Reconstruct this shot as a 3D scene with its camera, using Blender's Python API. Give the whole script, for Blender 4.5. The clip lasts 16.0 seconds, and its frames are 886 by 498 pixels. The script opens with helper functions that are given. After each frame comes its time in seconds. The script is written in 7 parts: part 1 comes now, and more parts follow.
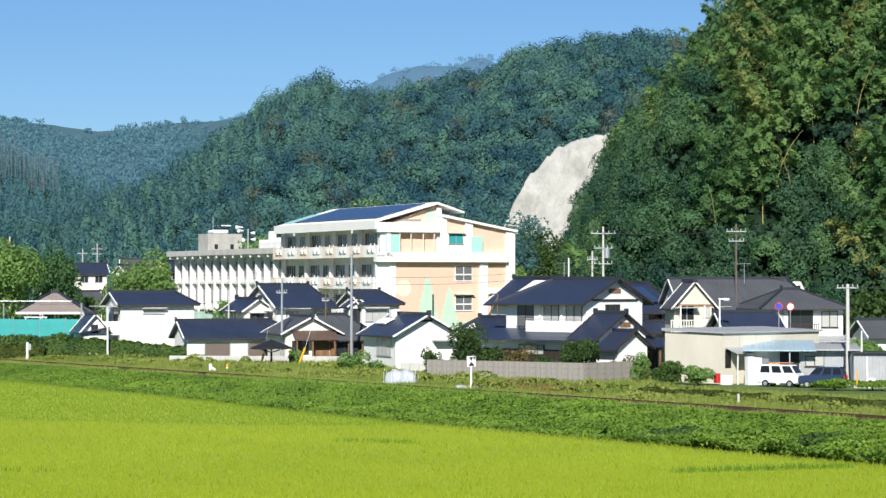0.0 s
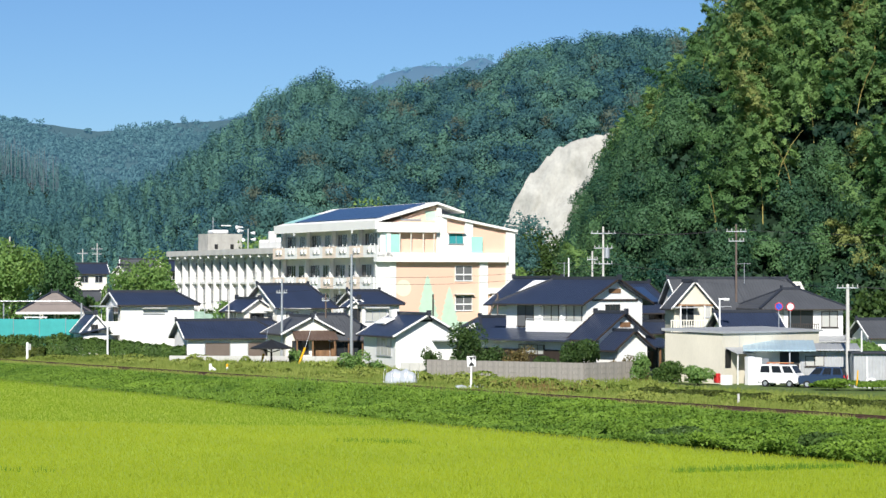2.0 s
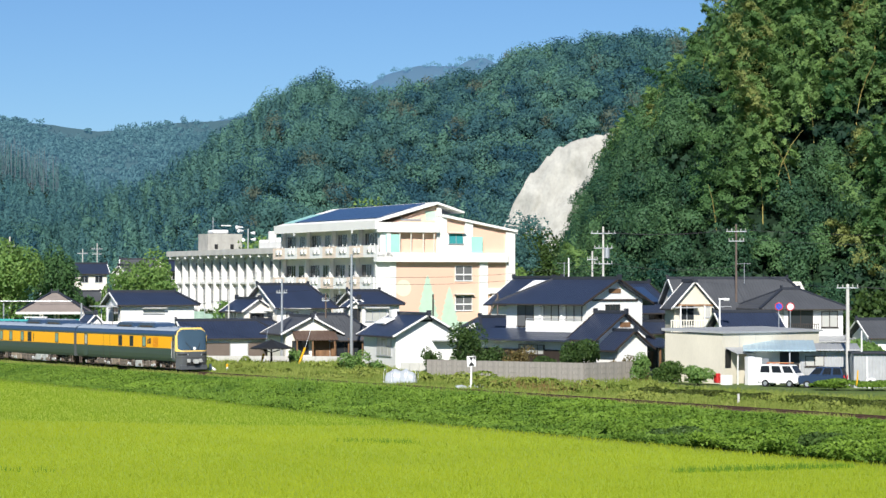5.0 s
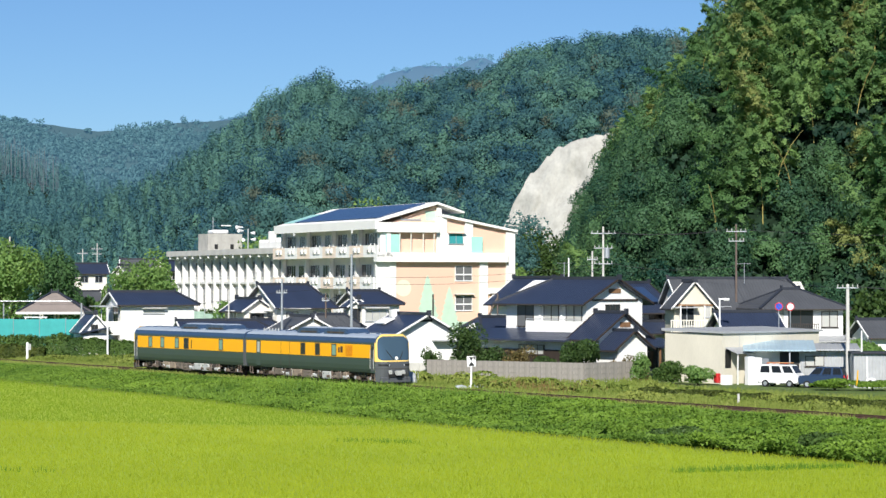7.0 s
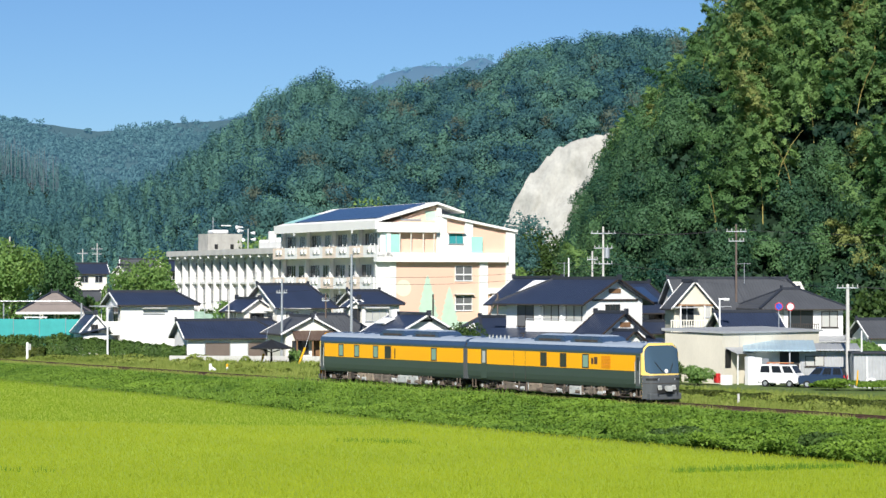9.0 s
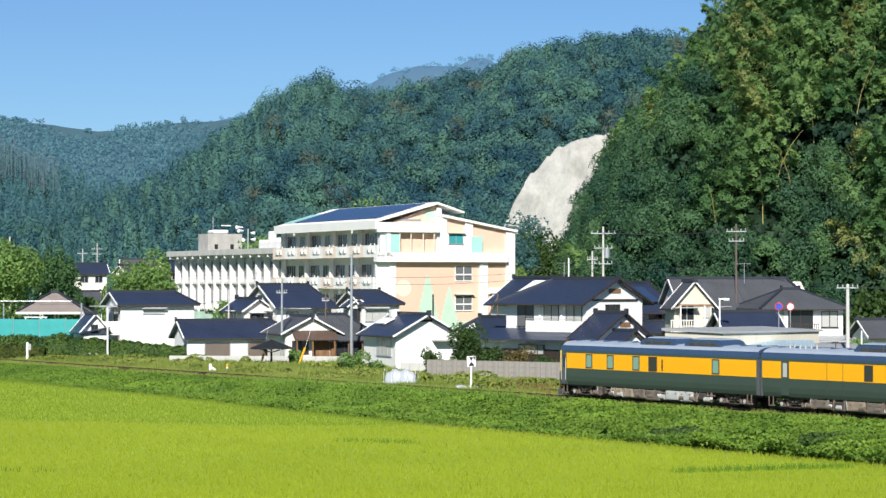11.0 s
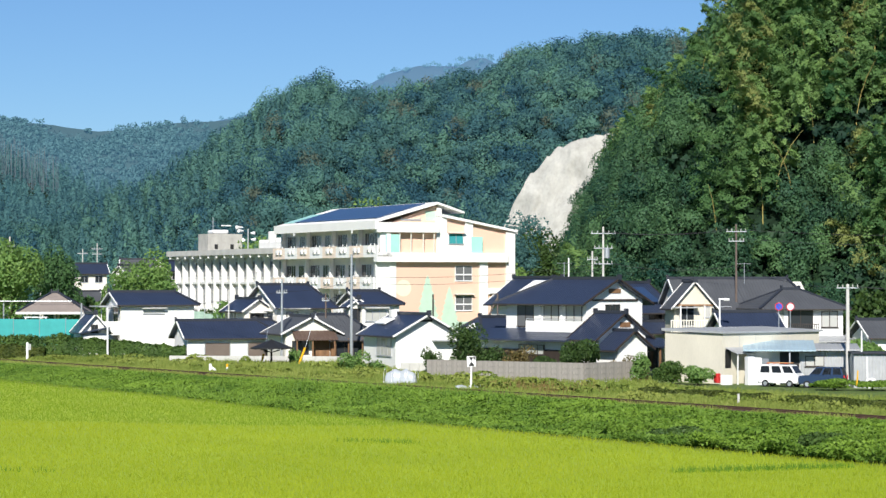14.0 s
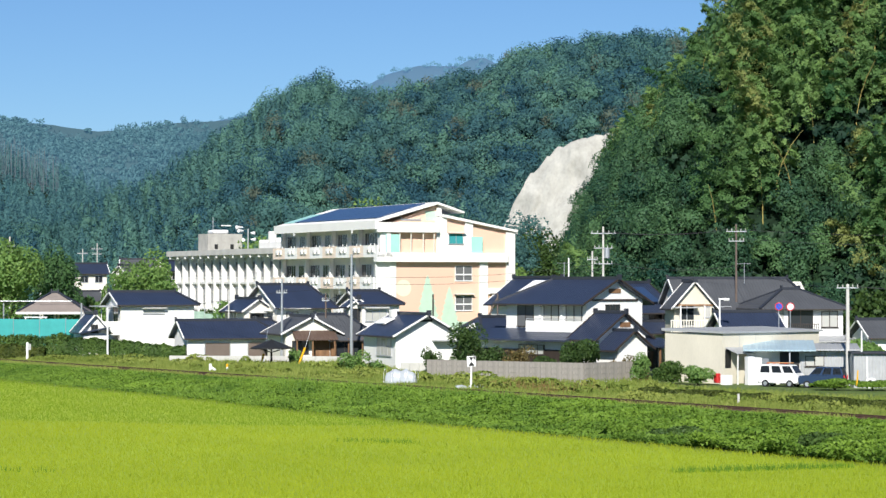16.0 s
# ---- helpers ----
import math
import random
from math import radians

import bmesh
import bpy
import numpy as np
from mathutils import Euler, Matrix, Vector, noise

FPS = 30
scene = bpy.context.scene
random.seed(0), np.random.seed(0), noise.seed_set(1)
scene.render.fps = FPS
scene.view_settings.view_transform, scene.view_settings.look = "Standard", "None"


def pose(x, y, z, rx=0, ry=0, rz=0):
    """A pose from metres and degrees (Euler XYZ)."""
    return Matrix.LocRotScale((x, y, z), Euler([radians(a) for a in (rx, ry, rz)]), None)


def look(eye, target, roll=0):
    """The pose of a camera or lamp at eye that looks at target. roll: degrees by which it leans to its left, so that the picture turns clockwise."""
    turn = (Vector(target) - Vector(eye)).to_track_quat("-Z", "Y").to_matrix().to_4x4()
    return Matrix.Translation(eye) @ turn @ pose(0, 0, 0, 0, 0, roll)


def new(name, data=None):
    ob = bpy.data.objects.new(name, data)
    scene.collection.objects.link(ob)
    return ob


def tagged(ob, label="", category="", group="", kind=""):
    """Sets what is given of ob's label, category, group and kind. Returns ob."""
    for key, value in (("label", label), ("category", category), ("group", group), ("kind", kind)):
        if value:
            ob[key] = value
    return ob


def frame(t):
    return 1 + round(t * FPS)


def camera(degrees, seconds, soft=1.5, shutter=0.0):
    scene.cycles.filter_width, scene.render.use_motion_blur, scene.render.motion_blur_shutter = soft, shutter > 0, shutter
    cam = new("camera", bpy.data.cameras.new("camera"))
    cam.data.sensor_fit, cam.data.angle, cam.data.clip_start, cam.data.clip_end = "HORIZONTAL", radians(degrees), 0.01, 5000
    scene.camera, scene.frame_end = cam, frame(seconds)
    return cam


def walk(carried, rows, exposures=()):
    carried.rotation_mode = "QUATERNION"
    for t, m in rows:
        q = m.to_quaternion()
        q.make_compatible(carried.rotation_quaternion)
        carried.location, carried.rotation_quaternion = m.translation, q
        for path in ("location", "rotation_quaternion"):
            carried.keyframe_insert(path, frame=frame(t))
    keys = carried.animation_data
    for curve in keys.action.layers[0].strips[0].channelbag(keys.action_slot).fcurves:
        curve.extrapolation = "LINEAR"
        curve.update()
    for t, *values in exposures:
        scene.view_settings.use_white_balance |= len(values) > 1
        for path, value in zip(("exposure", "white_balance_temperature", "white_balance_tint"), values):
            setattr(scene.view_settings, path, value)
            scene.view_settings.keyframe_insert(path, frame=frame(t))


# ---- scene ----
# ---- the camera on its raised stand, looking across the paddies ----
cam = camera(20.67, 16.0, soft=1.45)
EYE = (0.0, 0.0, 7.43)


def aim(nod=0.0):
    """The camera's pose, nodding up by that many hundredths of a degree."""
    return pose(*EYE, 90.786 + nod / 100, 0, 0)


walk(cam, [(0, aim()), (11.3, aim()), (11.6, aim(0.6)), (12.0, aim(2.0)), (12.5, aim(2.1)), (13.0, aim(0.2)), (13.2, aim(1.0)),
           (13.5, aim(3.9)), (13.8, aim(1.0)), (14.0, aim(0.1)), (14.5, aim()), (15.0, aim()), (15.5, aim(-2.2)), (15.8, aim(-0.4)), (16.0, aim())])

# ---- daylight: a clear morning, the sun high behind the camera ----
SUN_FROM = Vector((-0.08, -0.82, 0.58)).normalized()
world = bpy.data.worlds.new("sky")
scene.world = world
world.use_nodes = True
wn, wl = world.node_tree.nodes, world.node_tree.links
sky = wn.new("ShaderNodeTexSky")
sky.sky_type = "NISHITA"
sky.sun_disc = False
sky.sun_elevation = math.asin(SUN_FROM.z)
sky.sun_rotation = math.atan2(SUN_FROM.x, SUN_FROM.y)
sky.altitude = 1200
sky.air_density, sky.dust_density, sky.ozone_density = 1.0, 0.1, 5.0
blue = wn.new("ShaderNodeMix")
blue.data_type, blue.blend_type = "RGBA", "MULTIPLY"
blue.inputs[0].default_value = 1.0
blue.inputs[7].default_value = (0.360, 0.445, 0.535, 1)
wl.new(sky.outputs[0], blue.inputs[6])
wl.new(blue.outputs[2], wn["Background"].inputs[0])
wn["Background"].inputs[1].default_value = 0.115
sun = new("sun", bpy.data.lights.new("sun", "SUN"))
sun.data.energy, sun.data.angle, sun.data.color = 4.45, radians(0.53), (1.0, 0.965, 0.90)
sun.matrix_basis = look(SUN_FROM * 500, (0, 0, 0))
scene.view_settings.exposure = 0.59

# ---- materials ----


def mat(name, color, rough=0.7, metal=0.0, vary=0.12, size=1.0, grain=8.0, bump=0.15, spec=0.4, streak=0.0):
    """A painted or mineral surface: its colour with stains, fine grain and a slight relief, in metres."""
    m = bpy.data.materials.new(name)
    m.use_nodes = True
    n, l = m.node_tree.nodes, m.node_tree.links
    b = n["Principled BSDF"]
    co = n.new("ShaderNodeTexCoord")
    mp = n.new("ShaderNodeMapping")
    mp.inputs["Scale"].default_value = (1, 1, 1 - streak * 0.85)
    l.new(co.outputs["Object"], mp.inputs[0])
    big, fine = n.new("ShaderNodeTexNoise"), n.new("ShaderNodeTexNoise")
    big.inputs["Scale"].default_value, fine.inputs["Scale"].default_value = 1 / size, grain
    big.inputs["Detail"].default_value = 6
    l.new(mp.outputs[0], big.inputs[0])
    l.new(mp.outputs[0], fine.inputs[0])
    add = n.new("ShaderNodeMath")
    add.operation = "MULTIPLY_ADD"
    l.new(fine.outputs[0], add.inputs[0])
    add.inputs[1].default_value = 0.5
    l.new(big.outputs[0], add.inputs[2])
    ramp = n.new("ShaderNodeMapRange")
    ramp.inputs[1].default_value, ramp.inputs[2].default_value = 0.45, 1.05
    ramp.inputs[3].default_value, ramp.inputs[4].default_value = 1 - vary, 1 + vary
    l.new(add.outputs[0], ramp.inputs[0])
    mul = n.new("ShaderNodeVectorMath")
    mul.operation = "SCALE"
    mul.inputs[0].default_value = color
    l.new(ramp.outputs[0], mul.inputs[3])
    l.new(mul.outputs[0], b.inputs["Base Color"])
    b.inputs["Roughness"].default_value, b.inputs["Metallic"].default_value = rough, metal
    b.inputs["Specular IOR Level"].default_value = spec
    if bump:
        bp = n.new("ShaderNodeBump")
        bp.inputs["Strength"].default_value, bp.inputs["Distance"].default_value = bump, 0.03
        l.new(fine.outputs[0], bp.inputs["Height"])
        l.new(bp.outputs[0], b.inputs["Normal"])
    return m


def ribbed(name, color, axis, pitch, rough=0.5, metal=0.0, depth=0.03, vary=0.15, spec=0.4):
    """Roof tile rows or corrugated sheet: ribs of that pitch along an axis of the thing, with worn patches."""
    m = mat(name, color, rough, metal, vary, 2.0, 3.0, 0, spec)
    n, l = m.node_tree.nodes, m.node_tree.links
    w = n.new("ShaderNodeTexWave")
    w.bands_direction = axis
    w.inputs["Scale"].default_value = 2 * math.pi / 20 / pitch
    w.inputs["Distortion"].default_value = 0.15
    bp = n.new("ShaderNodeBump")
    bp.inputs["Strength"].default_value, bp.inputs["Distance"].default_value = 0.8, depth
    l.new(n["Texture Coordinate"].outputs["Object"], w.inputs[0])
    l.new(w.outputs[1], bp.inputs["Height"])
    l.new(bp.outputs[0], n["Principled BSDF"].inputs["Normal"])
    return m


def leafy(name, dark, light, shine=0.25, sheer=0.35, patch=9.0, leaf=0.45, broad=0.9, air=0.0, third=None):
    """Foliage: two greens mixed by each plant's tint, each leaf's chance and broad patches; plants tinted above 1.2 take the third colour."""
    m = bpy.data.materials.new(name)
    m.use_nodes = True
    n, l = m.node_tree.nodes, m.node_tree.links
    b = n["Principled BSDF"]
    at, geo, co, no = n.new("ShaderNodeAttribute"), n.new("ShaderNodeNewGeometry"), n.new("ShaderNodeTexCoord"), n.new("ShaderNodeTexNoise")
    at.attribute_name = "tint"
    no.inputs["Scale"].default_value = 1 / patch
    l.new(co.outputs["Object"], no.inputs[0])
    a1, a2 = n.new("ShaderNodeMath"), n.new("ShaderNodeMath")
    a1.operation = a2.operation = "MULTIPLY_ADD"
    l.new(geo.outputs["Random Per Island"], a1.inputs[0])
    a1.inputs[1].default_value = leaf
    l.new(at.outputs["Fac"], a1.inputs[2])
    l.new(no.outputs[0], a2.inputs[0])
    a2.inputs[1].default_value = broad
    l.new(a1.outputs[0], a2.inputs[2])
    rg = n.new("ShaderNodeMapRange")
    mid = 0.25 + leaf / 2 + broad / 2
    rg.inputs[1].default_value, rg.inputs[2].default_value = mid - 0.6, mid + 0.65
    l.new(a2.outputs[0], rg.inputs[0])
    mix = n.new("ShaderNodeMix")
    mix.data_type = "RGBA"
    mix.inputs[6].default_value, mix.inputs[7].default_value = (*dark, 1), (*light, 1)
    l.new(rg.outputs[0], mix.inputs[0])
    if third:
        pick, rare = n.new("ShaderNodeMath"), n.new("ShaderNodeMix")
        pick.operation, pick.inputs[1].default_value = "GREATER_THAN", 1.2
        l.new(at.outputs["Fac"], pick.inputs[0])
        rare.data_type = "RGBA"
        rare.inputs[7].default_value = (*third, 1)
        l.new(pick.outputs[0], rare.inputs[0])
        l.new(mix.outputs[2], rare.inputs[6])
        mix = rare
    l.new(mix.outputs[2], b.inputs["Base Color"])
    b.inputs["Roughness"].default_value, b.inputs["Specular IOR Level"].default_value = 0.6, shine
    if air:  # cedar hill and farther woods, a backdrop: blue haze put in as emission
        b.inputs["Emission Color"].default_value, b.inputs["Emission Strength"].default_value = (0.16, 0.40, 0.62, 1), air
    tr, ms = n.new("ShaderNodeBsdfTranslucent"), n.new("ShaderNodeMixShader")
    l.new(mix.outputs[2], tr.inputs[0])
    ms.inputs[0].default_value = sheer
    l.new(b.outputs[0], ms.inputs[1])
    l.new(tr.outputs[0], ms.inputs[2])
    l.new(ms.outputs[0], n["Material Output"].inputs[0])
    return m


def glassy(name, color, rough=0.06, ior=1.5):
    """Window glass before a dark room: a smooth dark pane that mirrors the sky."""
    m = bpy.data.materials.new(name)
    m.use_nodes = True
    b = m.node_tree.nodes["Principled BSDF"]
    b.inputs["Base Color"].default_value = (*color, 1)
    b.inputs["Roughness"].default_value = rough
    b.inputs["IOR"].default_value = ior
    return m


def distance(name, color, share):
    """A far ridge as a plain backdrop: the blue haze of scattered daylight is put in as glow."""
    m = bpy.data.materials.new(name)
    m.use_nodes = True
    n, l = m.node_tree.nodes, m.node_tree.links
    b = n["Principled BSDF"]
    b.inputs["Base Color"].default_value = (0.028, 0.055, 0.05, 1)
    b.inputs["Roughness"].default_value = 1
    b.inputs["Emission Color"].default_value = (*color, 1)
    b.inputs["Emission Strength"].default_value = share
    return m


WHITE = mat("white_plaster", (0.80, 0.79, 0.76), 0.85, vary=0.05, size=2.5, streak=0.6)
CREAM = mat("cream_plaster", (0.79, 0.755, 0.66), 0.85, vary=0.07, size=2.0, streak=0.6)
OFFWHITE = mat("weathered_white_paint", (0.74, 0.73, 0.70), 0.8, vary=0.10, size=1.5, streak=0.8)
PEACH = mat("peach_render", (0.75, 0.495, 0.375), 0.85, vary=0.05, size=3.0, streak=0.5)
PALEPEACH = mat("pale_peach_render", (0.79, 0.66, 0.55), 0.85, vary=0.05, size=2.0, streak=0.6)
MURAL_GREEN = mat("faded_green_mural_paint", (0.46, 0.62, 0.49), 0.85, vary=0.08)
MURAL_CREAM = mat("cream_mural_paint", (0.80, 0.72, 0.52), 0.85, vary=0.05)
TANWALL = mat("tan_siding", (0.60, 0.56, 0.46), 0.85, vary=0.07, size=1.2, streak=0.4)
CONCRETE = mat("weathered_concrete", (0.38, 0.37, 0.34), 0.9, vary=0.25, size=1.2, streak=0.7, bump=0.3)
BLOCKWALL = mat("stained_block_wall", (0.26, 0.24, 0.215), 0.95, vary=0.42, size=0.9, streak=0.85, bump=0.4)
PALE_CONCRETE = mat("pale_concrete", (0.50, 0.49, 0.46), 0.9, vary=0.15, size=1.5, streak=0.7)
TILE_X = ribbed("glazed_dark_tile", (0.026, 0.036, 0.066), "X", 0.28, 0.38, spec=0.5)
TILE_Y = ribbed("glazed_dark_tile_across", (0.026, 0.036, 0.066), "Y", 0.28, 0.38, spec=0.5)
GREYTILE_X = ribbed("dull_grey_tile", (0.072, 0.076, 0.084), "X", 0.3, 0.6)
GREYTILE_Y = ribbed("dull_grey_tile_across", (0.072, 0.076, 0.084), "Y", 0.3, 0.6)
BROWNTILE = ribbed("brown_roof_sheet", (0.10, 0.065, 0.05), "X", 0.3, 0.6)
RIDGE = mat("ridge_tile", (0.03, 0.034, 0.045), 0.45)
DARKWOOD = mat("dark_stained_wood", (0.035, 0.025, 0.02), 0.7, vary=0.3, size=0.4, streak=0.7)
WOOD = mat("brown_wood", (0.22, 0.12, 0.06), 0.75, vary=0.3, size=0.4, streak=0.7)
GLASS = glassy("dark_window_glass", (0.03, 0.035, 0.04))
PALEGLASS = glassy("curtained_window_glass", (0.46, 0.46, 0.43), 0.15)
# The blue base colour stands in for sky mirrored in the windscreen.
SCREENGLASS = glassy("windscreen_with_sky_reflection", (0.050, 0.085, 0.115), 0.03, 2.0)
GREENGLASS = glassy("tinted_train_glass", (0.20, 0.33, 0.27), 0.1)
TEALGLASS = glassy("teal_glass", (0.05, 0.30, 0.32), 0.1)
ALU = mat("aluminium_frame", (0.55, 0.56, 0.57), 0.4, 0.6, vary=0.05)
DARKFRAME = mat("dark_bronze_frame", (0.06, 0.05, 0.045), 0.5, 0.3, vary=0.05)
STEEL = mat("galvanised_steel", (0.50, 0.52, 0.54), 0.45, 0.7, vary=0.1)
POLEGREY = mat("pole_concrete", (0.52, 0.51, 0.48), 0.85, vary=0.12, size=0.8)
POLEDARK = mat("dark_creosoted_pole", (0.13, 0.10, 0.085), 0.85, vary=0.2)
# Streaks are stains; the grey base puts shade between the fins into the wall.
WINGWALL = mat("stained_shade_greyed_wall", (0.50, 0.49, 0.46), 0.85, vary=0.15, size=1.5, streak=0.8)
DIMGLASS = glassy("grey_curtained_glass", (0.14, 0.145, 0.15), 0.12)
WIRE = mat("black_cable", (0.03, 0.03, 0.035), 0.6, vary=0)
SOLAR = mat("solar_panel_glass", (0.028, 0.055, 0.125), 0.28, vary=0.1, size=3, bump=0, spec=0.6)
TEALSHEET = mat("pale_teal_glass_rail", (0.36, 0.66, 0.58), 0.35, vary=0.06)
NETTING = mat("turquoise_windbreak_net", (0.045, 0.33, 0.32), 0.8, vary=0.12, size=0.8)
YELLOW = mat("yellow_train_enamel", (0.88, 0.405, 0.006), 0.3, vary=0.03, bump=0, spec=0.5)
GREEN = mat("dark_green_train_enamel", (0.044, 0.066, 0.056), 0.32, vary=0.05, bump=0, spec=0.5)
SLATE = mat("slate_blue_train_roof", (0.036, 0.068, 0.130), 0.35, vary=0.08, bump=0, spec=0.5)
ROOFGREY = mat("pale_grey_roof_paint", (0.30, 0.35, 0.42), 0.5, vary=0.08)
NOSE = mat("grey_train_nose", (0.085, 0.092, 0.098), 0.4, vary=0.06, spec=0.5)
NOSEYELLOW = mat("pale_yellow_nose_band", (0.85, 0.58, 0.16), 0.35, vary=0.03, bump=0)
BOGIE = mat("dusty_brown_bogie_steel", (0.15, 0.115, 0.09), 0.8, vary=0.4, size=0.4, bump=0.3)
UNDER = mat("oily_underframe", (0.060, 0.050, 0.042), 0.8, vary=0.35, size=0.5, bump=0.3)
DUSTBOX = mat("dusty_equipment_box", (0.15, 0.125, 0.10), 0.8, vary=0.35, size=0.6)
TANBOX = mat("tan_dusted_box", (0.27, 0.215, 0.16), 0.8, vary=0.3, size=0.5)
PALEBOX = mat("pale_grey_equipment_box", (0.42, 0.43, 0.41), 0.7, vary=0.15, size=0.6)
BLACK = mat("black_paint", (0.02, 0.02, 0.02), 0.5, vary=0.1)
WHITEPAINT = mat("white_enamel", (0.80, 0.80, 0.80), 0.4, vary=0.04)
YELLOWPAINT = mat("yellow_plastic_guard", (0.85, 0.42, 0.01), 0.5, vary=0.08)
RED = mat("red_paint", (0.55, 0.03, 0.03), 0.5, vary=0.08)
BLUE = mat("blue_sign_paint", (0.02, 0.08, 0.50), 0.5, vary=0.05)
CARBLUE = mat("dark_blue_car_paint", (0.03, 0.055, 0.11), 0.25, 0.2, vary=0.05, bump=0, spec=0.5)
RUBBER = mat("black_rubber", (0.015, 0.015, 0.015), 0.8, vary=0.1)
RUST = mat("rusty_rail_steel", (0.095, 0.055, 0.038), 0.7, 0.2, vary=0.3, size=0.5)
BALLAST = mat("brown_ballast", (0.17, 0.13, 0.10), 0.95, vary=0.4, size=0.3, grain=14, bump=1.0)
SLEEPER = mat("dark_sleeper_wood", (0.07, 0.05, 0.04), 0.9, vary=0.3)
SHEETBLUE = ribbed("pale_blue_roof_sheet", (0.42, 0.55, 0.62), "X", 0.35, 0.45, 0.2, 0.04)
SHEETGREY = ribbed("grey_corrugated_sheet", (0.42, 0.43, 0.44), "X", 0.25, 0.5, 0.2, 0.04)
BEIGE = mat("beige_wall_panel", (0.62, 0.58, 0.48), 0.8, vary=0.09, size=1.6, streak=0.7)
PLASTIC = mat("hazy_plastic_film", (0.40, 0.43, 0.46), 0.3, vary=0.12, size=0.6, spec=0.6)
ORANGEWOOD = mat("orange_timber_stack", (0.50, 0.24, 0.10), 0.8, vary=0.3, size=0.3)
SHOTCRETE = mat("sprayed_concrete", (0.38, 0.375, 0.345), 0.95, vary=0.20, size=1.6, grain=2.2, bump=0.8, streak=0.3)
# Darkened so gaps among the trees and the hedge insides read as shade.
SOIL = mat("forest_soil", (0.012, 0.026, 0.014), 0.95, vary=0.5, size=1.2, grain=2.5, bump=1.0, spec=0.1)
GRASSY = mat("rough_grass", (0.085, 0.135, 0.022), 0.95, vary=0.35, size=3.0, grain=5, bump=0.5)
CANOPY = mat("rice_canopy", (0.29, 0.38, 0.020), 0.9, vary=0.12, size=10.0, grain=6, bump=0.4)
PALETRUNK = mat("pale_cedar_bark", (0.12, 0.155, 0.175), 0.9, vary=0.3, size=1.5, streak=0.8)
CULM = mat("yellowing_bamboo", (0.36, 0.30, 0.10), 0.55, vary=0.25, size=1.0, streak=0.7)
BARK = mat("bark", (0.09, 0.065, 0.045), 0.95, vary=0.3, size=0.5, bump=0.5)

RICE = leafy("rice_leaves", (0.17, 0.29, 0.020), (0.40, 0.46, 0.026), 0.2, 0.5, 14.0, 0.3, 0.5)
RICE_DARK = leafy("taller_green_rice", (0.08, 0.18, 0.016), (0.15, 0.26, 0.020), 0.2, 0.3, 3.0)
WEED = leafy("weed_leaves", (0.068, 0.155, 0.020), (0.25, 0.39, 0.050), 0.3, 0.42, 3.0, 0.4, 1.1)
WEED_DARK = leafy("dark_shrub_leaves", (0.030, 0.072, 0.018), (0.110, 0.185, 0.035), 0.3, 0.3, 3.0)
DRYGRASS = leafy("verge_grass", (0.11, 0.18, 0.024), (0.30, 0.34, 0.08), 0.2, 0.35, 5.0)
HEDGE = leafy("hedge_leaves", (0.030, 0.055, 0.010), (0.105, 0.125, 0.022), 0.25, 0.25, 2.0)
# Greens shifted to blue: the hill's haze is put into the leaf colour.
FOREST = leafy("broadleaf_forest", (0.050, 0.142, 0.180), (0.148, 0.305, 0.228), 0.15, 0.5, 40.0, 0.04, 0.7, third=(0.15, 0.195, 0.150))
# Blued greens and a faint glow paint distance haze onto this cedar wood.
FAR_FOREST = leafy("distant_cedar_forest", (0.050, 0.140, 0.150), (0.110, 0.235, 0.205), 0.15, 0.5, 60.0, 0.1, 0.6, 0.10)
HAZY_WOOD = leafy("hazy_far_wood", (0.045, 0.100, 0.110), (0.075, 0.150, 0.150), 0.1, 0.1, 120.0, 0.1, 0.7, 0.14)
# Near-black greens carry the shade below the trees in the leaf colour.
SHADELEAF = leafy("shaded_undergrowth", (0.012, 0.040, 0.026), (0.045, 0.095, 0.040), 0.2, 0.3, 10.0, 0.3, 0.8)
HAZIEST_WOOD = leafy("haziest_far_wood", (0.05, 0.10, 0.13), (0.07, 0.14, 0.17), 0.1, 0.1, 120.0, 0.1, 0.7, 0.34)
OAK = leafy("oak_leaves", (0.024, 0.085, 0.058), (0.135, 0.260, 0.100), 0.25, 0.45, 16.0, 0.3, 0.8)
BAMBOO = leafy("bamboo_leaves", (0.050, 0.145, 0.052), (0.230, 0.365, 0.115), 0.25, 0.5, 12.0, 0.3, 0.8, third=(0.29, 0.33, 0.11))
GARDEN = leafy("garden_tree_leaves", (0.022, 0.055, 0.016), (0.080, 0.140, 0.028), 0.3, 0.3, 2.0)
BROADTREE = leafy("broad_dark_tree_leaves", (0.040, 0.105, 0.046), (0.120, 0.235, 0.075), 0.3, 0.4, 3.0)
LIGHTTREE = leafy("light_green_tree_leaves", (0.105, 0.225, 0.060), (0.290, 0.430, 0.120), 0.3, 0.45, 3.0)
REDDISH = leafy("reddish_garden_leaves", (0.07, 0.08, 0.025), (0.26, 0.17, 0.06), 0.3, 0.3, 1.5)
# The emission colours below are the painted haze of the ridges.
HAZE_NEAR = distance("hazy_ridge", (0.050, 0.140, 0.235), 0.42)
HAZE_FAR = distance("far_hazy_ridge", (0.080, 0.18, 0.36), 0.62)

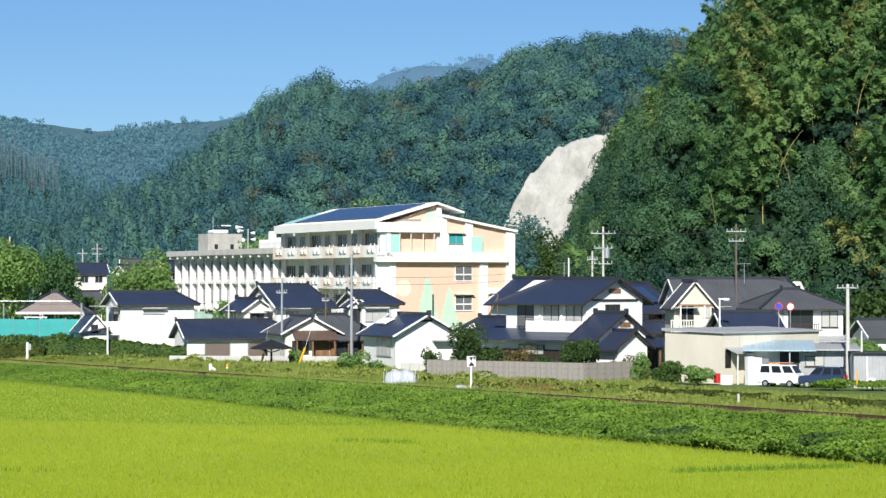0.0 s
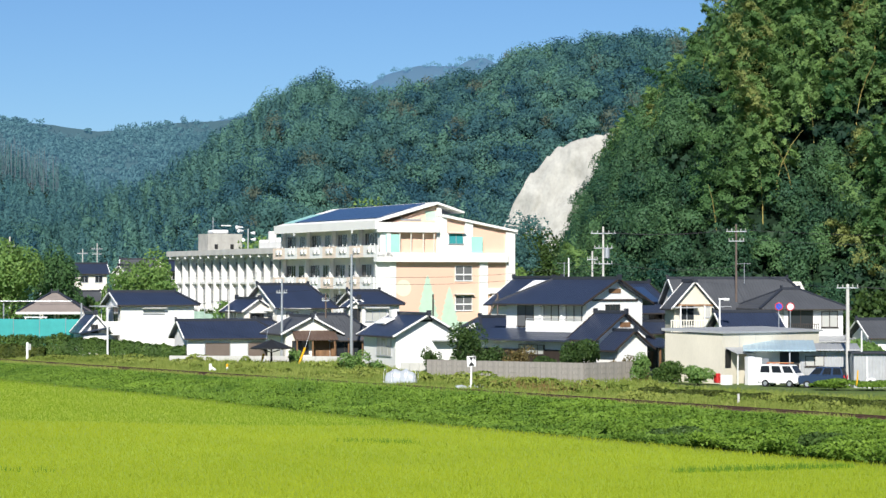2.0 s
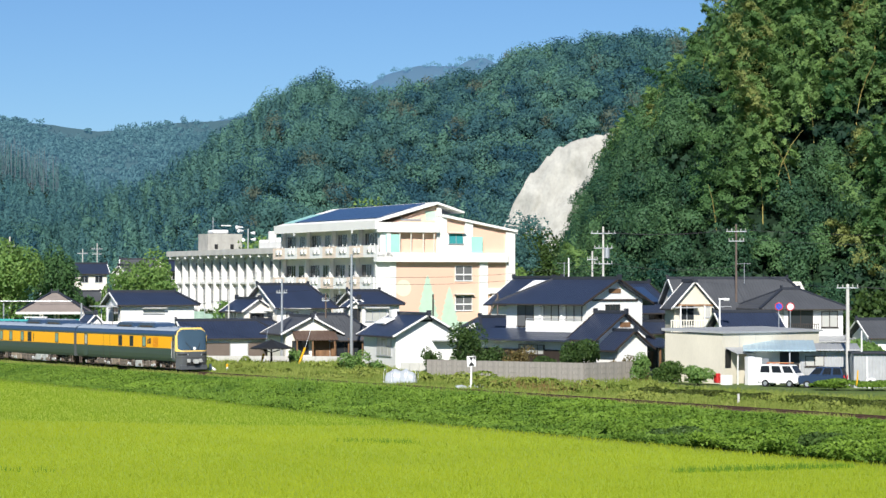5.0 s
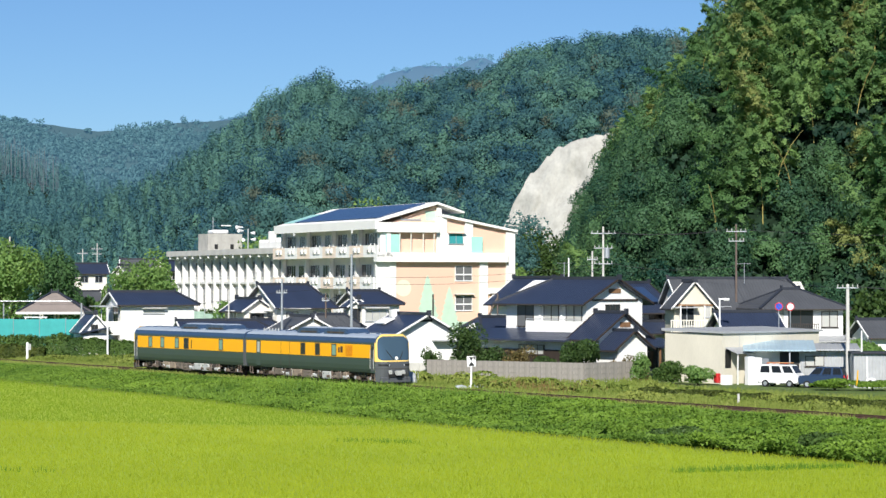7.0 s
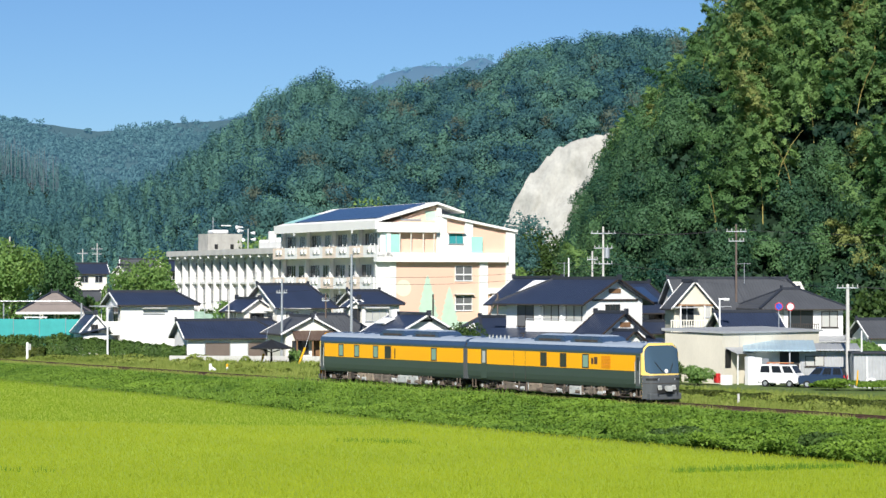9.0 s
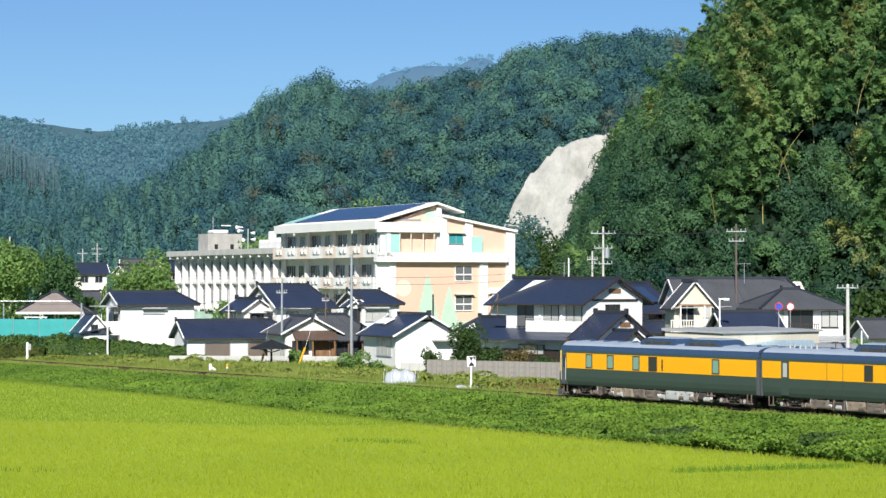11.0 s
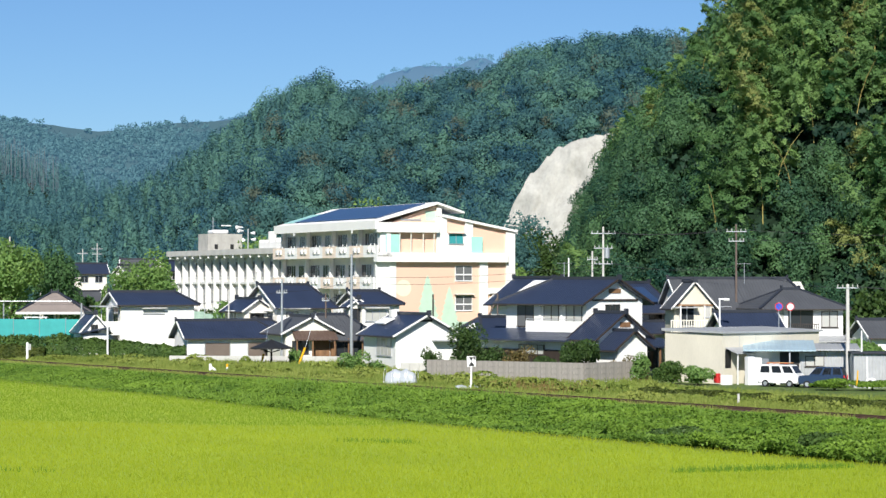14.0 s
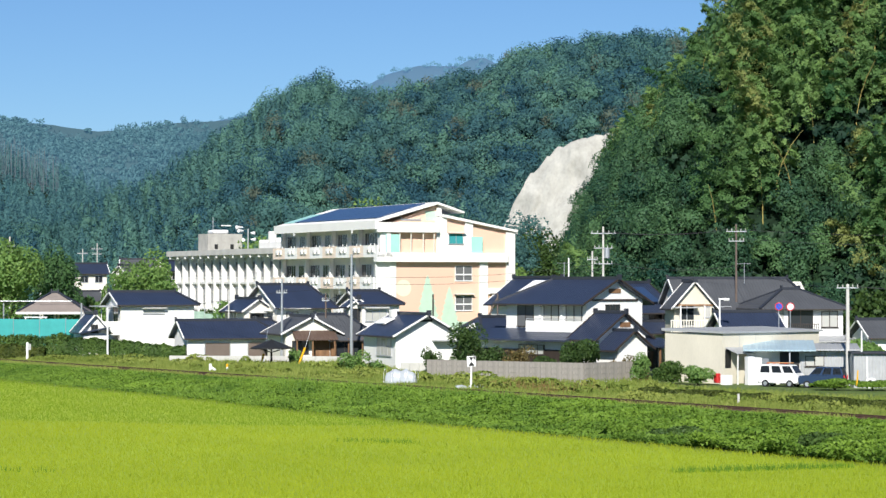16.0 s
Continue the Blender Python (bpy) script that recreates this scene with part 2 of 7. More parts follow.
# ---- mesh helpers ----


def box(bm, x0, x1, y0, y1, z0, z1):
    v = [bm.verts.new(p) for p in ((x0, y0, z0), (x1, y0, z0), (x1, y1, z0), (x0, y1, z0), (x0, y0, z1), (x1, y0, z1), (x1, y1, z1), (x0, y1, z1))]
    for q in ((3, 2, 1, 0), (4, 5, 6, 7), (0, 1, 5, 4), (1, 2, 6, 5), (2, 3, 7, 6), (3, 0, 4, 7)):
        bm.faces.new([v[i] for i in q])
    return v


def boxes(*bs):
    bm = bmesh.new()
    for b in bs:
        box(bm, *b)
    return bm


def soft_box(x0, x1, y0, y1, z0, z1, r=0.03, seg=2):
    bm = boxes((x0, x1, y0, y1, z0, z1))
    bmesh.ops.bevel(bm, geom=bm.edges[:], offset=r, segments=seg, affect="EDGES", profile=0.5)
    return bm


def rod(bm, a, b, r, r2=None, seg=8):
    """A round bar from a to b, tapering from r to r2."""
    a, b = Vector(a), Vector(b)
    q = (b - a).to_track_quat("Z", "Y").to_matrix().to_4x4()
    m = Matrix.Translation((a + b) / 2) @ q
    bmesh.ops.create_cone(bm, cap_ends=True, segments=seg, radius1=r, radius2=r if r2 is None else r2, depth=(b - a).length, matrix=m)
    return bm


def rods(*rs):
    bm = bmesh.new()
    for r in rs:
        rod(bm, *r)
    return bm


def plank(bm, a, b, w, h, up=(0, 0, 1)):
    """A squared bar from a to b, w wide and h high."""
    a, b = Vector(a), Vector(b)
    d = (b - a).normalized()
    s = d.cross(Vector(up)).normalized() * w / 2
    u = s.cross(d).normalized() * h / 2
    v = [bm.verts.new(p + i * s + j * u) for p in (a, b) for i, j in ((-1, -1), (1, -1), (1, 1), (-1, 1))]
    for q in ((3, 2, 1, 0), (4, 5, 6, 7), (0, 1, 5, 4), (1, 2, 6, 5), (2, 3, 7, 6), (3, 0, 4, 7)):
        bm.faces.new([v[i] for i in q])
    return bm


def prism(bm, outline, axis, a, b):
    """An outline, drawn in the two axes other than `axis`, drawn out from a to b."""
    def put(p, t):
        return {"x": (t, p[0], p[1]), "y": (p[0], t, p[1]), "z": (p[0], p[1], t)}[axis]
    lo, hi = [bm.verts.new(put(p, a)) for p in outline], [bm.verts.new(put(p, b)) for p in outline]
    n = len(outline)
    bm.faces.new(lo), bm.faces.new(hi[::-1])
    for i in range(n):
        bm.faces.new((lo[i], hi[i], hi[(i + 1) % n], lo[(i + 1) % n]))
    return bm


def mesh_from(name, bm, material):
    bmesh.ops.recalc_face_normals(bm, faces=bm.faces[:])
    me = bpy.data.meshes.new(name)
    bm.to_mesh(me)
    bm.free()
    me.materials.append(material)
    return me


def part(name, bm, material, parent, label=""):
    ob = new(name, bm if isinstance(bm, bpy.types.Mesh) else mesh_from(name, bm, material))
    ob.parent = parent
    return tagged(ob, label)


def thing(name, m, label, category, group="", kind=""):
    ob = new(name)
    ob.empty_display_size = 0.3
    ob.matrix_basis = m
    return tagged(ob, label, category, group, kind)


def solid(name, bm, material, label, category, m=None, group="", kind=""):
    ob = new(name, mesh_from(name, bm, material))
    if m is not None:
        ob.matrix_basis = m
    return tagged(ob, label, category, group, kind)


def polys(name, verts, quads, material, tint=None):
    """A mesh from arrays: verts (n, 3) and quads (m, 4), with a tint for each quad."""
    me = bpy.data.meshes.new(name)
    nv, nq, k = len(verts), len(quads), quads.shape[1]
    me.vertices.add(nv)
    me.vertices.foreach_set("co", np.asarray(verts, np.float32).ravel())
    me.loops.add(nq * k)
    me.loops.foreach_set("vertex_index", np.asarray(quads, np.int32).ravel())
    me.polygons.add(nq)
    me.polygons.foreach_set("loop_start", np.arange(0, nq * k, k, dtype=np.int32))
    me.polygons.foreach_set("loop_total", np.full(nq, k, np.int32))
    if tint is not None:
        a = me.attributes.new("tint", "FLOAT", "FACE")
        a.data.foreach_set("value", np.asarray(tint, np.float32))
    me.update(calc_edges=True)
    me.materials.append(material)
    return me


rng = np.random.default_rng(7)


def leaf_mesh(name, at, out, size, tint, material, ruffle=0.8, long=1.5, three=False, round_off=0.0):
    """Many leaves: kite-shaped blades at the places `at`, facing roughly `out`; round_off shades them with the crown's own roundness."""
    n = len(at)
    nor = out + rng.normal(0, ruffle, (n, 3))
    nor /= np.linalg.norm(nor, axis=1, keepdims=True) + 1e-9
    a = np.cross(nor, rng.normal(0, 1, (n, 3)))
    a /= np.linalg.norm(a, axis=1, keepdims=True) + 1e-9
    b = np.cross(nor, a)
    s = np.asarray(size).reshape(-1, 1) * 0.5
    if three:
        v = np.stack([at - a * s * long, at + a * s * long * 0.8 + b * s, at + a * s * long * 0.8 - b * s], 1).reshape(-1, 3)
        if not round_off:
            return polys(name, v, np.arange(3 * n).reshape(n, 3), material, tint)
        # every leaf turns its face outwards and takes on the roundness of its crown
        w = out / (np.linalg.norm(out, axis=1, keepdims=True) + 1e-9)
        face = np.cross(v[1::3] - v[0::3], v[2::3] - v[0::3])
        face /= np.linalg.norm(face, axis=1, keepdims=True) + 1e-9
        away = (face * w).sum(1) < 0
        idx = np.arange(3 * n).reshape(n, 3)
        idx[away] = idx[away][:, [0, 2, 1]]
        face[away] *= -1
        w = w * round_off + face * (1 - round_off)
        w /= np.linalg.norm(w, axis=1, keepdims=True) + 1e-9
        me = polys(name, v, idx, material, tint)
        me.normals_split_custom_set_from_vertices(np.repeat(w, 3, 0))
        return me
    v = np.stack([at - a * s * long, at - b * s + nor * s * 0.25, at + a * s * long, at + b * s + nor * s * 0.25], 1).reshape(-1, 3)
    return polys(name, v, np.arange(4 * n).reshape(n, 4), material, tint)


def blade_mesh(name, at, height, width, tint, material, lean=0.35):
    """Many upright grass blades: slim triangles that lean a little."""
    n = len(at)
    ang = rng.uniform(0, math.pi, n)
    side = np.stack([np.cos(ang), np.sin(ang) * 0.4, np.zeros(n)], 1) * np.asarray(width).reshape(-1, 1) / 2
    tip = at + np.stack([rng.normal(0, lean, n) * height, rng.normal(0, lean, n) * height, height * np.ones(n)], 1)
    v = np.stack([at - side, at + side, tip], 1).reshape(-1, 3)
    return polys(name, v, np.arange(3 * n).reshape(n, 3), material, tint)


def crowns(at, radius, height, leaves, lobes=7, inner=0.8):
    """Leaf places, outward directions and tree numbers for crowns at the foot points `at`."""
    t = len(at)
    ang, r = rng.uniform(0, 2 * math.pi, (t, lobes)), np.sqrt(rng.uniform(0, 1, (t, lobes))) * 0.62
    cz = rng.uniform(0.35, 0.85, (t, lobes)) - 0.25 * r
    centre = np.stack([np.cos(ang) * r * radius[:, None], np.sin(ang) * r * radius[:, None], cz * height[:, None]], 2)
    lr = rng.uniform(0.38, 0.6, (t, lobes))
    pick = rng.integers(0, lobes, (t, leaves))
    d = rng.normal(0, 1, (t, leaves, 3))
    d[:, :, 2] = np.abs(d[:, :, 2]) * 0.9 - 0.25
    d /= np.linalg.norm(d, axis=2, keepdims=True)
    rows = np.arange(t)[:, None]
    reach = lr[rows, pick][:, :, None] * np.stack([radius, radius, height * 0.55], 1)[:, None, :] * rng.uniform(inner, 1.08, (t, leaves, 1))
    p = at[:, None, :] + centre[rows, pick] + d * reach
    return p.reshape(-1, 3), d.reshape(-1, 3), np.repeat(np.arange(t), leaves)


def cones(at, radius, height, leaves):
    """Leaf places, outward directions and tree numbers for pointed conifers at the foot points `at`."""
    t = len(at)
    k = 1 - np.sqrt(rng.uniform(0, 1, (t, leaves)))
    a = rng.uniform(0, 2 * math.pi, (t, leaves))
    tier = 0.78 + 0.30 * ((k * 6 + rng.uniform(0, 1, (t, 1))) % 1)
    r = radius[:, None] * (1 - k) ** 0.85 * tier * rng.uniform(0.8, 1.05, (t, leaves)) * (1 + 0.2 * np.sin(a * 3 + k * 9))
    d = np.stack([np.cos(a), np.sin(a), np.full_like(a, 0.55)], 2)
    p = at[:, None, :] + np.stack([np.cos(a) * r, np.sin(a) * r, height[:, None] * (0.08 + 0.94 * k) - 0.25 * r], 2)
    return p.reshape(-1, 3), d.reshape(-1, 3), np.repeat(np.arange(t), leaves)


def plumes(at, height, spread, leaves):
    """Leaf places, directions, plant numbers and heights for bamboo: arching culms hung with drooping sprays, their heads nodding downhill."""
    t = len(at)
    lean = np.stack([rng.normal(-0.10, 0.20, t), rng.normal(-0.26, 0.14, t)], 1) * height[:, None]
    sprays = 36
    st = np.sort(rng.uniform(0.30, 1.0, (t, sprays)), 1)
    sa = rng.uniform(0, 2 * math.pi, (t, sprays))
    sl = spread[:, None] * (0.30 + 0.95 * np.sin(np.clip(st * 1.05, 0, 1) * math.pi) ** 0.7) * rng.uniform(0.6, 1.25, (t, sprays))
    pick = rng.integers(0, sprays, (t, leaves))
    rows = np.arange(t)[:, None]
    k, a, ln = st[rows, pick], sa[rows, pick], sl[rows, pick]
    q = rng.uniform(0, 1, (t, leaves)) ** 0.7
    cx, cy = lean[:, 0:1] * k ** 2.2 + np.cos(a) * ln * q, lean[:, 1:2] * k ** 2.2 + np.sin(a) * ln * q
    cz = height[:, None] * (k - 0.10 * k ** 4) + 0.45 * ln * q - 0.85 * ln * q * q
    wob = 0.11 * spread[:, None]
    p = at[:, None, :] + np.stack([cx + rng.normal(0, 1, cx.shape) * wob, cy + rng.normal(0, 1, cx.shape) * wob, cz + rng.normal(0, 0.6, cx.shape) * wob], 2)
    d = np.stack([np.cos(a) * (0.3 + q), np.sin(a) * (0.3 + q), np.full_like(a, 0.75)], 2)
    return p.reshape(-1, 3), d.reshape(-1, 3), np.repeat(np.arange(t), leaves), k.ravel()


def bush(name, x, y, z, r, h, material, label, category="shrub", leaves=900, size=0.14, trunk=0.0, group="", lobes=9):
    """A shrub or a small tree: stems and a crown of single leaves."""
    ob = thing(name, pose(x, y, z), label, category, group)
    stem = bmesh.new()
    rod(stem, (0, 0, -0.1), (0.05 * r, 0, trunk + h * 0.45), 0.05 + 0.03 * r, 0.03)
    for i in range(5):
        a = i * 2.4 + x
        rod(stem, (0, 0, trunk + h * 0.12), (math.cos(a) * r * 0.55, math.sin(a) * r * 0.55, trunk + h * 0.55), 0.035, 0.012, 6)
    part("trunk", stem, BARK, ob)
    p, d, k = crowns(np.array([[0, 0, trunk]], float), np.array([r]), np.array([h]), leaves, lobes)
    q = rng.uniform(-1, 1, (leaves // 3, 3)) * np.array([r * 0.55, r * 0.55, h * 0.3]) + np.array([0, 0, trunk + h * 0.45])
    p, d = np.concatenate([p, q]), np.concatenate([d, rng.normal(0, 1, q.shape)])
    part("crown", leaf_mesh("crown", p, d, size * rng.uniform(0.6, 1.4, len(p)), rng.uniform(0, 0.5, len(p)), material), material, ob)
    return ob

# ---- the land: a straight railway between paddies and the village ----
ALONG = Vector((math.sin(math.atan(0.67)), -math.cos(math.atan(0.67)), 0))
ASIDE = Vector((ALONG.y, -ALONG.x, 0))
START = Vector((11.8, 153.6, 0))
HEADING = math.degrees(math.atan2(ALONG.y, ALONG.x))
RAILWAY = Matrix.LocRotScale(START, Euler((0, 0, radians(HEADING))), None)
DIR, OUT, BASE = np.array(ALONG), np.array(ASIDE), np.array(START)


def by_track(u, v, z):
    """World places from metres along the railway, metres from it towards the paddies, and heights."""
    u, v, z = np.broadcast_arrays(np.asarray(u, float), np.asarray(v, float), np.asarray(z, float))
    return BASE + u[..., None] * DIR + v[..., None] * OUT + z[..., None] * np.array([0, 0, 1.0])


def bank_foot(u):
    """How far from the track the bank ends and the paddies begin."""
    return np.interp(u, (-80, -40, -19, 0, 37), (9.3, 11.6, 14.0, 15.1, 16.0))


def bank_height(u, v):
    """The height of the bank between the track and the paddies."""
    k = np.clip((v - 2.5) / (bank_foot(u) - 3.2), 0, 1)
    return -0.28 - 1.0 * k * k * (3 - 2 * k)


def village_level(u, v):
    """The ground beyond the track: level with the rails up the line, lower towards the workshop."""
    deep = np.interp(u, (-60, -25), (-0.05, -0.7))
    return np.interp(v, (-16, -9, -3.2, -2.2), (1.0, 0.5, 0.0, 0.0)) * deep + np.interp(v, (-9, -3.2, -2.2), (0, -0.15, -0.3))


def ridge(stations, heights):
    return lambda x: np.interp(x, stations, heights)


def ease(k):
    k = np.clip(k, 0, 1)
    return k * k * (3 - 2 * k)


def lumps(x, y, scale, seed=0.0):
    return np.array([noise.noise((a / scale, b / scale, seed)) for a, b in zip(np.ravel(x), np.ravel(y))]).reshape(np.shape(x))


MID_RIDGE = ridge((-150, -110, -79, -57, -48, -36, -22, 3, 19, 45, 64, 120), (8, 18, 33, 47, 54, 58, 54, 58, 63, 72, 71, 73))
LEFT_RIDGE = ridge((-300, -164, -143, -122, -101, -60, 0), (57, 48, 40, 34, 30, 27, 25))


def mid_hill(x, y):
    return MID_RIDGE(x * 700 / np.maximum(y, 500)) * ease((y - 415) / 290) * 1.0 + 3 * lumps(x, y, 38.0)


def left_hill(x, y):
    return LEFT_RIDGE(x * 900 / np.maximum(y, 700)) * ease((y - 640) / 270) + 3 * lumps(x, y, 50.0, 5.0)


def near_hill(x, y):
    a, b = np.where(x < 26, 2.1 * (x - 15.5), 22 + 1.2 * (x - 26)), 0.98 * (y - 254)
    z = np.minimum(np.minimum(a, b), 95)
    return z + 2.5 * lumps(x, y, 17.0, 9.0)


def hillside(name, fn, x0, x1, y0, y1, nx, ny, label):
    xs, ys = np.meshgrid(np.linspace(x0, x1, nx), np.linspace(y0, y1, ny))
    zs = np.maximum(fn(xs, ys), -2.0)
    v = np.stack([xs, ys, zs], 2).reshape(-1, 3)
    i = (np.arange(ny - 1)[:, None] * nx + np.arange(nx - 1)).ravel()
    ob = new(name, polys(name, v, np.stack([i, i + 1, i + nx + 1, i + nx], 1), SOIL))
    return tagged(ob, label, "hillside", kind="structure")


def ground():
    """One sheet from the paddies over the railway bank to the far horizon."""
    us = np.concatenate([[-2600, -800, -300, -160], np.arange(-110, 71, 5), [140, 400, 2600]]).astype(float)
    rows = []
    for u in us:
        f = float(bank_foot(u))
        vs = [1500, 120, 60, f + 3, f + 0.3] + [2.5 + (f - 3.2) * k / 8 for k in range(8, -1, -1)] + [-2.4, -3.2, -9, -16, -150, -3000]
        zs = [-1.35, -1.35, -1.35, -1.35, -1.32] + [float(bank_height(u, v)) for v in vs[5:14]] + [-0.28, -0.15, village_level(u, -9), village_level(u, -16), -0.7, -0.7]
        rows.append(by_track(u, np.array(vs), np.array(zs)))
    v = np.array(rows)
    nu, nv = v.shape[:2]
    i = (np.arange(nu - 1)[:, None] * nv + np.arange(nv - 1)).ravel()
    ob = new("ground", polys("ground", v.reshape(-1, 3), np.stack([i, i + 1, i + nv + 1, i + nv], 1), GRASSY))
    tagged(ob, "grassy valley floor and railway bank around the village", "ground", kind="structure")


ground()
hillside("wooded_hill", mid_hill, -170, 120, 410, 760, 90, 110, "long wooded hill behind the school")
hillside("cedar_hill", left_hill, -320, 40, 630, 960, 80, 80, "cedar-covered hill across the valley")
hillside("steep_hill", near_hill, 8, 150, 246, 420, 90, 110, "steep wooded hill close behind the village")


def far_ridge(name, y, stations, heights, material, label, tree, gap):
    """A far ridge: rolling land on the horizon with its own wood."""
    fn = ridge(stations, heights)

    def height(x, yy):
        k = np.clip((yy - y + 400) / 400, 0, 1)
        top = fn(x) + 4.0 * lumps(x, x * 0, 60.0, y)
        return -5 + (top + 5) * k ** 0.8 + (0.13 * top * lumps(x, k * 260, 70.0, 8.0) + 5 * lumps(x, k * 260, 14.0, 1.0)) * (k < 0.99)
    xs = np.linspace(stations[0], stations[-1], 260)
    rows = [np.stack([xs, np.full_like(xs, yy), height(xs, np.full_like(xs, yy))], 1) for yy in np.linspace(y - 400, y, 24)]
    rows = np.array(rows + [np.stack([xs, np.full_like(xs, y + 400), np.full_like(xs, -5)], 1)])
    i = (np.arange(24)[:, None] * 260 + np.arange(259)).ravel()
    tagged(new(name, polys(name, rows.reshape(-1, 3), np.stack([i, i + 1, i + 261, i + 260], 1), material)), label, "backdrop", kind="structure")
    # the wood on its upper half
    gx, gy = np.meshgrid(np.arange(max(stations[0], -0.2 * y), min(stations[-1], 0.06 * y), gap), np.arange(y - 230, y, gap * 1.6))
    gx, gy = gx.ravel() + rng.uniform(-0.5, 0.5, gx.size) * gap, gy.ravel() + rng.uniform(-0.5, 0.5, gy.size) * gap
    at = np.stack([gx, gy, height(gx, gy)], 1)
    n = len(at)
    h = tree * rng.uniform(0.6, 1.4, n)
    at[:, 2] -= 0.42 * h
    p, d, k = crowns(at, h * 0.65, h, 70, 4, 0.85)
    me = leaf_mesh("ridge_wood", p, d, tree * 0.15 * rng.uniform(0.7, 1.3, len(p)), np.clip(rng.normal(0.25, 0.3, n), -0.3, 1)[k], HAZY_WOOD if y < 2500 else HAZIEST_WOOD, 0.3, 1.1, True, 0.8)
    tagged(new("ridge_wood", me), "hazy wood along the far ridge", "forest", kind="stuff")


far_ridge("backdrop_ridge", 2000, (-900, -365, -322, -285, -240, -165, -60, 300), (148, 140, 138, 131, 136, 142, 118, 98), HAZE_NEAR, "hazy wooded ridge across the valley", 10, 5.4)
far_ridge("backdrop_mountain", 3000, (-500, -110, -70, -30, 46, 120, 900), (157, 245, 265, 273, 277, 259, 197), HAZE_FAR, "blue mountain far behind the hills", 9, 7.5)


def forest(name, fn, spots, radius, height, leaves, size, material, label, sink=0.5, west=-0.22, east=0.22, inner=0.62, ruffle=0.5, long=1.2, lobes=6, mask=None, kind="crown", rare=0.0, wide=0.34, round_off=0.8):
    """A wood seen from afar: many trees of leaves, each with its own tint; a share of them in the material's third colour."""
    x, y = spots[:, 0], spots[:, 1]
    z = fn(x, y)
    # only the slopes that face the valley and lie clear of the hills before them
    keep = (z > 0.5) & (x > west * y) & (x < east * y) & (z < 9 + 0.14 * y)
    if mask is not None:
        keep &= mask(x, y)
    x, y, z = x[keep], y[keep], z[keep]
    n = len(x)
    r, h = radius * rng.uniform(0.6, 1.3, n), height * rng.uniform(0.65, 1.35, n)
    at = np.stack([x, y, z - sink], 1)
    tone = np.clip(rng.normal(0.25, wide, n), -0.35, 1.0)
    tone[rng.uniform(0, 1, n) < rare] = 1.5
    if kind == "cone":
        p, d, k = cones(at, r, h, leaves)
    elif kind == "plume":
        p, d, k, up = plumes(at, h, r, leaves)
    else:
        p, d, k = crowns(at, r, h, leaves, lobes, inner)
    me = leaf_mesh(name, p, d, size * rng.uniform(0.6, 1.4, len(p)), tone[k], material, ruffle, long, True, round_off)
    return tagged(new(name, me), label, "forest", kind="stuff")


def scatter(x0, x1, y0, y1, step, wedge=0.2, shift=0.0):
    xs, ys = np.meshgrid(np.arange(x0, x1, step), np.arange(y0, y1, step))
    p = np.stack([xs.ravel(), ys.ravel()], 1) + rng.uniform(-0.48, 0.48, (xs.size, 2)) * step
    return p[(np.abs(p[:, 0]) < wedge * p[:, 1] + shift)]


def conifers_here(x, y):
    """Where cedars stand on the long hill: its far flank and a few stands among the broad-leaved trees."""
    return lumps(x, y, 42.0, 3.0) + np.interp(x / y, (-0.17, -0.10, -0.04, 0.02), (0.40, 0.10, -0.20, -0.40)) > 0.02


def cedar_gap(x, y):
    """The clearing before the row of bare trunks on the far hill."""
    return ~((y > 806) & (y < 854) & (x < -0.160 * y))


SPOTS = scatter(-150, 110, 425, 725, 5.6)
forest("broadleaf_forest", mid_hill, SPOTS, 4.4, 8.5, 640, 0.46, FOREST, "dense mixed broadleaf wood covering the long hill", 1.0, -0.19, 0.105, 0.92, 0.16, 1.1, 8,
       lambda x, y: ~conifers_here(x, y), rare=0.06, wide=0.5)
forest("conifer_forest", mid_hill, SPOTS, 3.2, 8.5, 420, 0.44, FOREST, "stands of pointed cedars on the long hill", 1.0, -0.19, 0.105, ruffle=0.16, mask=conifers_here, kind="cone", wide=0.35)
forest("cedar_forest", left_hill, scatter(-230, 20, 650, 915, 5.6), 3.2, 9.5, 260, 0.55, FAR_FOREST, "cedar wood on the far hill with blue haze in its colour", 0.5, -0.2, -0.06, ruffle=0.35, mask=cedar_gap, kind="cone", wide=0.25)


def bare_trunks():
    """Pale bare cedar trunks along the edge of a clearing on the far hill."""
    bm = bmesh.new()
    for i in range(34):
        y = 857 + rng.uniform(-3, 6)
        x = (-0.1825 + i * 0.00072 + rng.uniform(-0.0003, 0.0003)) * y
        z = float(left_hill(np.array([x]), np.array([y]))[0])
        rod(bm, (x, y, z - 1), (x + rng.normal(0, 0.2), y, z + rng.uniform(12, 17)), 0.14, 0.08, 5)
    tagged(new("cedar_trunks", mesh_from("cedar_trunks", bm, PALETRUNK)), "row of pale bare cedar trunks on the far hill", "tree trunks", kind="stuff")


bare_trunks()
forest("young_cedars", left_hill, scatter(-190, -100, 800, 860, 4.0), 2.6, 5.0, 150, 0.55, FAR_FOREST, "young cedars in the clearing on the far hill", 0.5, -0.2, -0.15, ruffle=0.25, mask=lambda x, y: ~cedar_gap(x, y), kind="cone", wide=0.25)


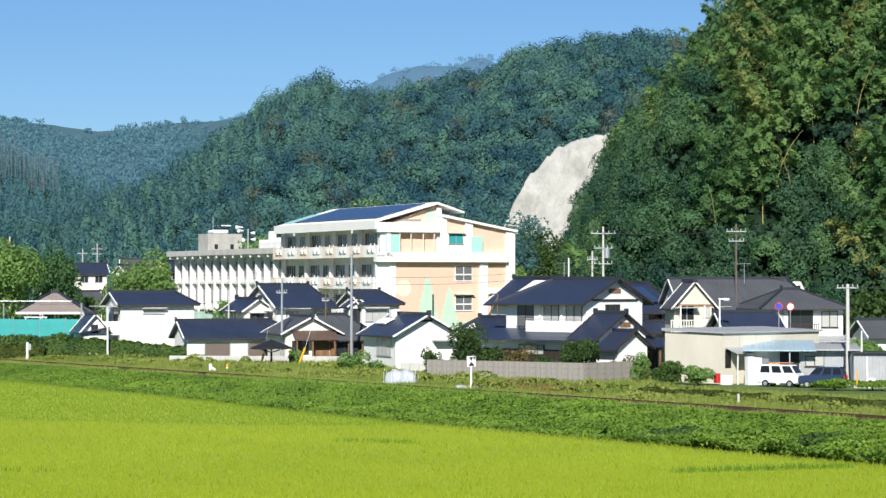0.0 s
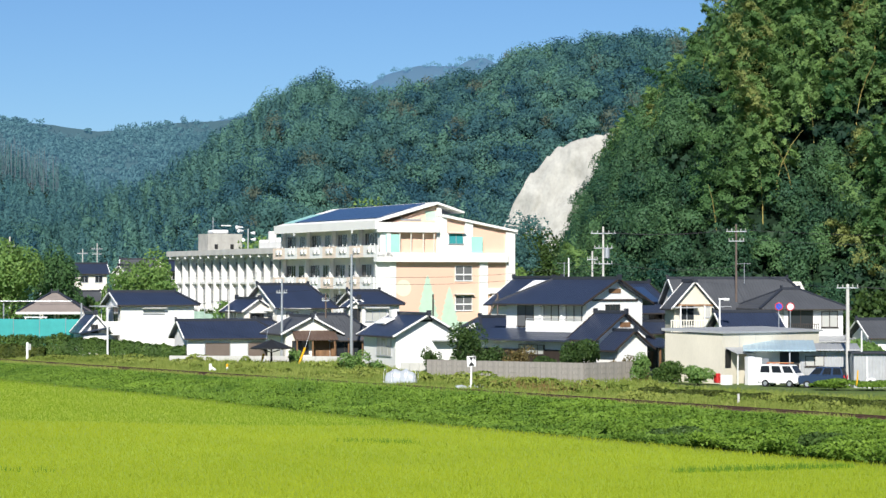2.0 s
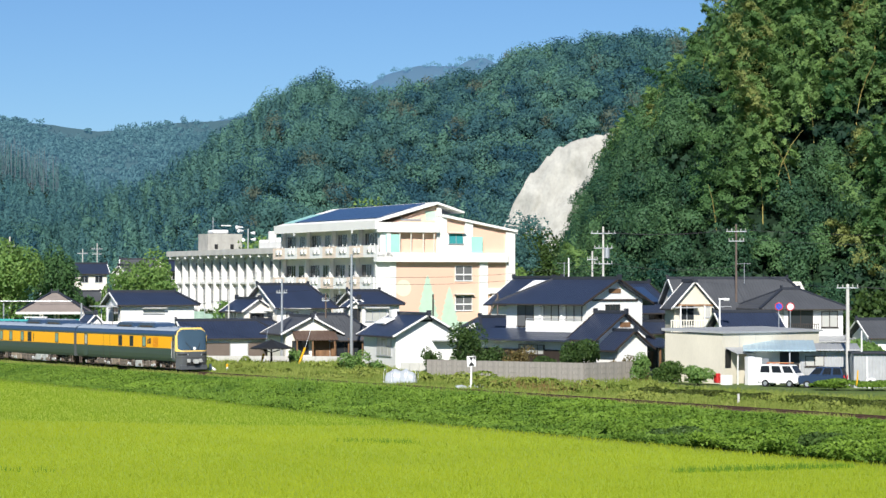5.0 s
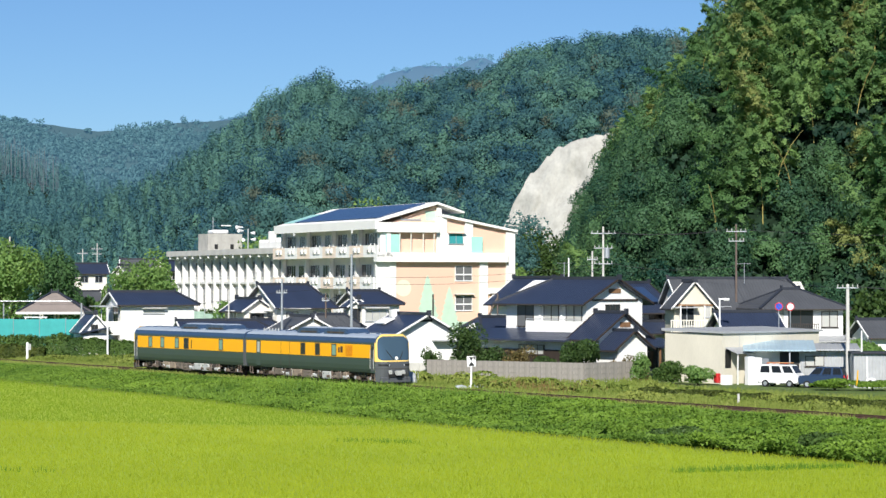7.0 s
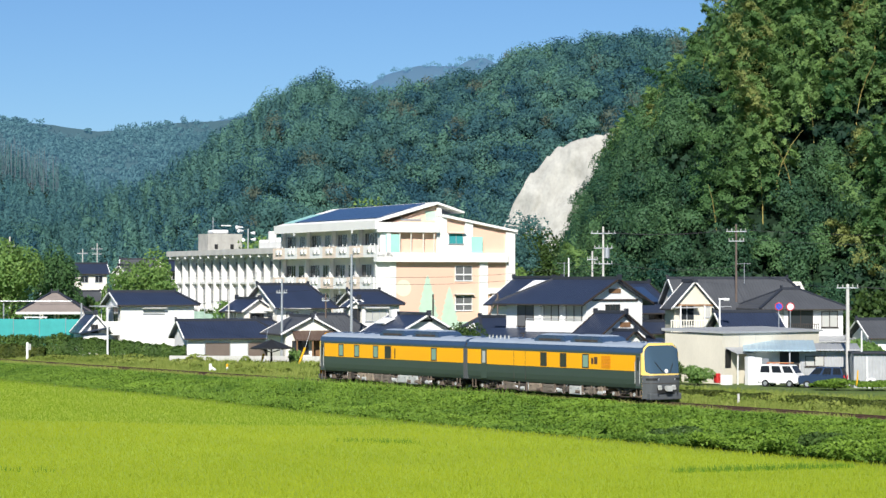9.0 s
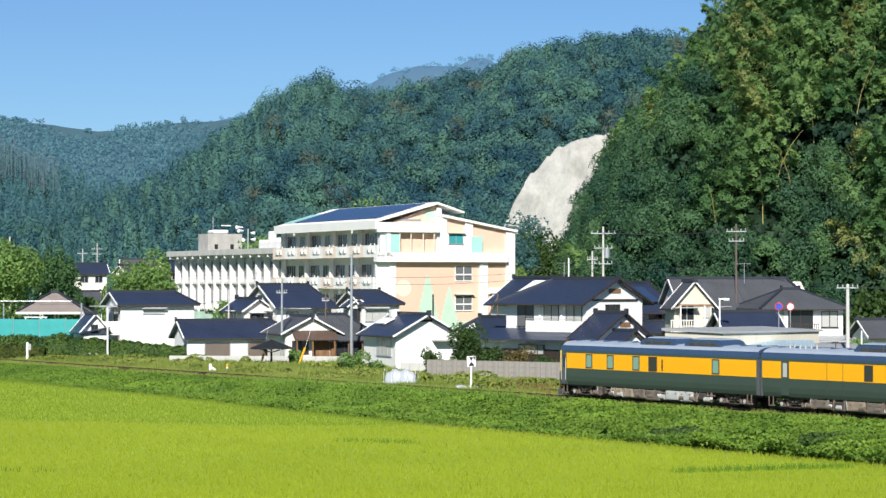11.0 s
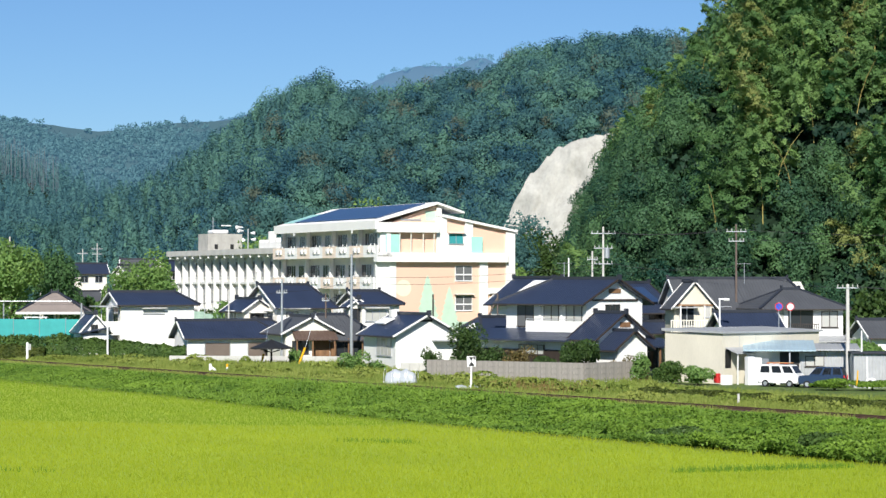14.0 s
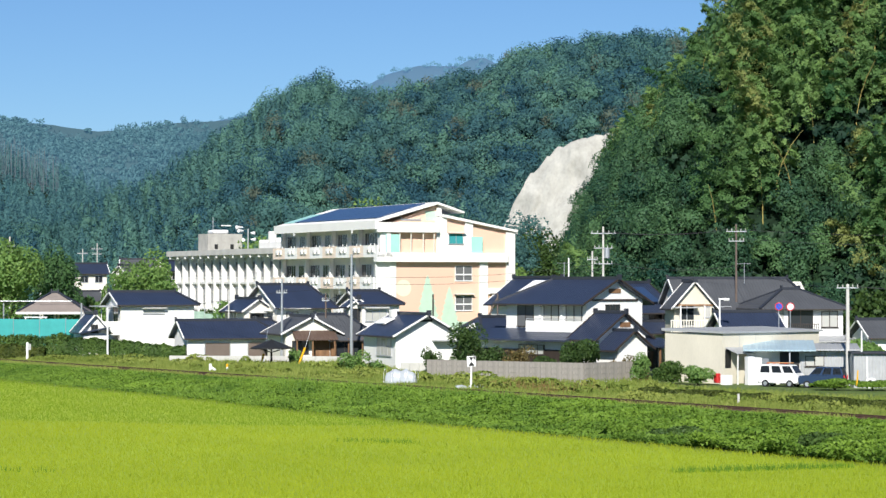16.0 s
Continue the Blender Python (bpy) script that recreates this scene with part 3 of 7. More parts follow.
def bamboo_here(x, y):
    """Bamboo fills the upper slope and runs down in tongues; oaks keep the foot and the edge by the cut."""
    low = np.where((x < 0.105 * y) & (near_hill(x, y) < 27), 0.40, -0.16)
    return lumps(x, y, 11.0, 2.0) + 0.012 * (near_hill(x, y) - 24) + 0.25 * lumps(x, y, 4.0, 6.0) > low


def clear_of_edge(x, y, inset):
    """Tall plants keep back from the steep outer edge of the hill."""
    return x > inset * y + 0.93 * (near_hill(np.atleast_1d(x), np.atleast_1d(y)) - 7.4)


def thinned(x, y):
    """Gaps between the clumps, where the shade shows."""
    return lumps(x, y, 4.2, 14.0) > -0.22


forest("oak_forest", near_hill, scatter(12, 92, 251, 400, 3.6, 0.21), 3.0, 6.6, 1700, 0.23, OAK, "dark oak wood on the steep hill", 0.8, inner=0.84, ruffle=0.4, long=1.3, lobes=9,
       mask=lambda x, y: ~bamboo_here(x, y) & clear_of_edge(x, y, 0.029), round_off=0.5)
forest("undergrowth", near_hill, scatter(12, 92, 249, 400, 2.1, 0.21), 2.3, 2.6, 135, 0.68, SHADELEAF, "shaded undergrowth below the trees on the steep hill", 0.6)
forest("bamboo_forest", near_hill, scatter(12, 92, 251, 400, 2.0, 0.21), 1.7, 10.5, 1600, 0.155, BAMBOO, "tall feathery bamboo arching over the steep hill", 0.3, ruffle=0.5, long=2.3,
       mask=lambda x, y: bamboo_here(x, y) & thinned(x, y) & clear_of_edge(x, y, 0.045), kind="plume", rare=0.05, round_off=0.45)


forest("young_bamboo", near_hill, scatter(12, 92, 251, 400, 3.0, 0.21), 1.6, 6.0, 950, 0.16, BAMBOO, "shorter bamboo along the outer edge of the steep hill", 0.3, ruffle=0.5, long=2.3,
       mask=lambda x, y: (near_hill(x, y) > 21) & clear_of_edge(x, y, 0.026) & ~clear_of_edge(x, y, 0.045), kind="plume", rare=0.04, round_off=0.45)


def bamboo_culms():
    """Bare yellowing culms that stand or lean out between the plumes."""
    bm = bmesh.new()
    for i in range(110):
        y = rng.uniform(262, 330)
        x = rng.uniform(0.075, 0.19) * y
        z = float(near_hill(np.array([x]), np.array([y]))[0])
        if not bamboo_here(np.array([x]), np.array([y]))[0] or z < 4 or not clear_of_edge(x, y, 0.040):
            continue
        h, lx, ly = rng.uniform(8, 12), rng.normal(0, 0.22), rng.normal(-0.22, 0.12)
        a = Vector((x, y, z))
        for k in range(4):
            b = Vector((x + lx * h * ((k + 1) / 4) ** 2, y + ly * h * ((k + 1) / 4) ** 2, z + h * (k + 1) / 4 * (1 - 0.03 * k)))
            rod(bm, a, b, 0.065 - 0.012 * k, 0.053 - 0.012 * k, 5)
            a = b
    tagged(new("bamboo_culms", mesh_from("bamboo_culms", bm, CULM)), "bare yellowish bamboo culms among the plumes", "bamboo", kind="stuff")


bamboo_culms()


def rock_cut():
    """The steep cut face sprayed with concrete, bulging and ribbed by run-off."""
    nx, nt = 70, 46
    xs, ts = np.meshgrid(np.linspace(8.2, 40, nx), np.linspace(0, 1, nt))
    top = 8 + 24.8 * np.maximum(1 - np.clip((30 - xs) / 21.9, 0, 1) ** 2.6, 0.0) ** 0.72 + (xs > 30) * (xs - 30) * 0.3 + 0.9 * lumps(xs, xs * 0, 1.7, 2.0) + 0.5 * lumps(xs, xs * 0, 0.7, 4.0)
    z = 2 + (top - 2) * ts
    y = 402 + 0.45 * (z - 2) + 9 * ((30 - xs) / 22) ** 2 * np.sign(30 - xs) + 1.3 * lumps(xs, z, 5.0) + 0.5 * lumps(xs, z * 0.4, 1.6, 3.0) + 0.45 * lumps(xs, z, 0.9, 6.0)
    front = np.stack([xs, y, z], 2).reshape(-1, 3)
    rim = front[-nx:] + np.array([0, 30, -4])
    v = np.concatenate([front, rim])
    i = (np.arange(nt)[:, None] * nx + np.arange(nx - 1)).ravel()
    ob = new("rock_cut", polys("rock_cut", v, np.stack([i, i + 1, i + nx + 1, i + nx], 1), SHOTCRETE))
    tagged(ob, "bare cut slope sprayed with pale grey concrete", "cliff", kind="structure")


rock_cut()

# ---- paddies and verges ----


def rice():
    """The ripening rice: a canopy sheet and a dense stand of leaf blades above it."""
    us = np.arange(-130, 96, 3.0)
    foot = bank_foot(us) + 0.25
    rows = np.array([by_track(us, foot + k, -0.98 + 0 * us) for k in (0, 2, 5, 10, 20, 40, 80, 140)])
    low = by_track(us, foot, -1.35 + 0 * us)
    v = np.concatenate([low[None], rows])
    nu = len(us)
    i = (np.arange(len(v) - 1)[:, None] * nu + np.arange(nu - 1)).ravel()
    field = thing("rice_field", pose(0, 0, 0), "ripening yellow-green rice standing in a flooded paddy", "rice field", kind="stuff")
    part("canopy", polys("canopy", v.reshape(-1, 3), np.stack([i, i + 1, i + nu + 1, i + nu], 1), CANOPY), CANOPY, field)
    n = 300000
    y = 84 + 150 * rng.uniform(0, 1, n) ** 1.7
    x = rng.uniform(-0.19, 0.19, n) * y
    u = (x - BASE[0]) * DIR[0] + (y - BASE[1]) * DIR[1]
    w = (x - BASE[0]) * OUT[0] + (y - BASE[1]) * OUT[1]
    keep = w > bank_foot(u) + 0.3
    x, y, u, w = x[keep], y[keep], u[keep], w[keep]
    at = np.stack([x, y, np.full(len(x), -1.04)], 1)
    # the middle strip of the field is sown with a yellower kind than the strip along the bank
    strip = ease((146 + 2.2 * np.sin(x * 0.16) - y - 0.10 * (x + 20)) / 1.6)
    tone = -0.05 + 0.62 * strip + rng.uniform(-0.12, 0.12, len(x)) + 0.08 * np.sin(w * 0.9) * (rng.uniform(0, 1, len(x)) > 0.5)
    part("leaf_blades", blade_mesh("leaf_blades", at, rng.uniform(0.14, 0.27, len(x)), 0.022 + y * 0.00022, tone, RICE, 0.3), RICE, field)


rice()


def dark_strip(a, b, n, label):
    k = rng.uniform(0, 1, n)[:, None] ** 0.8
    at = np.array([*a, -1.02]) * (1 - k) + np.array([*b, -1.02]) * k + rng.normal(0, 1, (n, 3)) * np.array([0.2, 0.3, 0])
    ob = new("tall_weeds", blade_mesh("tall_weeds", at, rng.uniform(0.20, 0.40, n), 0.06, rng.uniform(0, 0.6, n), RICE_DARK, 0.3))
    tagged(ob, label, "weeds", kind="stuff")


dark_strip((10.0, 107.4), (18.3, 110.2), 800, "dark green barnyard grass standing above the rice")
dark_strip((-5.6, 128.5), (-1.2, 126.5), 150, "dark green barnyard grass standing above the rice")
dark_strip((-20.5, 108.6), (-17.2, 107.6), 40, "thin dark patch of weeds in the rice")


def weeds():
    """Creeping weeds over the bank, knee-high, with taller humps."""
    n = 230000
    u = rng.uniform(-100, 42, n)
    k = rng.uniform(0, 1, n)
    v = 2.3 + k * (bank_foot(u) - 2.1)
    hump = 0.5 + 0.75 * lumps(u, v, 2.4) + 0.5 * lumps(u, v, 0.8, 2.0)
    tall = np.clip(0.25 + 0.5 * hump, 0.1, 1.0) * np.interp(u, (-100, -60, -30, 0, 20, 34), (0.45, 0.5, 0.75, 0.8, 0.7, 1.2))
    tall = tall * np.interp(v, (2.3, 3.2, 6, 20), (0.5, 0.75, 1.0, 1.0)) * np.where((v > bank_foot(u) - 6) & (u > 18), 1.55, 1.0)
    z = bank_height(u, v) + tall * (1 - 0.5 * rng.uniform(0, 1, n) ** 3)
    at = by_track(u, v, z)
    out = np.stack([np.zeros(n), np.full(n, -0.25), np.ones(n)], 1)
    tone = np.clip(0.10 + 0.5 * lumps(u, v, 5.0, 4.0) + 0.4 * hump, -0.2, 1)
    ob = new("bank_weeds", leaf_mesh("bank_weeds", at, out, rng.uniform(0.09, 0.20, n), tone, WEED, 0.7, 1.2, True))
    tagged(ob, "creeping broad-leaved weeds covering the railway bank", "weeds", kind="stuff")
    m = 13000
    u = rng.uniform(-100, 42, m)
    v = np.where(rng.uniform(0, 1, m) < 0.4, rng.uniform(1.3, 3.6, m), 2.3 + rng.uniform(0, 1, m) * (bank_foot(u) - 2.1))
    tall = np.interp(u, (-100, -48, -40, -10, -4, 30), (0.25, 0.25, 0.75, 0.75, 0.28, 0.28)) * rng.uniform(0.5, 1.3, m) * np.where(v > 5, 1.1, 0.8)
    w = 30000
    uu, vv = rng.uniform(-100, 42, w), rng.uniform(0.75, 2.5, w) * np.where(rng.uniform(0, 1, w) < 0.5, 1, -1)
    near = (lumps(uu, vv * 2, 3.5, 11.0) > np.interp(uu, (-50, -40, -8, 0), (-0.22, -0.6, -0.6, -0.05)))
    at = by_track(uu[near], vv[near], -0.2)
    me = blade_mesh("track_grass", at, rng.uniform(0.12, 0.36, len(at)), 0.07, rng.uniform(0, 0.9, len(at)), DRYGRASS, 0.3)
    tagged(new("track_grass", me), "short grass growing through the ballast", "grass", kind="stuff")
    ob = new("bank_grass", blade_mesh("bank_grass", by_track(u, v, bank_height(u, v)), tall, 0.08, rng.uniform(0, 0.8, m), WEED, 0.25))
    tagged(ob, "long grass stems among the weeds on the bank", "grass", kind="stuff")


weeds()


def verge():
    """Rough grass between the track and the village, taller in tufts."""
    n = 110000
    u, v = rng.uniform(-110, 45, n), -2.2 - 30 * rng.uniform(0, 1, n) ** 1.5
    at = by_track(u, v, 0.0)
    keep = (np.abs(at[:, 0]) < 0.195 * at[:, 1]) & ~((at[:, 0] > 17) & (v < -24)) & ~((at[:, 1] > 199) & (at[:, 0] > -4))
    u, v, at = u[keep], v[keep], at[keep]
    at[:, 2] = village_level(u, v)
    tuft = 0.5 + 0.5 * lumps(u, v, 2.0, 7.0)
    tone = np.clip(0.35 + 0.5 * lumps(u, v, 6.0, 8.0) + rng.uniform(-0.2, 0.2, len(u)), 0, 1)
    ob = new("verge_grass", blade_mesh("verge_grass", at, (0.18 + 0.35 * tuft) * rng.uniform(0.6, 1.3, len(u)), 0.09, tone, DRYGRASS, 0.35))
    tagged(ob, "rough yellowish grass between the track and the houses", "grass", kind="stuff")


verge()


def hedge_row(u0, u1, v, width, h, n, material, label):
    u = rng.uniform(u0, u1, n)
    a = rng.uniform(0, math.pi, n)
    wob = 1 + 0.25 * lumps(u, a, 1.4, v)
    low = float(np.interp(v, (-16, -9, -3.2), (-0.7, -0.4, -0.15)))
    at = by_track(u, v + np.cos(a) * width / 2 * wob, low + np.sin(a) ** 0.6 * h * wob)
    out = np.cos(a)[:, None] * OUT + np.sin(a)[:, None] * np.array([0, 0, 1.0])
    ob = new("hedge", leaf_mesh("hedge", at, out, rng.uniform(0.08, 0.2, n), rng.uniform(0, 0.5, n), material, 0.6, 1.2))
    tagged(ob, label, "hedge", kind="stuff")
    # A solid dark box within the leaves stands in for the hedge's inner shade.
    core = thing("hedge_core", RAILWAY, "dark box standing in for the shade inside the hedge", "hedge", kind="stuff")
    part("shade_filler", boxes((u0, u1, -v - width * 0.35, -v + width * 0.35, low, low + h * 0.7)), SOIL, core)




def hedge_line(a, b, h0, h1, n, material, label):
    """An uneven hedge between two places, from the height h0 to h1."""
    k, t = rng.uniform(0, 1, n), rng.uniform(0, math.pi, n)
    x, y = a[0] + (b[0] - a[0]) * k, a[1] + (b[1] - a[1]) * k
    top = (h0 + (h1 - h0) * k) * (1 + 0.16 * lumps(x, y, 2.3, 3.0) + 0.10 * lumps(x, y, 0.5, 4.0)) * rng.uniform(0.8, 1.08, n)
    at = np.stack([x, y - np.cos(t) * 0.8, -0.3 + top * np.sin(t) ** 0.5], 1)
    out = np.stack([0 * t, -np.cos(t), np.sin(t)], 1)
    me = leaf_mesh("hedge", at, out, rng.uniform(0.1, 0.26, n), 0.3 + 0.5 * lumps(x, y, 1.6, 5.0) + rng.uniform(-0.2, 0.2, n), material, 0.6, 1.2)
    tagged(new("hedge", me), label, "hedge", kind="stuff")


hedge_line((-38.0, 240.0), (-24.6, 232.5), 2.3, 1.5, 12000, WEED_DARK, "dense dark hedge below the white house")
hedge_line((-52.0, 246.5), (-37.0, 241.5), 2.4, 2.3, 9000, WEED_DARK, "rough dark hedge below the sports court")
hedge_line((-48.0, 243.0), (-39.0, 238.0), 1.5, 1.3, 7000, HEDGE, "lower brownish hedge beside the line")
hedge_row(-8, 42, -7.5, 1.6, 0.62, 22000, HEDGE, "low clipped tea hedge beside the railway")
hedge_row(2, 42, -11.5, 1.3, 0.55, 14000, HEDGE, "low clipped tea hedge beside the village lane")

def verge_weeds():
    """Clumps of taller weeds on the village side of the track."""
    spots = [(rng.uniform(-95, 40), -rng.uniform(2.6, 15)) for _ in range(150)] + [(rng.uniform(-33, -18), -rng.uniform(2.6, 6)) for _ in range(30)]
    at, tone = [], []
    for u, v in spots:
        if (-36 < u < -22 or -65 < u < -56) and v > -5:
            continue
        r, h, n = rng.uniform(0.5, 1.7), rng.uniform(0.25, 0.7) * (1.5 if -35 < u < -8 else 1.0), 190
        d = rng.normal(0, 1, (n, 3))
        d /= np.linalg.norm(d, axis=1, keepdims=True)
        p = by_track(u + d[:, 0] * r * 1.6, v + d[:, 1] * r * 0.6, village_level(u, v) + np.abs(d[:, 2]) * h)
        at.append(p)
        tone.append(np.full(n, rng.uniform(0, 0.9)))
    at, tone = np.concatenate(at), np.concatenate(tone)
    me = leaf_mesh("verge_weeds", at, np.tile([0, -0.4, 1.0], (len(at), 1)), rng.uniform(0.1, 0.24, len(at)), tone, DRYGRASS, 0.8, 1.4)
    tagged(new("verge_weeds", me), "clumps of mixed weeds beside the track", "weeds", kind="stuff")
    n = 900
    c = np.array([(-18.0, -5.0), (-15.0, -4.5), (-12.0, -4.0), (-21.0, -6.0)])[rng.integers(0, 4, n)] + rng.normal(0, 1.1, (n, 2))
    st = blade_mesh("dry_stems", by_track(c[:, 0], c[:, 1], -0.3), rng.uniform(0.5, 1.15, n), 0.06, rng.uniform(0.3, 1, n), REDDISH, 0.25)
    tagged(new("dry_stems", st), "dry reddish weed stems beside the track", "weeds", kind="stuff")


verge_weeds()

# ---- the railway ----


def railway():
    track = thing("railway_track", RAILWAY, "single line of rusty rails on brown ballast", "railway track", kind="structure")
    bm = bmesh.new()
    prism(bm, [(-2.3, -0.45), (2.3, -0.45), (1.6, -0.17), (-1.6, -0.17)], "x", -420, 200)
    part("ballast", bm, BALLAST, track)
    rail = bmesh.new()
    prism(rail, [(-0.06, -0.15), (0.06, -0.15), (0.06, -0.13), (0.012, -0.10), (0.012, -0.045), (0.034, -0.035), (0.034, 0), (-0.034, 0), (-0.034, -0.035),
                 (-0.012, -0.045), (-0.012, -0.10), (-0.06, -0.13)], "x", -420, 200)
    me = mesh_from("rail", rail, RUST)
    for y in (-0.5335, 0.5335):
        part("rail", me, RUST, track).matrix_basis = pose(0, y, 0)
    sl = mesh_from("sleeper", soft_box(-0.11, 0.11, -1.05, 1.05, -0.28, -0.145, 0.015, 1), SLEEPER)
    for i in range(260):
        part("sleeper", sl, SLEEPER, track).matrix_basis = pose(45 - i * 0.62, 0, 0)


railway()

# ---- the train: two yellow and green diesel railcars, coupled ----
CAR = 19.85


def skin(bm, outline, xs):
    """A shell drawn through the same outline at several places along the car."""
    rings = [[bm.verts.new((x, p[0] * s, p[1] + dz)) for p in outline] for x, s, dz in xs]
    n = len(outline)
    for a, b in zip(rings, rings[1:]):
        for i in range(n - 1):
            bm.faces.new((a[i], b[i], b[i + 1], a[i + 1]))
    return rings


def wheelset():
    bm = bmesh.new()
    for s in (-1, 1):
        rod(bm, (0, s * 0.50, 0), (0, s * 0.60, 0), 0.43, 0.43, 20)
        rod(bm, (0, s * 0.47, 0), (0, s * 0.50, 0), 0.455, 0.455, 20)
        rod(bm, (0, s * 0.60, 0), (0, s * 0.66, 0), 0.16, 0.13, 12)
        for k in range(6):
            a = k * math.pi / 3
            rod(bm, (math.cos(a) * 0.27, s * 0.595, math.sin(a) * 0.27), (math.cos(a) * 0.27, s * 0.612, math.sin(a) * 0.27), 0.05, 0.05, 8)
    rod(bm, (0, -0.5, 0), (0, 0.5, 0), 0.08)
    return bm


WHEELS = []


def bogie(car, x):
    b = boxes((-1.55, 1.55, -0.98, -0.82, 0.42, 0.60), (-1.55, 1.55, 0.82, 0.98, 0.42, 0.60), (-0.3, 0.3, -0.98, 0.98, 0.45, 0.75),
              (-1.25, -0.85, -1.05, -0.8, 0.28, 0.60), (0.85, 1.25, -1.05, -0.8, 0.28, 0.60), (-1.25, -0.85, 0.8, 1.05, 0.28, 0.60), (0.85, 1.25, 0.8, 1.05, 0.28, 0.60))
    for sx in (-0.35, 0.35):
        rod(b, (sx, -0.95, 0.55), (sx, -0.95, 0.88), 0.12)
    for sx in (-0.62, 0.62):
        rod(b, (sx, -1.0, 0.30), (sx, -1.0, 0.62), 0.09)
    for sx in (-1.05, 1.05):
        rod(b, (sx, -1.08, 0.43), (sx, -0.9, 0.43), 0.17, 0.17, 12)
    ob = part("bogie", b, BOGIE, car, "dusty brown bogie frame with springs")
    ob.matrix_basis = pose(x, 0, 0)
    for sx in (-1.05, 1.05):
        part("axle_cover", rods(((sx, -1.12, 0.43), (sx, -1.07, 0.43), 0.12, 0.10, 12)), PALEBOX, ob, "pale axle-box cover")
    for sx in (-0.35, 0.35):
        part("air_spring", rods(((sx, -1.0, 0.62), (sx, -1.0, 0.86), 0.17, 0.17, 12)), BLACK, ob)
    for k, (ax, bx) in enumerate(((-0.75, -0.1), (0.1, 0.75))):
        part("damper", rods(((ax, -1.06, 0.74 - 0.16 * k), (bx, -1.06, 0.58 + 0.16 * k), 0.045, 0.045, 8)), TANBOX, ob)
    part("brake_rigging", rods(((-1.5, -0.9, 0.25), (1.5, -0.9, 0.25), 0.04, 0.04, 6), ((-0.5, -0.95, 0.25), (-0.5, -0.95, 0.5), 0.04, 0.04, 6), ((0.5, -0.95, 0.25), (0.5, -0.95, 0.5), 0.04, 0.04, 6)), UNDER, ob)
    me = mesh_from("wheelset", wheelset(), UNDER)
    for wx in (-1.05, 1.05):
        w = part("wheelset", me, UNDER, ob, "steel wheels on an axle")
        w.matrix_basis = pose(wx, 0, 0.43)
        WHEELS.append((w, wx))


def side_window(car, x, w, z0, z1, glass, name="side_window"):
    """A framed pane in each side wall, a little proud."""
    y = -1.446
    fr = boxes((x - w / 2 - 0.06, x + w / 2 + 0.06, y - 0.02, y + 0.05, z0 - 0.06, z0), (x - w / 2 - 0.06, x + w / 2 + 0.06, y - 0.02, y + 0.05, z1, z1 + 0.06),
               (x - w / 2 - 0.06, x - w / 2, y - 0.02, y + 0.05, z0, z1), (x + w / 2, x + w / 2 + 0.06, y - 0.02, y + 0.05, z0, z1))
    f = part(name, fr, DARKFRAME, car)
    part("pane", boxes((x - w / 2, x + w / 2, y - 0.006, y + 0.03, z0, z1)), glass, f)


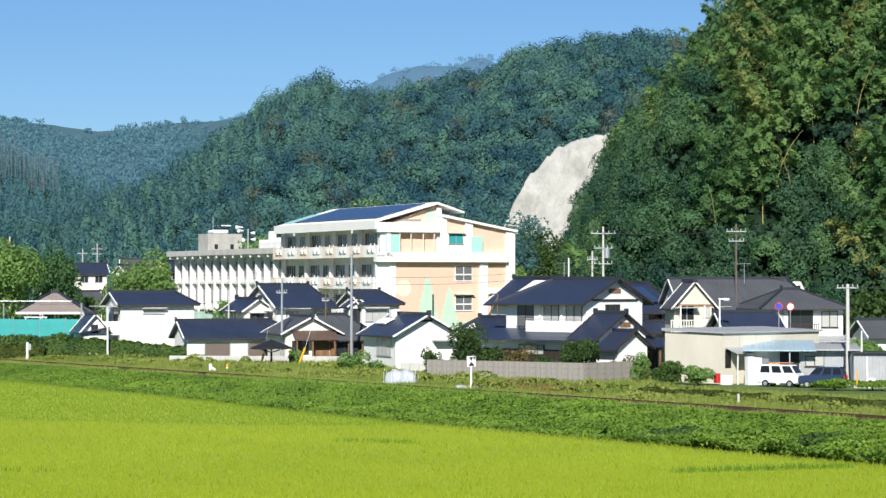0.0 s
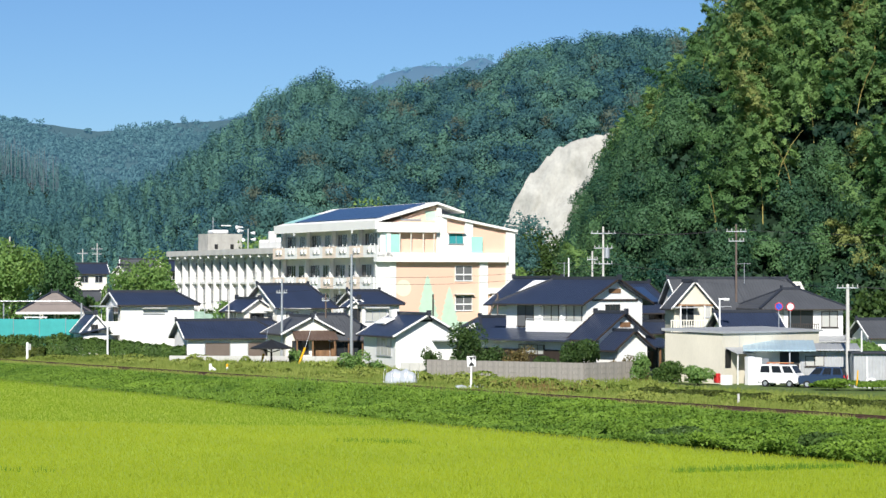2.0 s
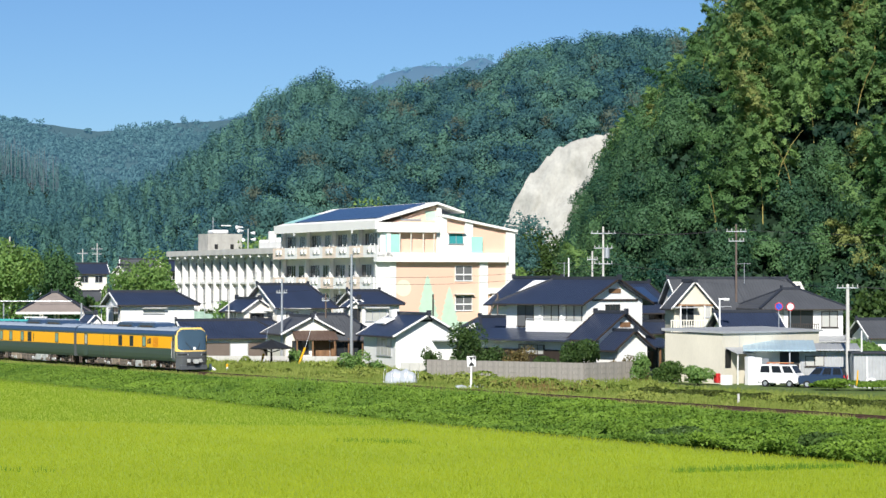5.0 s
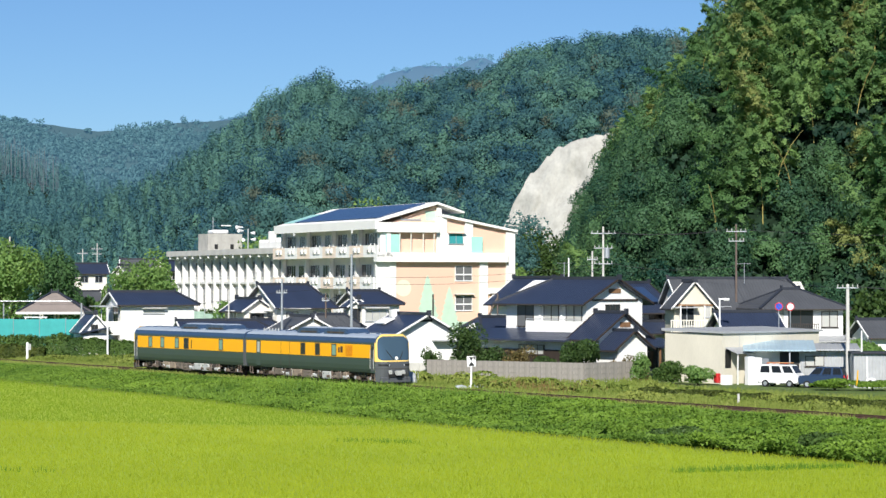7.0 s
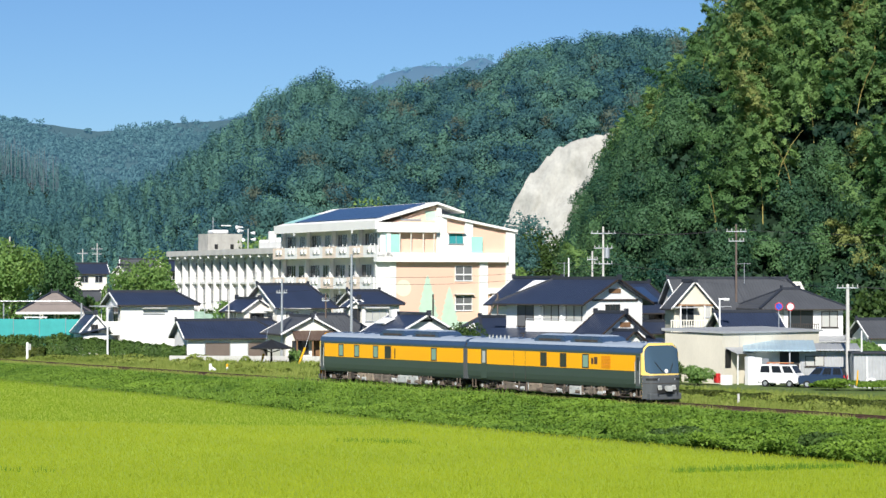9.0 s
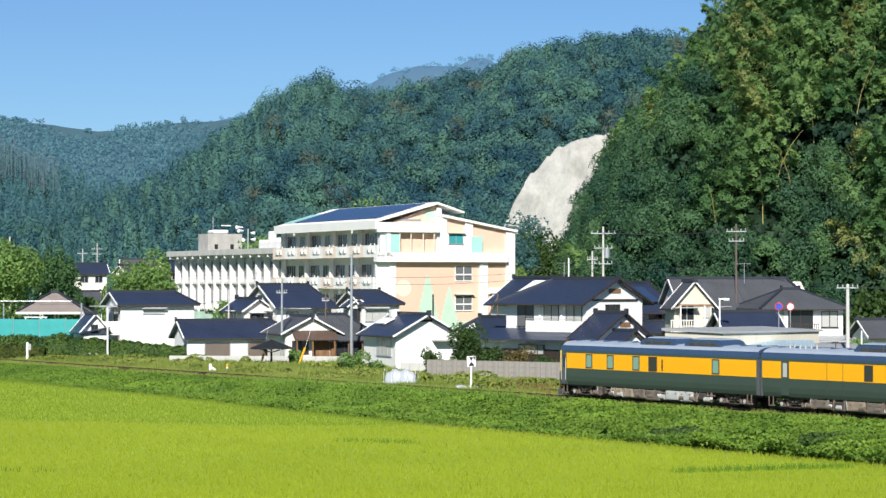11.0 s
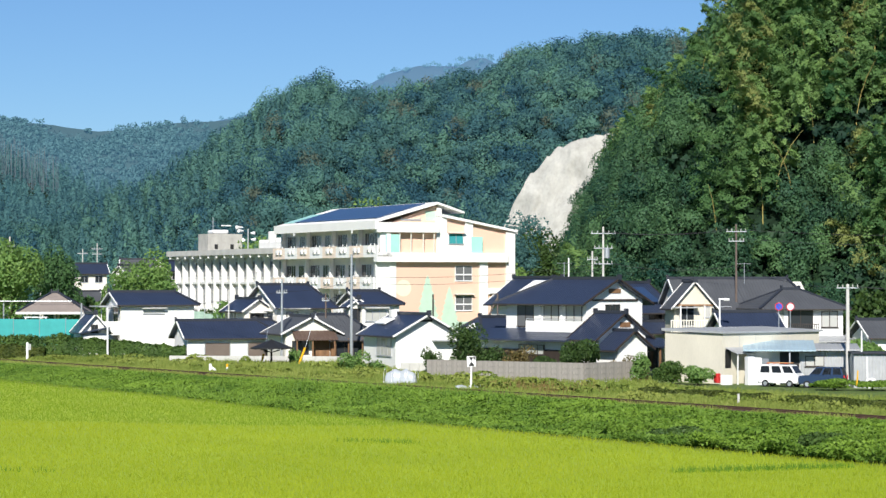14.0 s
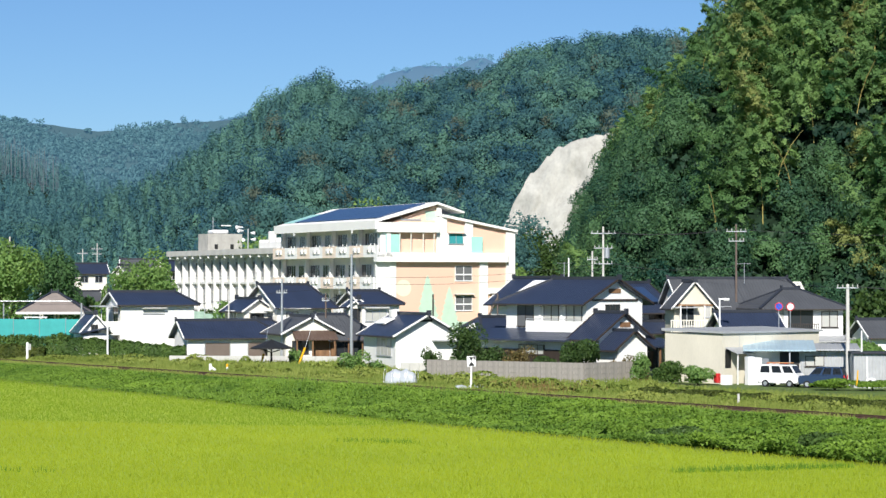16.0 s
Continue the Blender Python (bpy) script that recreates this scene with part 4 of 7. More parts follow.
def railcar(front):
    """One car; x runs forward from its rear end to CAR."""
    car = thing("railcar", RAILWAY, ("leading" if front else "trailing") + " yellow and dark green diesel railcar with a slate roof", "train car", "cars of the train")
    x0, x1 = (0.12, CAR - 0.55) if front else (0.55, CAR - 0.12)

    def band(name, z0, z1, y, material, label=""):
        part(name, boxes((x0, x1, -y, y, z0, z1)), material, car, label)
    bm = bmesh.new()
    prism(bm, [(-1.33, 0.86), (-1.41, 1.08), (-1.44, 1.40), (-1.44, 1.90), (1.44, 1.90), (1.44, 1.40), (1.41, 1.08), (1.33, 0.86)], "x", x0, x1)
    part("lower_body", bm, GREEN, car, "dark green lower side panels")
    band("upper_body", 1.904, 2.94, 1.44, YELLOW, "bright yellow upper side panels")
    bm = bmesh.new()
    prism(bm, [(-1.445, 2.944), (-1.44, 3.12), (-1.36, 3.34), (-1.18, 3.50), (-0.8, 3.62), (0, 3.68), (0.8, 3.62), (1.18, 3.50), (1.36, 3.34), (1.44, 3.12), (1.445, 2.944)], "x", x0, x1)
    part("roof", bm, SLATE, car, "slate blue rounded roof")
    bm = bmesh.new()
    prism(bm, [(-1.345, 3.375), (-1.19, 3.515), (-0.8, 3.638), (0, 3.70), (0.8, 3.638), (1.19, 3.515), (1.345, 3.375), (0, 3.3)], "x", x0 + 0.1, x1 - 0.1)
    part("roof_walkway", bm, ROOFGREY, car, "pale grey centre of the roof")
    part("body_moulding", boxes((x0, x1, -1.452, 1.452, 1.885, 1.915)), GREEN, car)
    part("cant_band", boxes((x0, x1, -1.449, 1.449, 2.90, 3.02)), GREEN, car, "dark band above the yellow panels")
    for x in ((CAR - 10.7, CAR - 6.75) if front else (CAR - 9.9, CAR - 5.6)):
        bm = bmesh.new()
        prism(bm, [(x - 1.72, 3.45), (x - 1.70, 3.78), (x - 1.40, 3.98), (x + 1.30, 3.98), (x + 1.70, 3.74), (x + 1.74, 3.45)], "y", -1.02, 1.02)
        bmesh.ops.bevel(bm, geom=[e for e in bm.edges if min(v.co.z for v in e.verts) > 3.6], offset=0.10, segments=2, affect="EDGES")
        u = part("roof_unit", bm, SLATE, car, "blue roof cooling unit")
        bm = bmesh.new()
        prism(bm, [(-0.84, 3.96), (-0.62, 4.04), (0, 4.08), (0.62, 4.04), (0.84, 3.96)], "x", x - 1.3, x + 1.2)
        part("unit_cover", bm, ROOFGREY, u, "pale grey curved cover")
        part("grille", soft_box(x - 1.2, x + 1.2, -1.032, -1.015, 3.62, 3.76, 0.006, 1), UNDER, u)
        for k in (-0.62, 0.62):
            part("cover_strap", boxes((x + k - 0.03, x + k + 0.03, -1.034, -1.02, 3.55, 3.92)), NOSE, u)
    for i in range(13):
        x = x0 + 0.8 + i * (x1 - x0 - 1.6) / 12
        part("roof_seam", boxes((x - 0.02, x + 0.02, -0.8, 0.8, 3.66, 3.715)), SLATE, car)
    if front:
        for x in (1.9, 2.3, 2.75, 3.2, 3.7, 4.15):
            part("roof_vent", rods(((x, -0.75, 3.6), (x, -0.75, 3.86), 0.06, 0.045)), PALEBOX, car, "small pale roof vent")
        ae = part("roof_aerial", rods(((5.2, -0.3, 3.65), (5.2, -0.3, 4.0), 0.03, 0.03)), UNDER, car, "dark radio aerial")
        part("aerial_blade", boxes((4.98, 5.42, -0.32, -0.28, 3.98, 4.06)), UNDER, ae)
        for i in range(5):
            part("roof_vent", rods(((CAR - 2.6 + i * 0.34, -0.55, 3.55), (CAR - 2.6 + i * 0.34, -0.55, 3.74), 0.04, 0.04)), PALEBOX, car, "small pale roof vent")
    # underframe boxes, tanks and pipes between the bogies
    part("underframe", boxes((x0, x1, -1.1, 1.1, 0.72, 0.87)), UNDER, car)
    # each box: centre, length, foot and top heights, paint
    spec = ((5.0, 1.3, 0.30, 0.78, DUSTBOX), (6.5, 1.1, 0.22, 0.74, UNDER), (7.9, 1.4, 0.26, 0.80, TANBOX), (9.45, 1.3, 0.20, 0.78, DUSTBOX), (11.0, 1.0, 0.34, 0.7, UNDER),
            (12.3, 1.25, 0.22, 0.78, PALEBOX), (13.9, 0.9, 0.30, 0.76, DUSTBOX), (14.9, 0.5, 0.4, 0.8, TANBOX)) if front else \
        ((4.7, 0.8, 0.36, 0.78, UNDER), (6.2, 1.1, 0.26, 0.80, TANBOX), (7.35, 1.0, 0.26, 0.80, TANBOX), (8.5, 1.1, 0.24, 0.80, DUSTBOX), (9.85, 1.35, 0.16, 0.78, DUSTBOX),
         (11.7, 1.3, 0.26, 0.82, PALEBOX), (13.05, 1.2, 0.22, 0.82, PALEBOX), (14.5, 0.6, 0.4, 0.8, UNDER))
    for x, ln, lo, hi, m in spec:
        eb = part("equipment_box", soft_box(x - ln / 2, x + ln / 2, -1.33, 1.3, lo, hi, 0.04, 1), m, car, "pale equipment box" if m is PALEBOX else "grimy equipment box")
        if m is not UNDER:
            part("box_lid", soft_box(x - ln / 2 + 0.08, x + ln / 2 - 0.08, -1.352, -1.32, lo + 0.07, hi - 0.09, 0.01, 1), m, eb)
            for k in (-0.3, 0.3):
                part("latch", boxes((x + k * ln - 0.03, x + k * ln + 0.03, -1.364, -1.34, hi - 0.2, hi - 0.13)), BLACK, eb)
    for x, ln in ((5.75, 0.25), (10.35, 0.3), (15.3, 0.2)):
        part("filler_tag", boxes((x, x + ln, -1.36, -1.31, 0.44, 0.58)), WHITEPAINT, car, "small white cover plate")
    for i in range(16):
        x = 4.2 + i * 0.72
        part("cable_drop", rods(((x, -1.27, 0.86), (x + 0.25 * math.sin(i * 1.7), -1.3, 0.40 + 0.12 * math.sin(i * 2.9)), 0.025, 0.025, 6)), BLACK if i % 2 else PALEBOX, car)
    part("air_pipe", rods(((4.0, -1.2, 0.66), (15.6, -1.2, 0.66), 0.05)), BOGIE, car)
    for i in range(9):
        x = 3.9 + i * 1.37 + 0.3 * math.sin(i * 2.3)
        part("air_tank", rods(((x, -1.25, 0.42), (x + 0.45, -1.25, 0.42), 0.15, 0.15, 12)), (BOGIE, DUSTBOX, PALEBOX)[i % 3], car, "small air tank under the floor")
        part("hanger", boxes((x + 0.6, x + 0.68, -1.34, -1.22, 0.25, 0.84)), BOGIE, car)
    for x in (0.9, 4.55, CAR - 4.6, CAR - 1.0):
        part("side_step", boxes((x - 0.2, x + 0.2, -1.36, -1.2, 0.30, 0.36), (x - 0.2, x - 0.16, -1.36, -1.3, 0.36, 0.86), (x + 0.16, x + 0.2, -1.36, -1.3, 0.36, 0.86)), BOGIE, car)
    bogie(car, 2.6)
    bogie(car, CAR - 2.75)
    # windows, doors and seams; places in metres behind the cab corner
    c = CAR - 0.55
    if front:
        side_window(car, c - 5.72, 0.56, 2.03, 2.80, GREENGLASS)
        for p in (8.1, 10.25):
            side_window(car, c - p, 0.56, 2.03, 2.80, GLASS, "door_window")
        for p in (12.3, 13.6):
            part("seam", boxes((c - p - 0.015, c - p + 0.015, -1.448, -1.43, 1.0, 2.93)), UNDER, car)
        d = part("door", boxes((c - 17.4, c - 16.75, -1.458, -1.44, 0.95, 2.9)), GREEN, car, "narrow service door")
        part("pane", boxes((c - 17.25, c - 16.9, -1.463, -1.455, 2.0, 2.8)), PALEGLASS, d)
        part("louvre", boxes(*[(c - 4.05, c - 3.1, -1.465, -1.44, 2.02 + i * 0.09, 2.07 + i * 0.09) for i in range(9)]), mat("orange_louvre", (0.72, 0.27, 0.01), 0.5), car, "orange slatted louvre")
        # the operator's mark, as plain shapes
        part("emblem", boxes((c - 5.12, c - 4.90, -1.450, -1.44, 2.24, 2.62), (c - 4.82, c - 4.48, -1.450, -1.44, 2.24, 2.70)), RUST, car, "two dark emblem blocks")
    else:
        for p, g in ((23.1, PALEGLASS), (30.7, PALEGLASS), (33.3, PALEGLASS), (35.5, PALEGLASS)):
            side_window(car, CAR - p + 19.2, 0.56, 2.03, 2.80, GREENGLASS)
        side_window(car, CAR - 29.05 + 19.2, 0.70, 2.02, 2.80, GLASS, "door_window")
        part("seam", boxes((CAR - 28.2 + 19.2, CAR - 28.08 + 19.2, -1.448, -1.43, 2.0, 2.7)), BLACK, car)
    # the gangway end
    g = 0.0 if front else CAR
    part("end_frame", boxes((g - 0.12, g + 0.12, -1.30, 1.30, 0.9, 3.3)), UNDER, car, "dark rubber gangway frame")
    part("end_post", boxes((x0 - 0.01 if front else x1 - 0.13, x0 + 0.13 if front else x1 + 0.01, -1.455, 1.455, 0.86, 2.95)), NOSE, car)
    cab(car, c if front else 0.55, 1 if front else -1)
    return car


def cab(car, x, s):
    """The glazed cab end, leaning back, from the corner at x outwards (s: +1 forward)."""
    def q(d):
        return x + s * d
    # dark corner panel with the crew door on each side
    def span(d0, d1):
        return min(q(d0), q(d1)), max(q(d0), q(d1))
    part("corner_post", boxes((*span(-0.60, 0), -1.448, 1.448, 0.86, 2.97)), GREEN, car, "dark cab corner panel")
    for sy in (-1, 1):
        def side(d0, d1, p0, p1, z0, z1):
            return (*span(d0, d1), min(sy * p0, sy * p1), max(sy * p0, sy * p1), z0, z1)
        dr = part("cab_door", boxes(side(-0.54, -0.14, 1.44, 1.456, 1.0, 2.86)), NOSE, car, "grey crew door")
        part("door_window", boxes(side(-0.46, -0.24, 1.45, 1.462, 1.95, 2.78)), GLASS, dr)
        for d in (-0.58, -0.12):
            part("handrail", rods(((q(d), sy * 1.50, 1.15), (q(d), sy * 1.50, 2.55), 0.022, 0.022, 6)), PALEBOX, dr, "pale grab rail")
        part("corner_stripe", boxes(side(-0.07, 0.03, 1.44, 1.462, 1.70, 3.05)), NOSEYELLOW, car, "yellow stripe on the cab corner")
    # rounded face: outlines at rising heights, from one side to the other
    rows = ((0.22, 0.50), (0.75, 0.60), (1.15, 0.66), (1.55, 0.66), (1.72, 0.64), (2.3, 0.50), (2.9, 0.31), (3.35, 0.14), (3.62, 0.03))

    def face(z, d, grow=0.0):
        w = 1.44 if z < 3.0 else 1.44 - (z - 3.0) ** 2 * 1.15
        pts = []
        for i in range(17):
            a = math.sin(math.pi / 2 * (i / 8 - 1))
            dd = d * (1 - abs(a) ** 6) + 0.02
            pts.append((q(dd + grow), a * (w + grow * 0.4), z))
        return pts

    def sheet(zs, a0, a1, grow):
        bm = bmesh.new()
        prev = None
        for z in zs:
            d = np.interp(z, [r[0] for r in rows], [r[1] for r in rows])
            row = [bm.verts.new(p) for p in face(z, float(d), grow)[a0:a1]]
            if prev:
                for i in range(len(row) - 1):
                    bm.faces.new((prev[i], prev[i + 1], row[i + 1], row[i]))
            prev = row
        back = [bm.verts.new((v.co.x - s * 0.03, v.co.y, v.co.z)) for v in prev]
        for i in range(len(prev) - 1):
            bm.faces.new((prev[i], prev[i + 1], back[i + 1], back[i]))
        return bm
    nose = part("cab_front", sheet([r[0] for r in rows] + [3.66], 0, 17, 0), NOSEYELLOW if s > 0 else YELLOW, car, "yellow rounded cab front")
    part("lower_front", sheet((0.22, 0.5, 0.8, 1.1, 1.35, 1.56, 1.68), 0, 17, 0.012), NOSE, nose, "grey bumper panel")
    # windscreen with rounded corners: each row of the glass narrows towards its top and foot
    gl, prev = bmesh.new(), None
    for i in range(19):
        k = i / 18
        z = 1.78 + 1.73 * k
        d = float(np.interp(z, [r[0] for r in rows], [r[1] for r in rows]))
        edge = min(k, 1 - k) / 0.16
        half = (0.945 - 0.02 * k) * (1 if edge >= 1 else 0.84 + 0.16 * math.sqrt(max(1 - (1 - edge) ** 2, 0)))
        row = []
        for j in range(25):
            a = math.sin(math.pi / 2 * (j / 12 - 1)) * half
            w = 1.44 if z < 3.0 else 1.44 - (z - 3.0) ** 2 * 1.15
            row.append(gl.verts.new((q(d * (1 - abs(a) ** 6) + 0.034), a * w, z)))
        for j in range(24 if prev else 0):
            gl.faces.new((prev[j], prev[j + 1], row[j + 1], row[j])).smooth = True
        prev = row
    part("windscreen", gl, SCREENGLASS, nose, "large dark windscreen")
    part("lamp_slot", sheet((1.36, 1.43, 1.50), 2, 7, 0.022), BLACK, nose, "dark lamp slot")
    part("lamp_slot", sheet((1.36, 1.43, 1.50), 10, 15, 0.022), BLACK, nose, "dark lamp slot")
    for y in (-0.95, -0.62, 0.62, 0.95):
        part("headlight", rods(((q(0.55), y, 1.43), (q(0.715 - abs(y) ** 4 * 0.12), y, 1.43), 0.075, 0.075, 12)), ALU, nose, "round headlamp")
    part("bumper_line", sheet((1.16, 1.19), 0, 17, 0.024), UNDER, nose)
    part("top_lamp", rods(((q(0.55), 0.0, 1.93), (q(0.665), 0.0, 1.93), 0.13, 0.13, 18)), WHITEPAINT, nose, "white marker disc")
    for y in (-0.55, 0.55):
        part("jumper_socket", soft_box(*span(0.5, 0.74), y - 0.14, y + 0.14, 0.86, 1.06, 0.03, 1), PALEBOX, nose, "pale jumper socket")
        part("brake_hose", rods(((q(0.72), y * 1.4, 0.95), (q(0.82), y * 1.4, 0.55), 0.035, 0.03, 8)), BLACK, nose)
    part("coupler_recess", boxes((*span(0.5, 0.70), -0.62, 0.62, 0.56, 0.84)), BLACK, nose, "dark coupler recess")
    for a, b in (((q(0.70), -0.25, 1.82), (q(0.50), -0.80, 2.50)), ((q(0.70), 0.25, 1.82), (q(0.53), 0.6, 2.40))):
        wb = bmesh.new()
        plank(wb, a, b, 0.03, 0.03)
        part("wiper", wb, BLACK, nose)
    cp = boxes((min(q(0.5), q(1.05)), max(q(0.5), q(0.9)), -0.15, 0.15, 0.74, 1.0), (min(q(0.85), q(1.02)), max(q(0.85), q(1.02)), -0.2, 0.2, 0.7, 1.04),
               (min(q(0.6), q(0.85)), max(q(0.6), q(0.74)), -0.7, -0.42, 0.78, 0.94), (min(q(0.6), q(0.74)), max(q(0.6), q(0.74)), 0.42, 0.7, 0.78, 0.94))
    part("coupler", cp, PALEBOX, nose, "grey automatic coupler")
    part("snow_plough", soft_box(min(q(0.1), q(0.62)), max(q(0.1), q(0.62)), -1.25, 1.25, 0.16, 0.56, 0.06, 2), NOSE, nose, "dark snow guard")


LEAD, TRAIL = railcar(True), railcar(False)

# distance of the cab corner along the railway, second by second
RUN = ((0, -138.3), (1.5, -115.3), (2.7, -96.97), (3.0, -92.5), (3.5, -84.9), (4.0, -77.1), (5.25, -57.9), (6.5, -38.6), (7.0, -30.9), (7.5, -23.05), (8.0, -15.25), (8.5, -7.57),
       (9.0, 0.0), (10.25, 19.3), (11.5, 37.3), (12.0, 44.0), (12.5, 50.9), (13.0, 57.4), (13.5, 63.9), (14.5, 76.9), (16.0, 96.4))


def motions():
    turn = Euler((0, 0, radians(HEADING))).to_matrix().to_4x4()

    def spot(s):
        return Matrix.Translation(START + ALONG * s) @ turn
    walk(LEAD, [(t, spot(3.01 + s - (CAR - 0.55))) for t, s in RUN])
    walk(TRAIL, [(t, spot(3.01 + s - (CAR - 0.55) - CAR)) for t, s in RUN])
    ts, ss = [r[0] for r in RUN], [r[1] for r in RUN]
    steps = [0.0] + [i / 30 for i in range(75, 400)] + [16.0]
    base = float(np.interp(2.5, ts, ss))
    for w, wx in WHEELS:
        rows = []
        for t in steps:
            s = min(max(float(np.interp(t, ts, ss)), base), float(np.interp(399 / 30, ts, ss)))
            rows.append((t, pose(wx, 0, 0.43) @ Matrix.Rotation((s - base) / 0.43, 4, "Y")))
        walk(w, rows)

# ---- windows and house parts ----


def window(owner, face, a, z, w, h, glass=GLASS, frame_m=ALU, off=0.0, panes=2, hood=False, bar=False, name="window"):
    """A sliding window on the front (y = off), left (x = off) or right (x = off, facing out) wall: frame, panes, sill."""
    def bx(a0, a1, d0, d1, z0, z1):
        if face == "f":
            return (a0, a1, off - d1, off - d0, z0, z1)
        if face == "l":
            return (off - d1, off - d0, a0, a1, z0, z1)
        return (off + d0, off + d1, a0, a1, z0, z1)
    f, bars = 0.06, []
    fr = boxes(bx(a, a + w, -0.05, 0.06, z, z + f), bx(a, a + w, -0.05, 0.06, z + h - f, z + h), bx(a, a + f, -0.05, 0.06, z + f, z + h - f), bx(a + w - f, a + w, -0.05, 0.06, z + f, z + h - f))
    for i in range(1, panes):
        c = a + w * i / panes
        bars.append(("mullion", bx(c - 0.035, c + 0.035, -0.05, 0.055, z + f, z + h - f)))
    if bar:
        bars.append(("transom", bx(a + f, a + w - f, -0.05, 0.05, z + h * 0.38, z + h * 0.38 + 0.16)))
    ob = part(name, fr, frame_m, owner)
    for nm, b in bars:
        part(nm, boxes(b), frame_m, ob)
    for i in range(panes):
        part("pane", boxes(bx(a + w * i / panes + 0.02, a + w * (i + 1) / panes - 0.02, 0.0, 0.02 + 0.008 * i, z + 0.03, z + h - 0.03)), glass, ob)
    part("sill", boxes(bx(a - 0.06, a + w + 0.06, -0.03, 0.10, z - 0.06, z - 0.004)), frame_m, ob)
    if hood:
        part("hood", boxes(bx(a - 0.15, a + w + 0.15, -0.02, 0.55, z + h + 0.12, z + h + 0.2)), OFFWHITE, ob)
    return ob


def roof_on(owner, w, d, eave, rise, over, ridge_axis, tile_m, hip0=0.0, hip1=0.0, verge=0.45, x0=0.0, y0=0.0, boards=WHITE, wall_m=None, base=None, thick=0.16):
    """A pitched roof over the rectangle from (x0, y0), w by d, ridge along one axis; hips where hip0 or hip1 > 0, gables with white verge boards otherwise."""
    L, B = (w, d) if ridge_axis == "x" else (d, w)
    slope = rise / (B / 2)

    def put(a, b, z):
        return (x0 + a, y0 + b, z) if ridge_axis == "x" else (x0 + b, y0 + a, z)
    ez = eave - over * slope
    r0, r1 = (hip0 if hip0 else -verge), (L - hip1 if hip1 else L + verge)
    e0, e1 = (-over if hip0 else -verge), (L + over if hip1 else L + verge)
    rz = eave + rise
    bm = bmesh.new()
    top = [bm.verts.new(put(*p)) for p in ((e0, -over, ez), (e1, -over, ez), (e1, B + over, ez), (e0, B + over, ez), (r0, B / 2, rz), (r1, B / 2, rz))]
    bot = [bm.verts.new((v.co.x, v.co.y, v.co.z - thick)) for v in top]
    for s in (top, bot):
        bm.faces.new((s[0], s[1], s[5], s[4]))
        bm.faces.new((s[2], s[3], s[4], s[5]))
        if hip0:
            bm.faces.new((s[3], s[0], s[4]))
        if hip1:
            bm.faces.new((s[1], s[2], s[5]))
    rim = [0, 1] + ([] if hip1 else [5]) + [2, 3] + ([] if hip0 else [4])
    for i, j in zip(rim, rim[1:] + rim[:1]):
        bm.faces.new((top[i], top[j], bot[j], bot[i]))
    roof = part("roof", bm, tile_m, owner, "")
    cap = bmesh.new()
    plank(cap, put(r0 - 0.05, B / 2, rz + 0.05), put(r1 + 0.05, B / 2, rz + 0.05), 0.34, 0.26)
    part("ridge_cap", cap, RIDGE, roof)
    for r, hp in ((r0 - 0.06, hip0), (r1 + 0.06, hip1)):
        end = bmesh.new()
        plank(end, put(r - 0.07, B / 2, rz + 0.12), put(r + 0.07, B / 2, rz + 0.12), 0.42, 0.46)
        part("ridge_end", end, RIDGE, roof, "ornamental ridge-end tile")
    for hp, e, r in ((hip0, e0, r0), (hip1, e1, r1)):
        if hp:
            for b in (-over, B + over):
                c = bmesh.new()
                plank(c, put(e, b, ez + 0.03), put(r, B / 2, rz + 0.04), 0.24, 0.16)
                part("hip_cap", c, RIDGE, roof)
        else:
            for b in (-over, B + over):
                c = bmesh.new()
                ee = e + (-0.03 if e < L / 2 else 0.03)
                plank(c, put(ee, b, ez - 0.03), put(ee, B / 2, rz - 0.03), 0.10, 0.14)
                part("verge_board", c, boards, roof, "pale verge board")
    for b in (-over - 0.05, B + over + 0.05):
        g = bmesh.new()
        plank(g, put(e0, b, ez - 0.10), put(e1, b, ez - 0.10), 0.10, 0.10)
        part("gutter", g, DARKFRAME, roof)
    return roof


def shell(owner, w, d, eave, rise, ridge_axis, material, x0=0.0, y0=0.0, base=-0.85, gables=(True, True)):
    """The walls under a pitched roof as one solid, with gable tops."""
    L, B = (w, d) if ridge_axis == "x" else (d, w)
    bm = bmesh.new()
    z = eave - 0.1
    if gables[0] or gables[1]:
        out = [(0, base), (B, base), (B, z), (B / 2, z + rise), (0, z)]
    else:
        out = [(0, base), (B, base), (B, z), (0, z)]
    if ridge_axis == "x":
        prism(bm, [(y0 + a, b) for a, b in out], "x", x0, x0 + L)
    else:
        prism(bm, [(x0 + a, b) for a, b in out], "y", y0, y0 + L)
    if gables[0] != gables[1]:
        for v in bm.verts:
            t = v.co.x - x0 if ridge_axis == "x" else v.co.y - y0
            if v.co.z > z + 0.01 and ((t < 0.01 and not gables[0]) or (t > L - 0.01 and not gables[1])):
                if ridge_axis == "x":
                    v.co.x += rise * (1 if t < 0.01 else -1) * 0.9
                else:
                    v.co.y += rise * (1 if t < 0.01 else -1) * 0.9
    return part("wall", bm, material, owner)


def house(x, y, turn, label, z=0.0, group="village houses"):
    return thing("house", pose(x, y, z, 0, 0, turn), label, "house", group)


# ---- the school ----


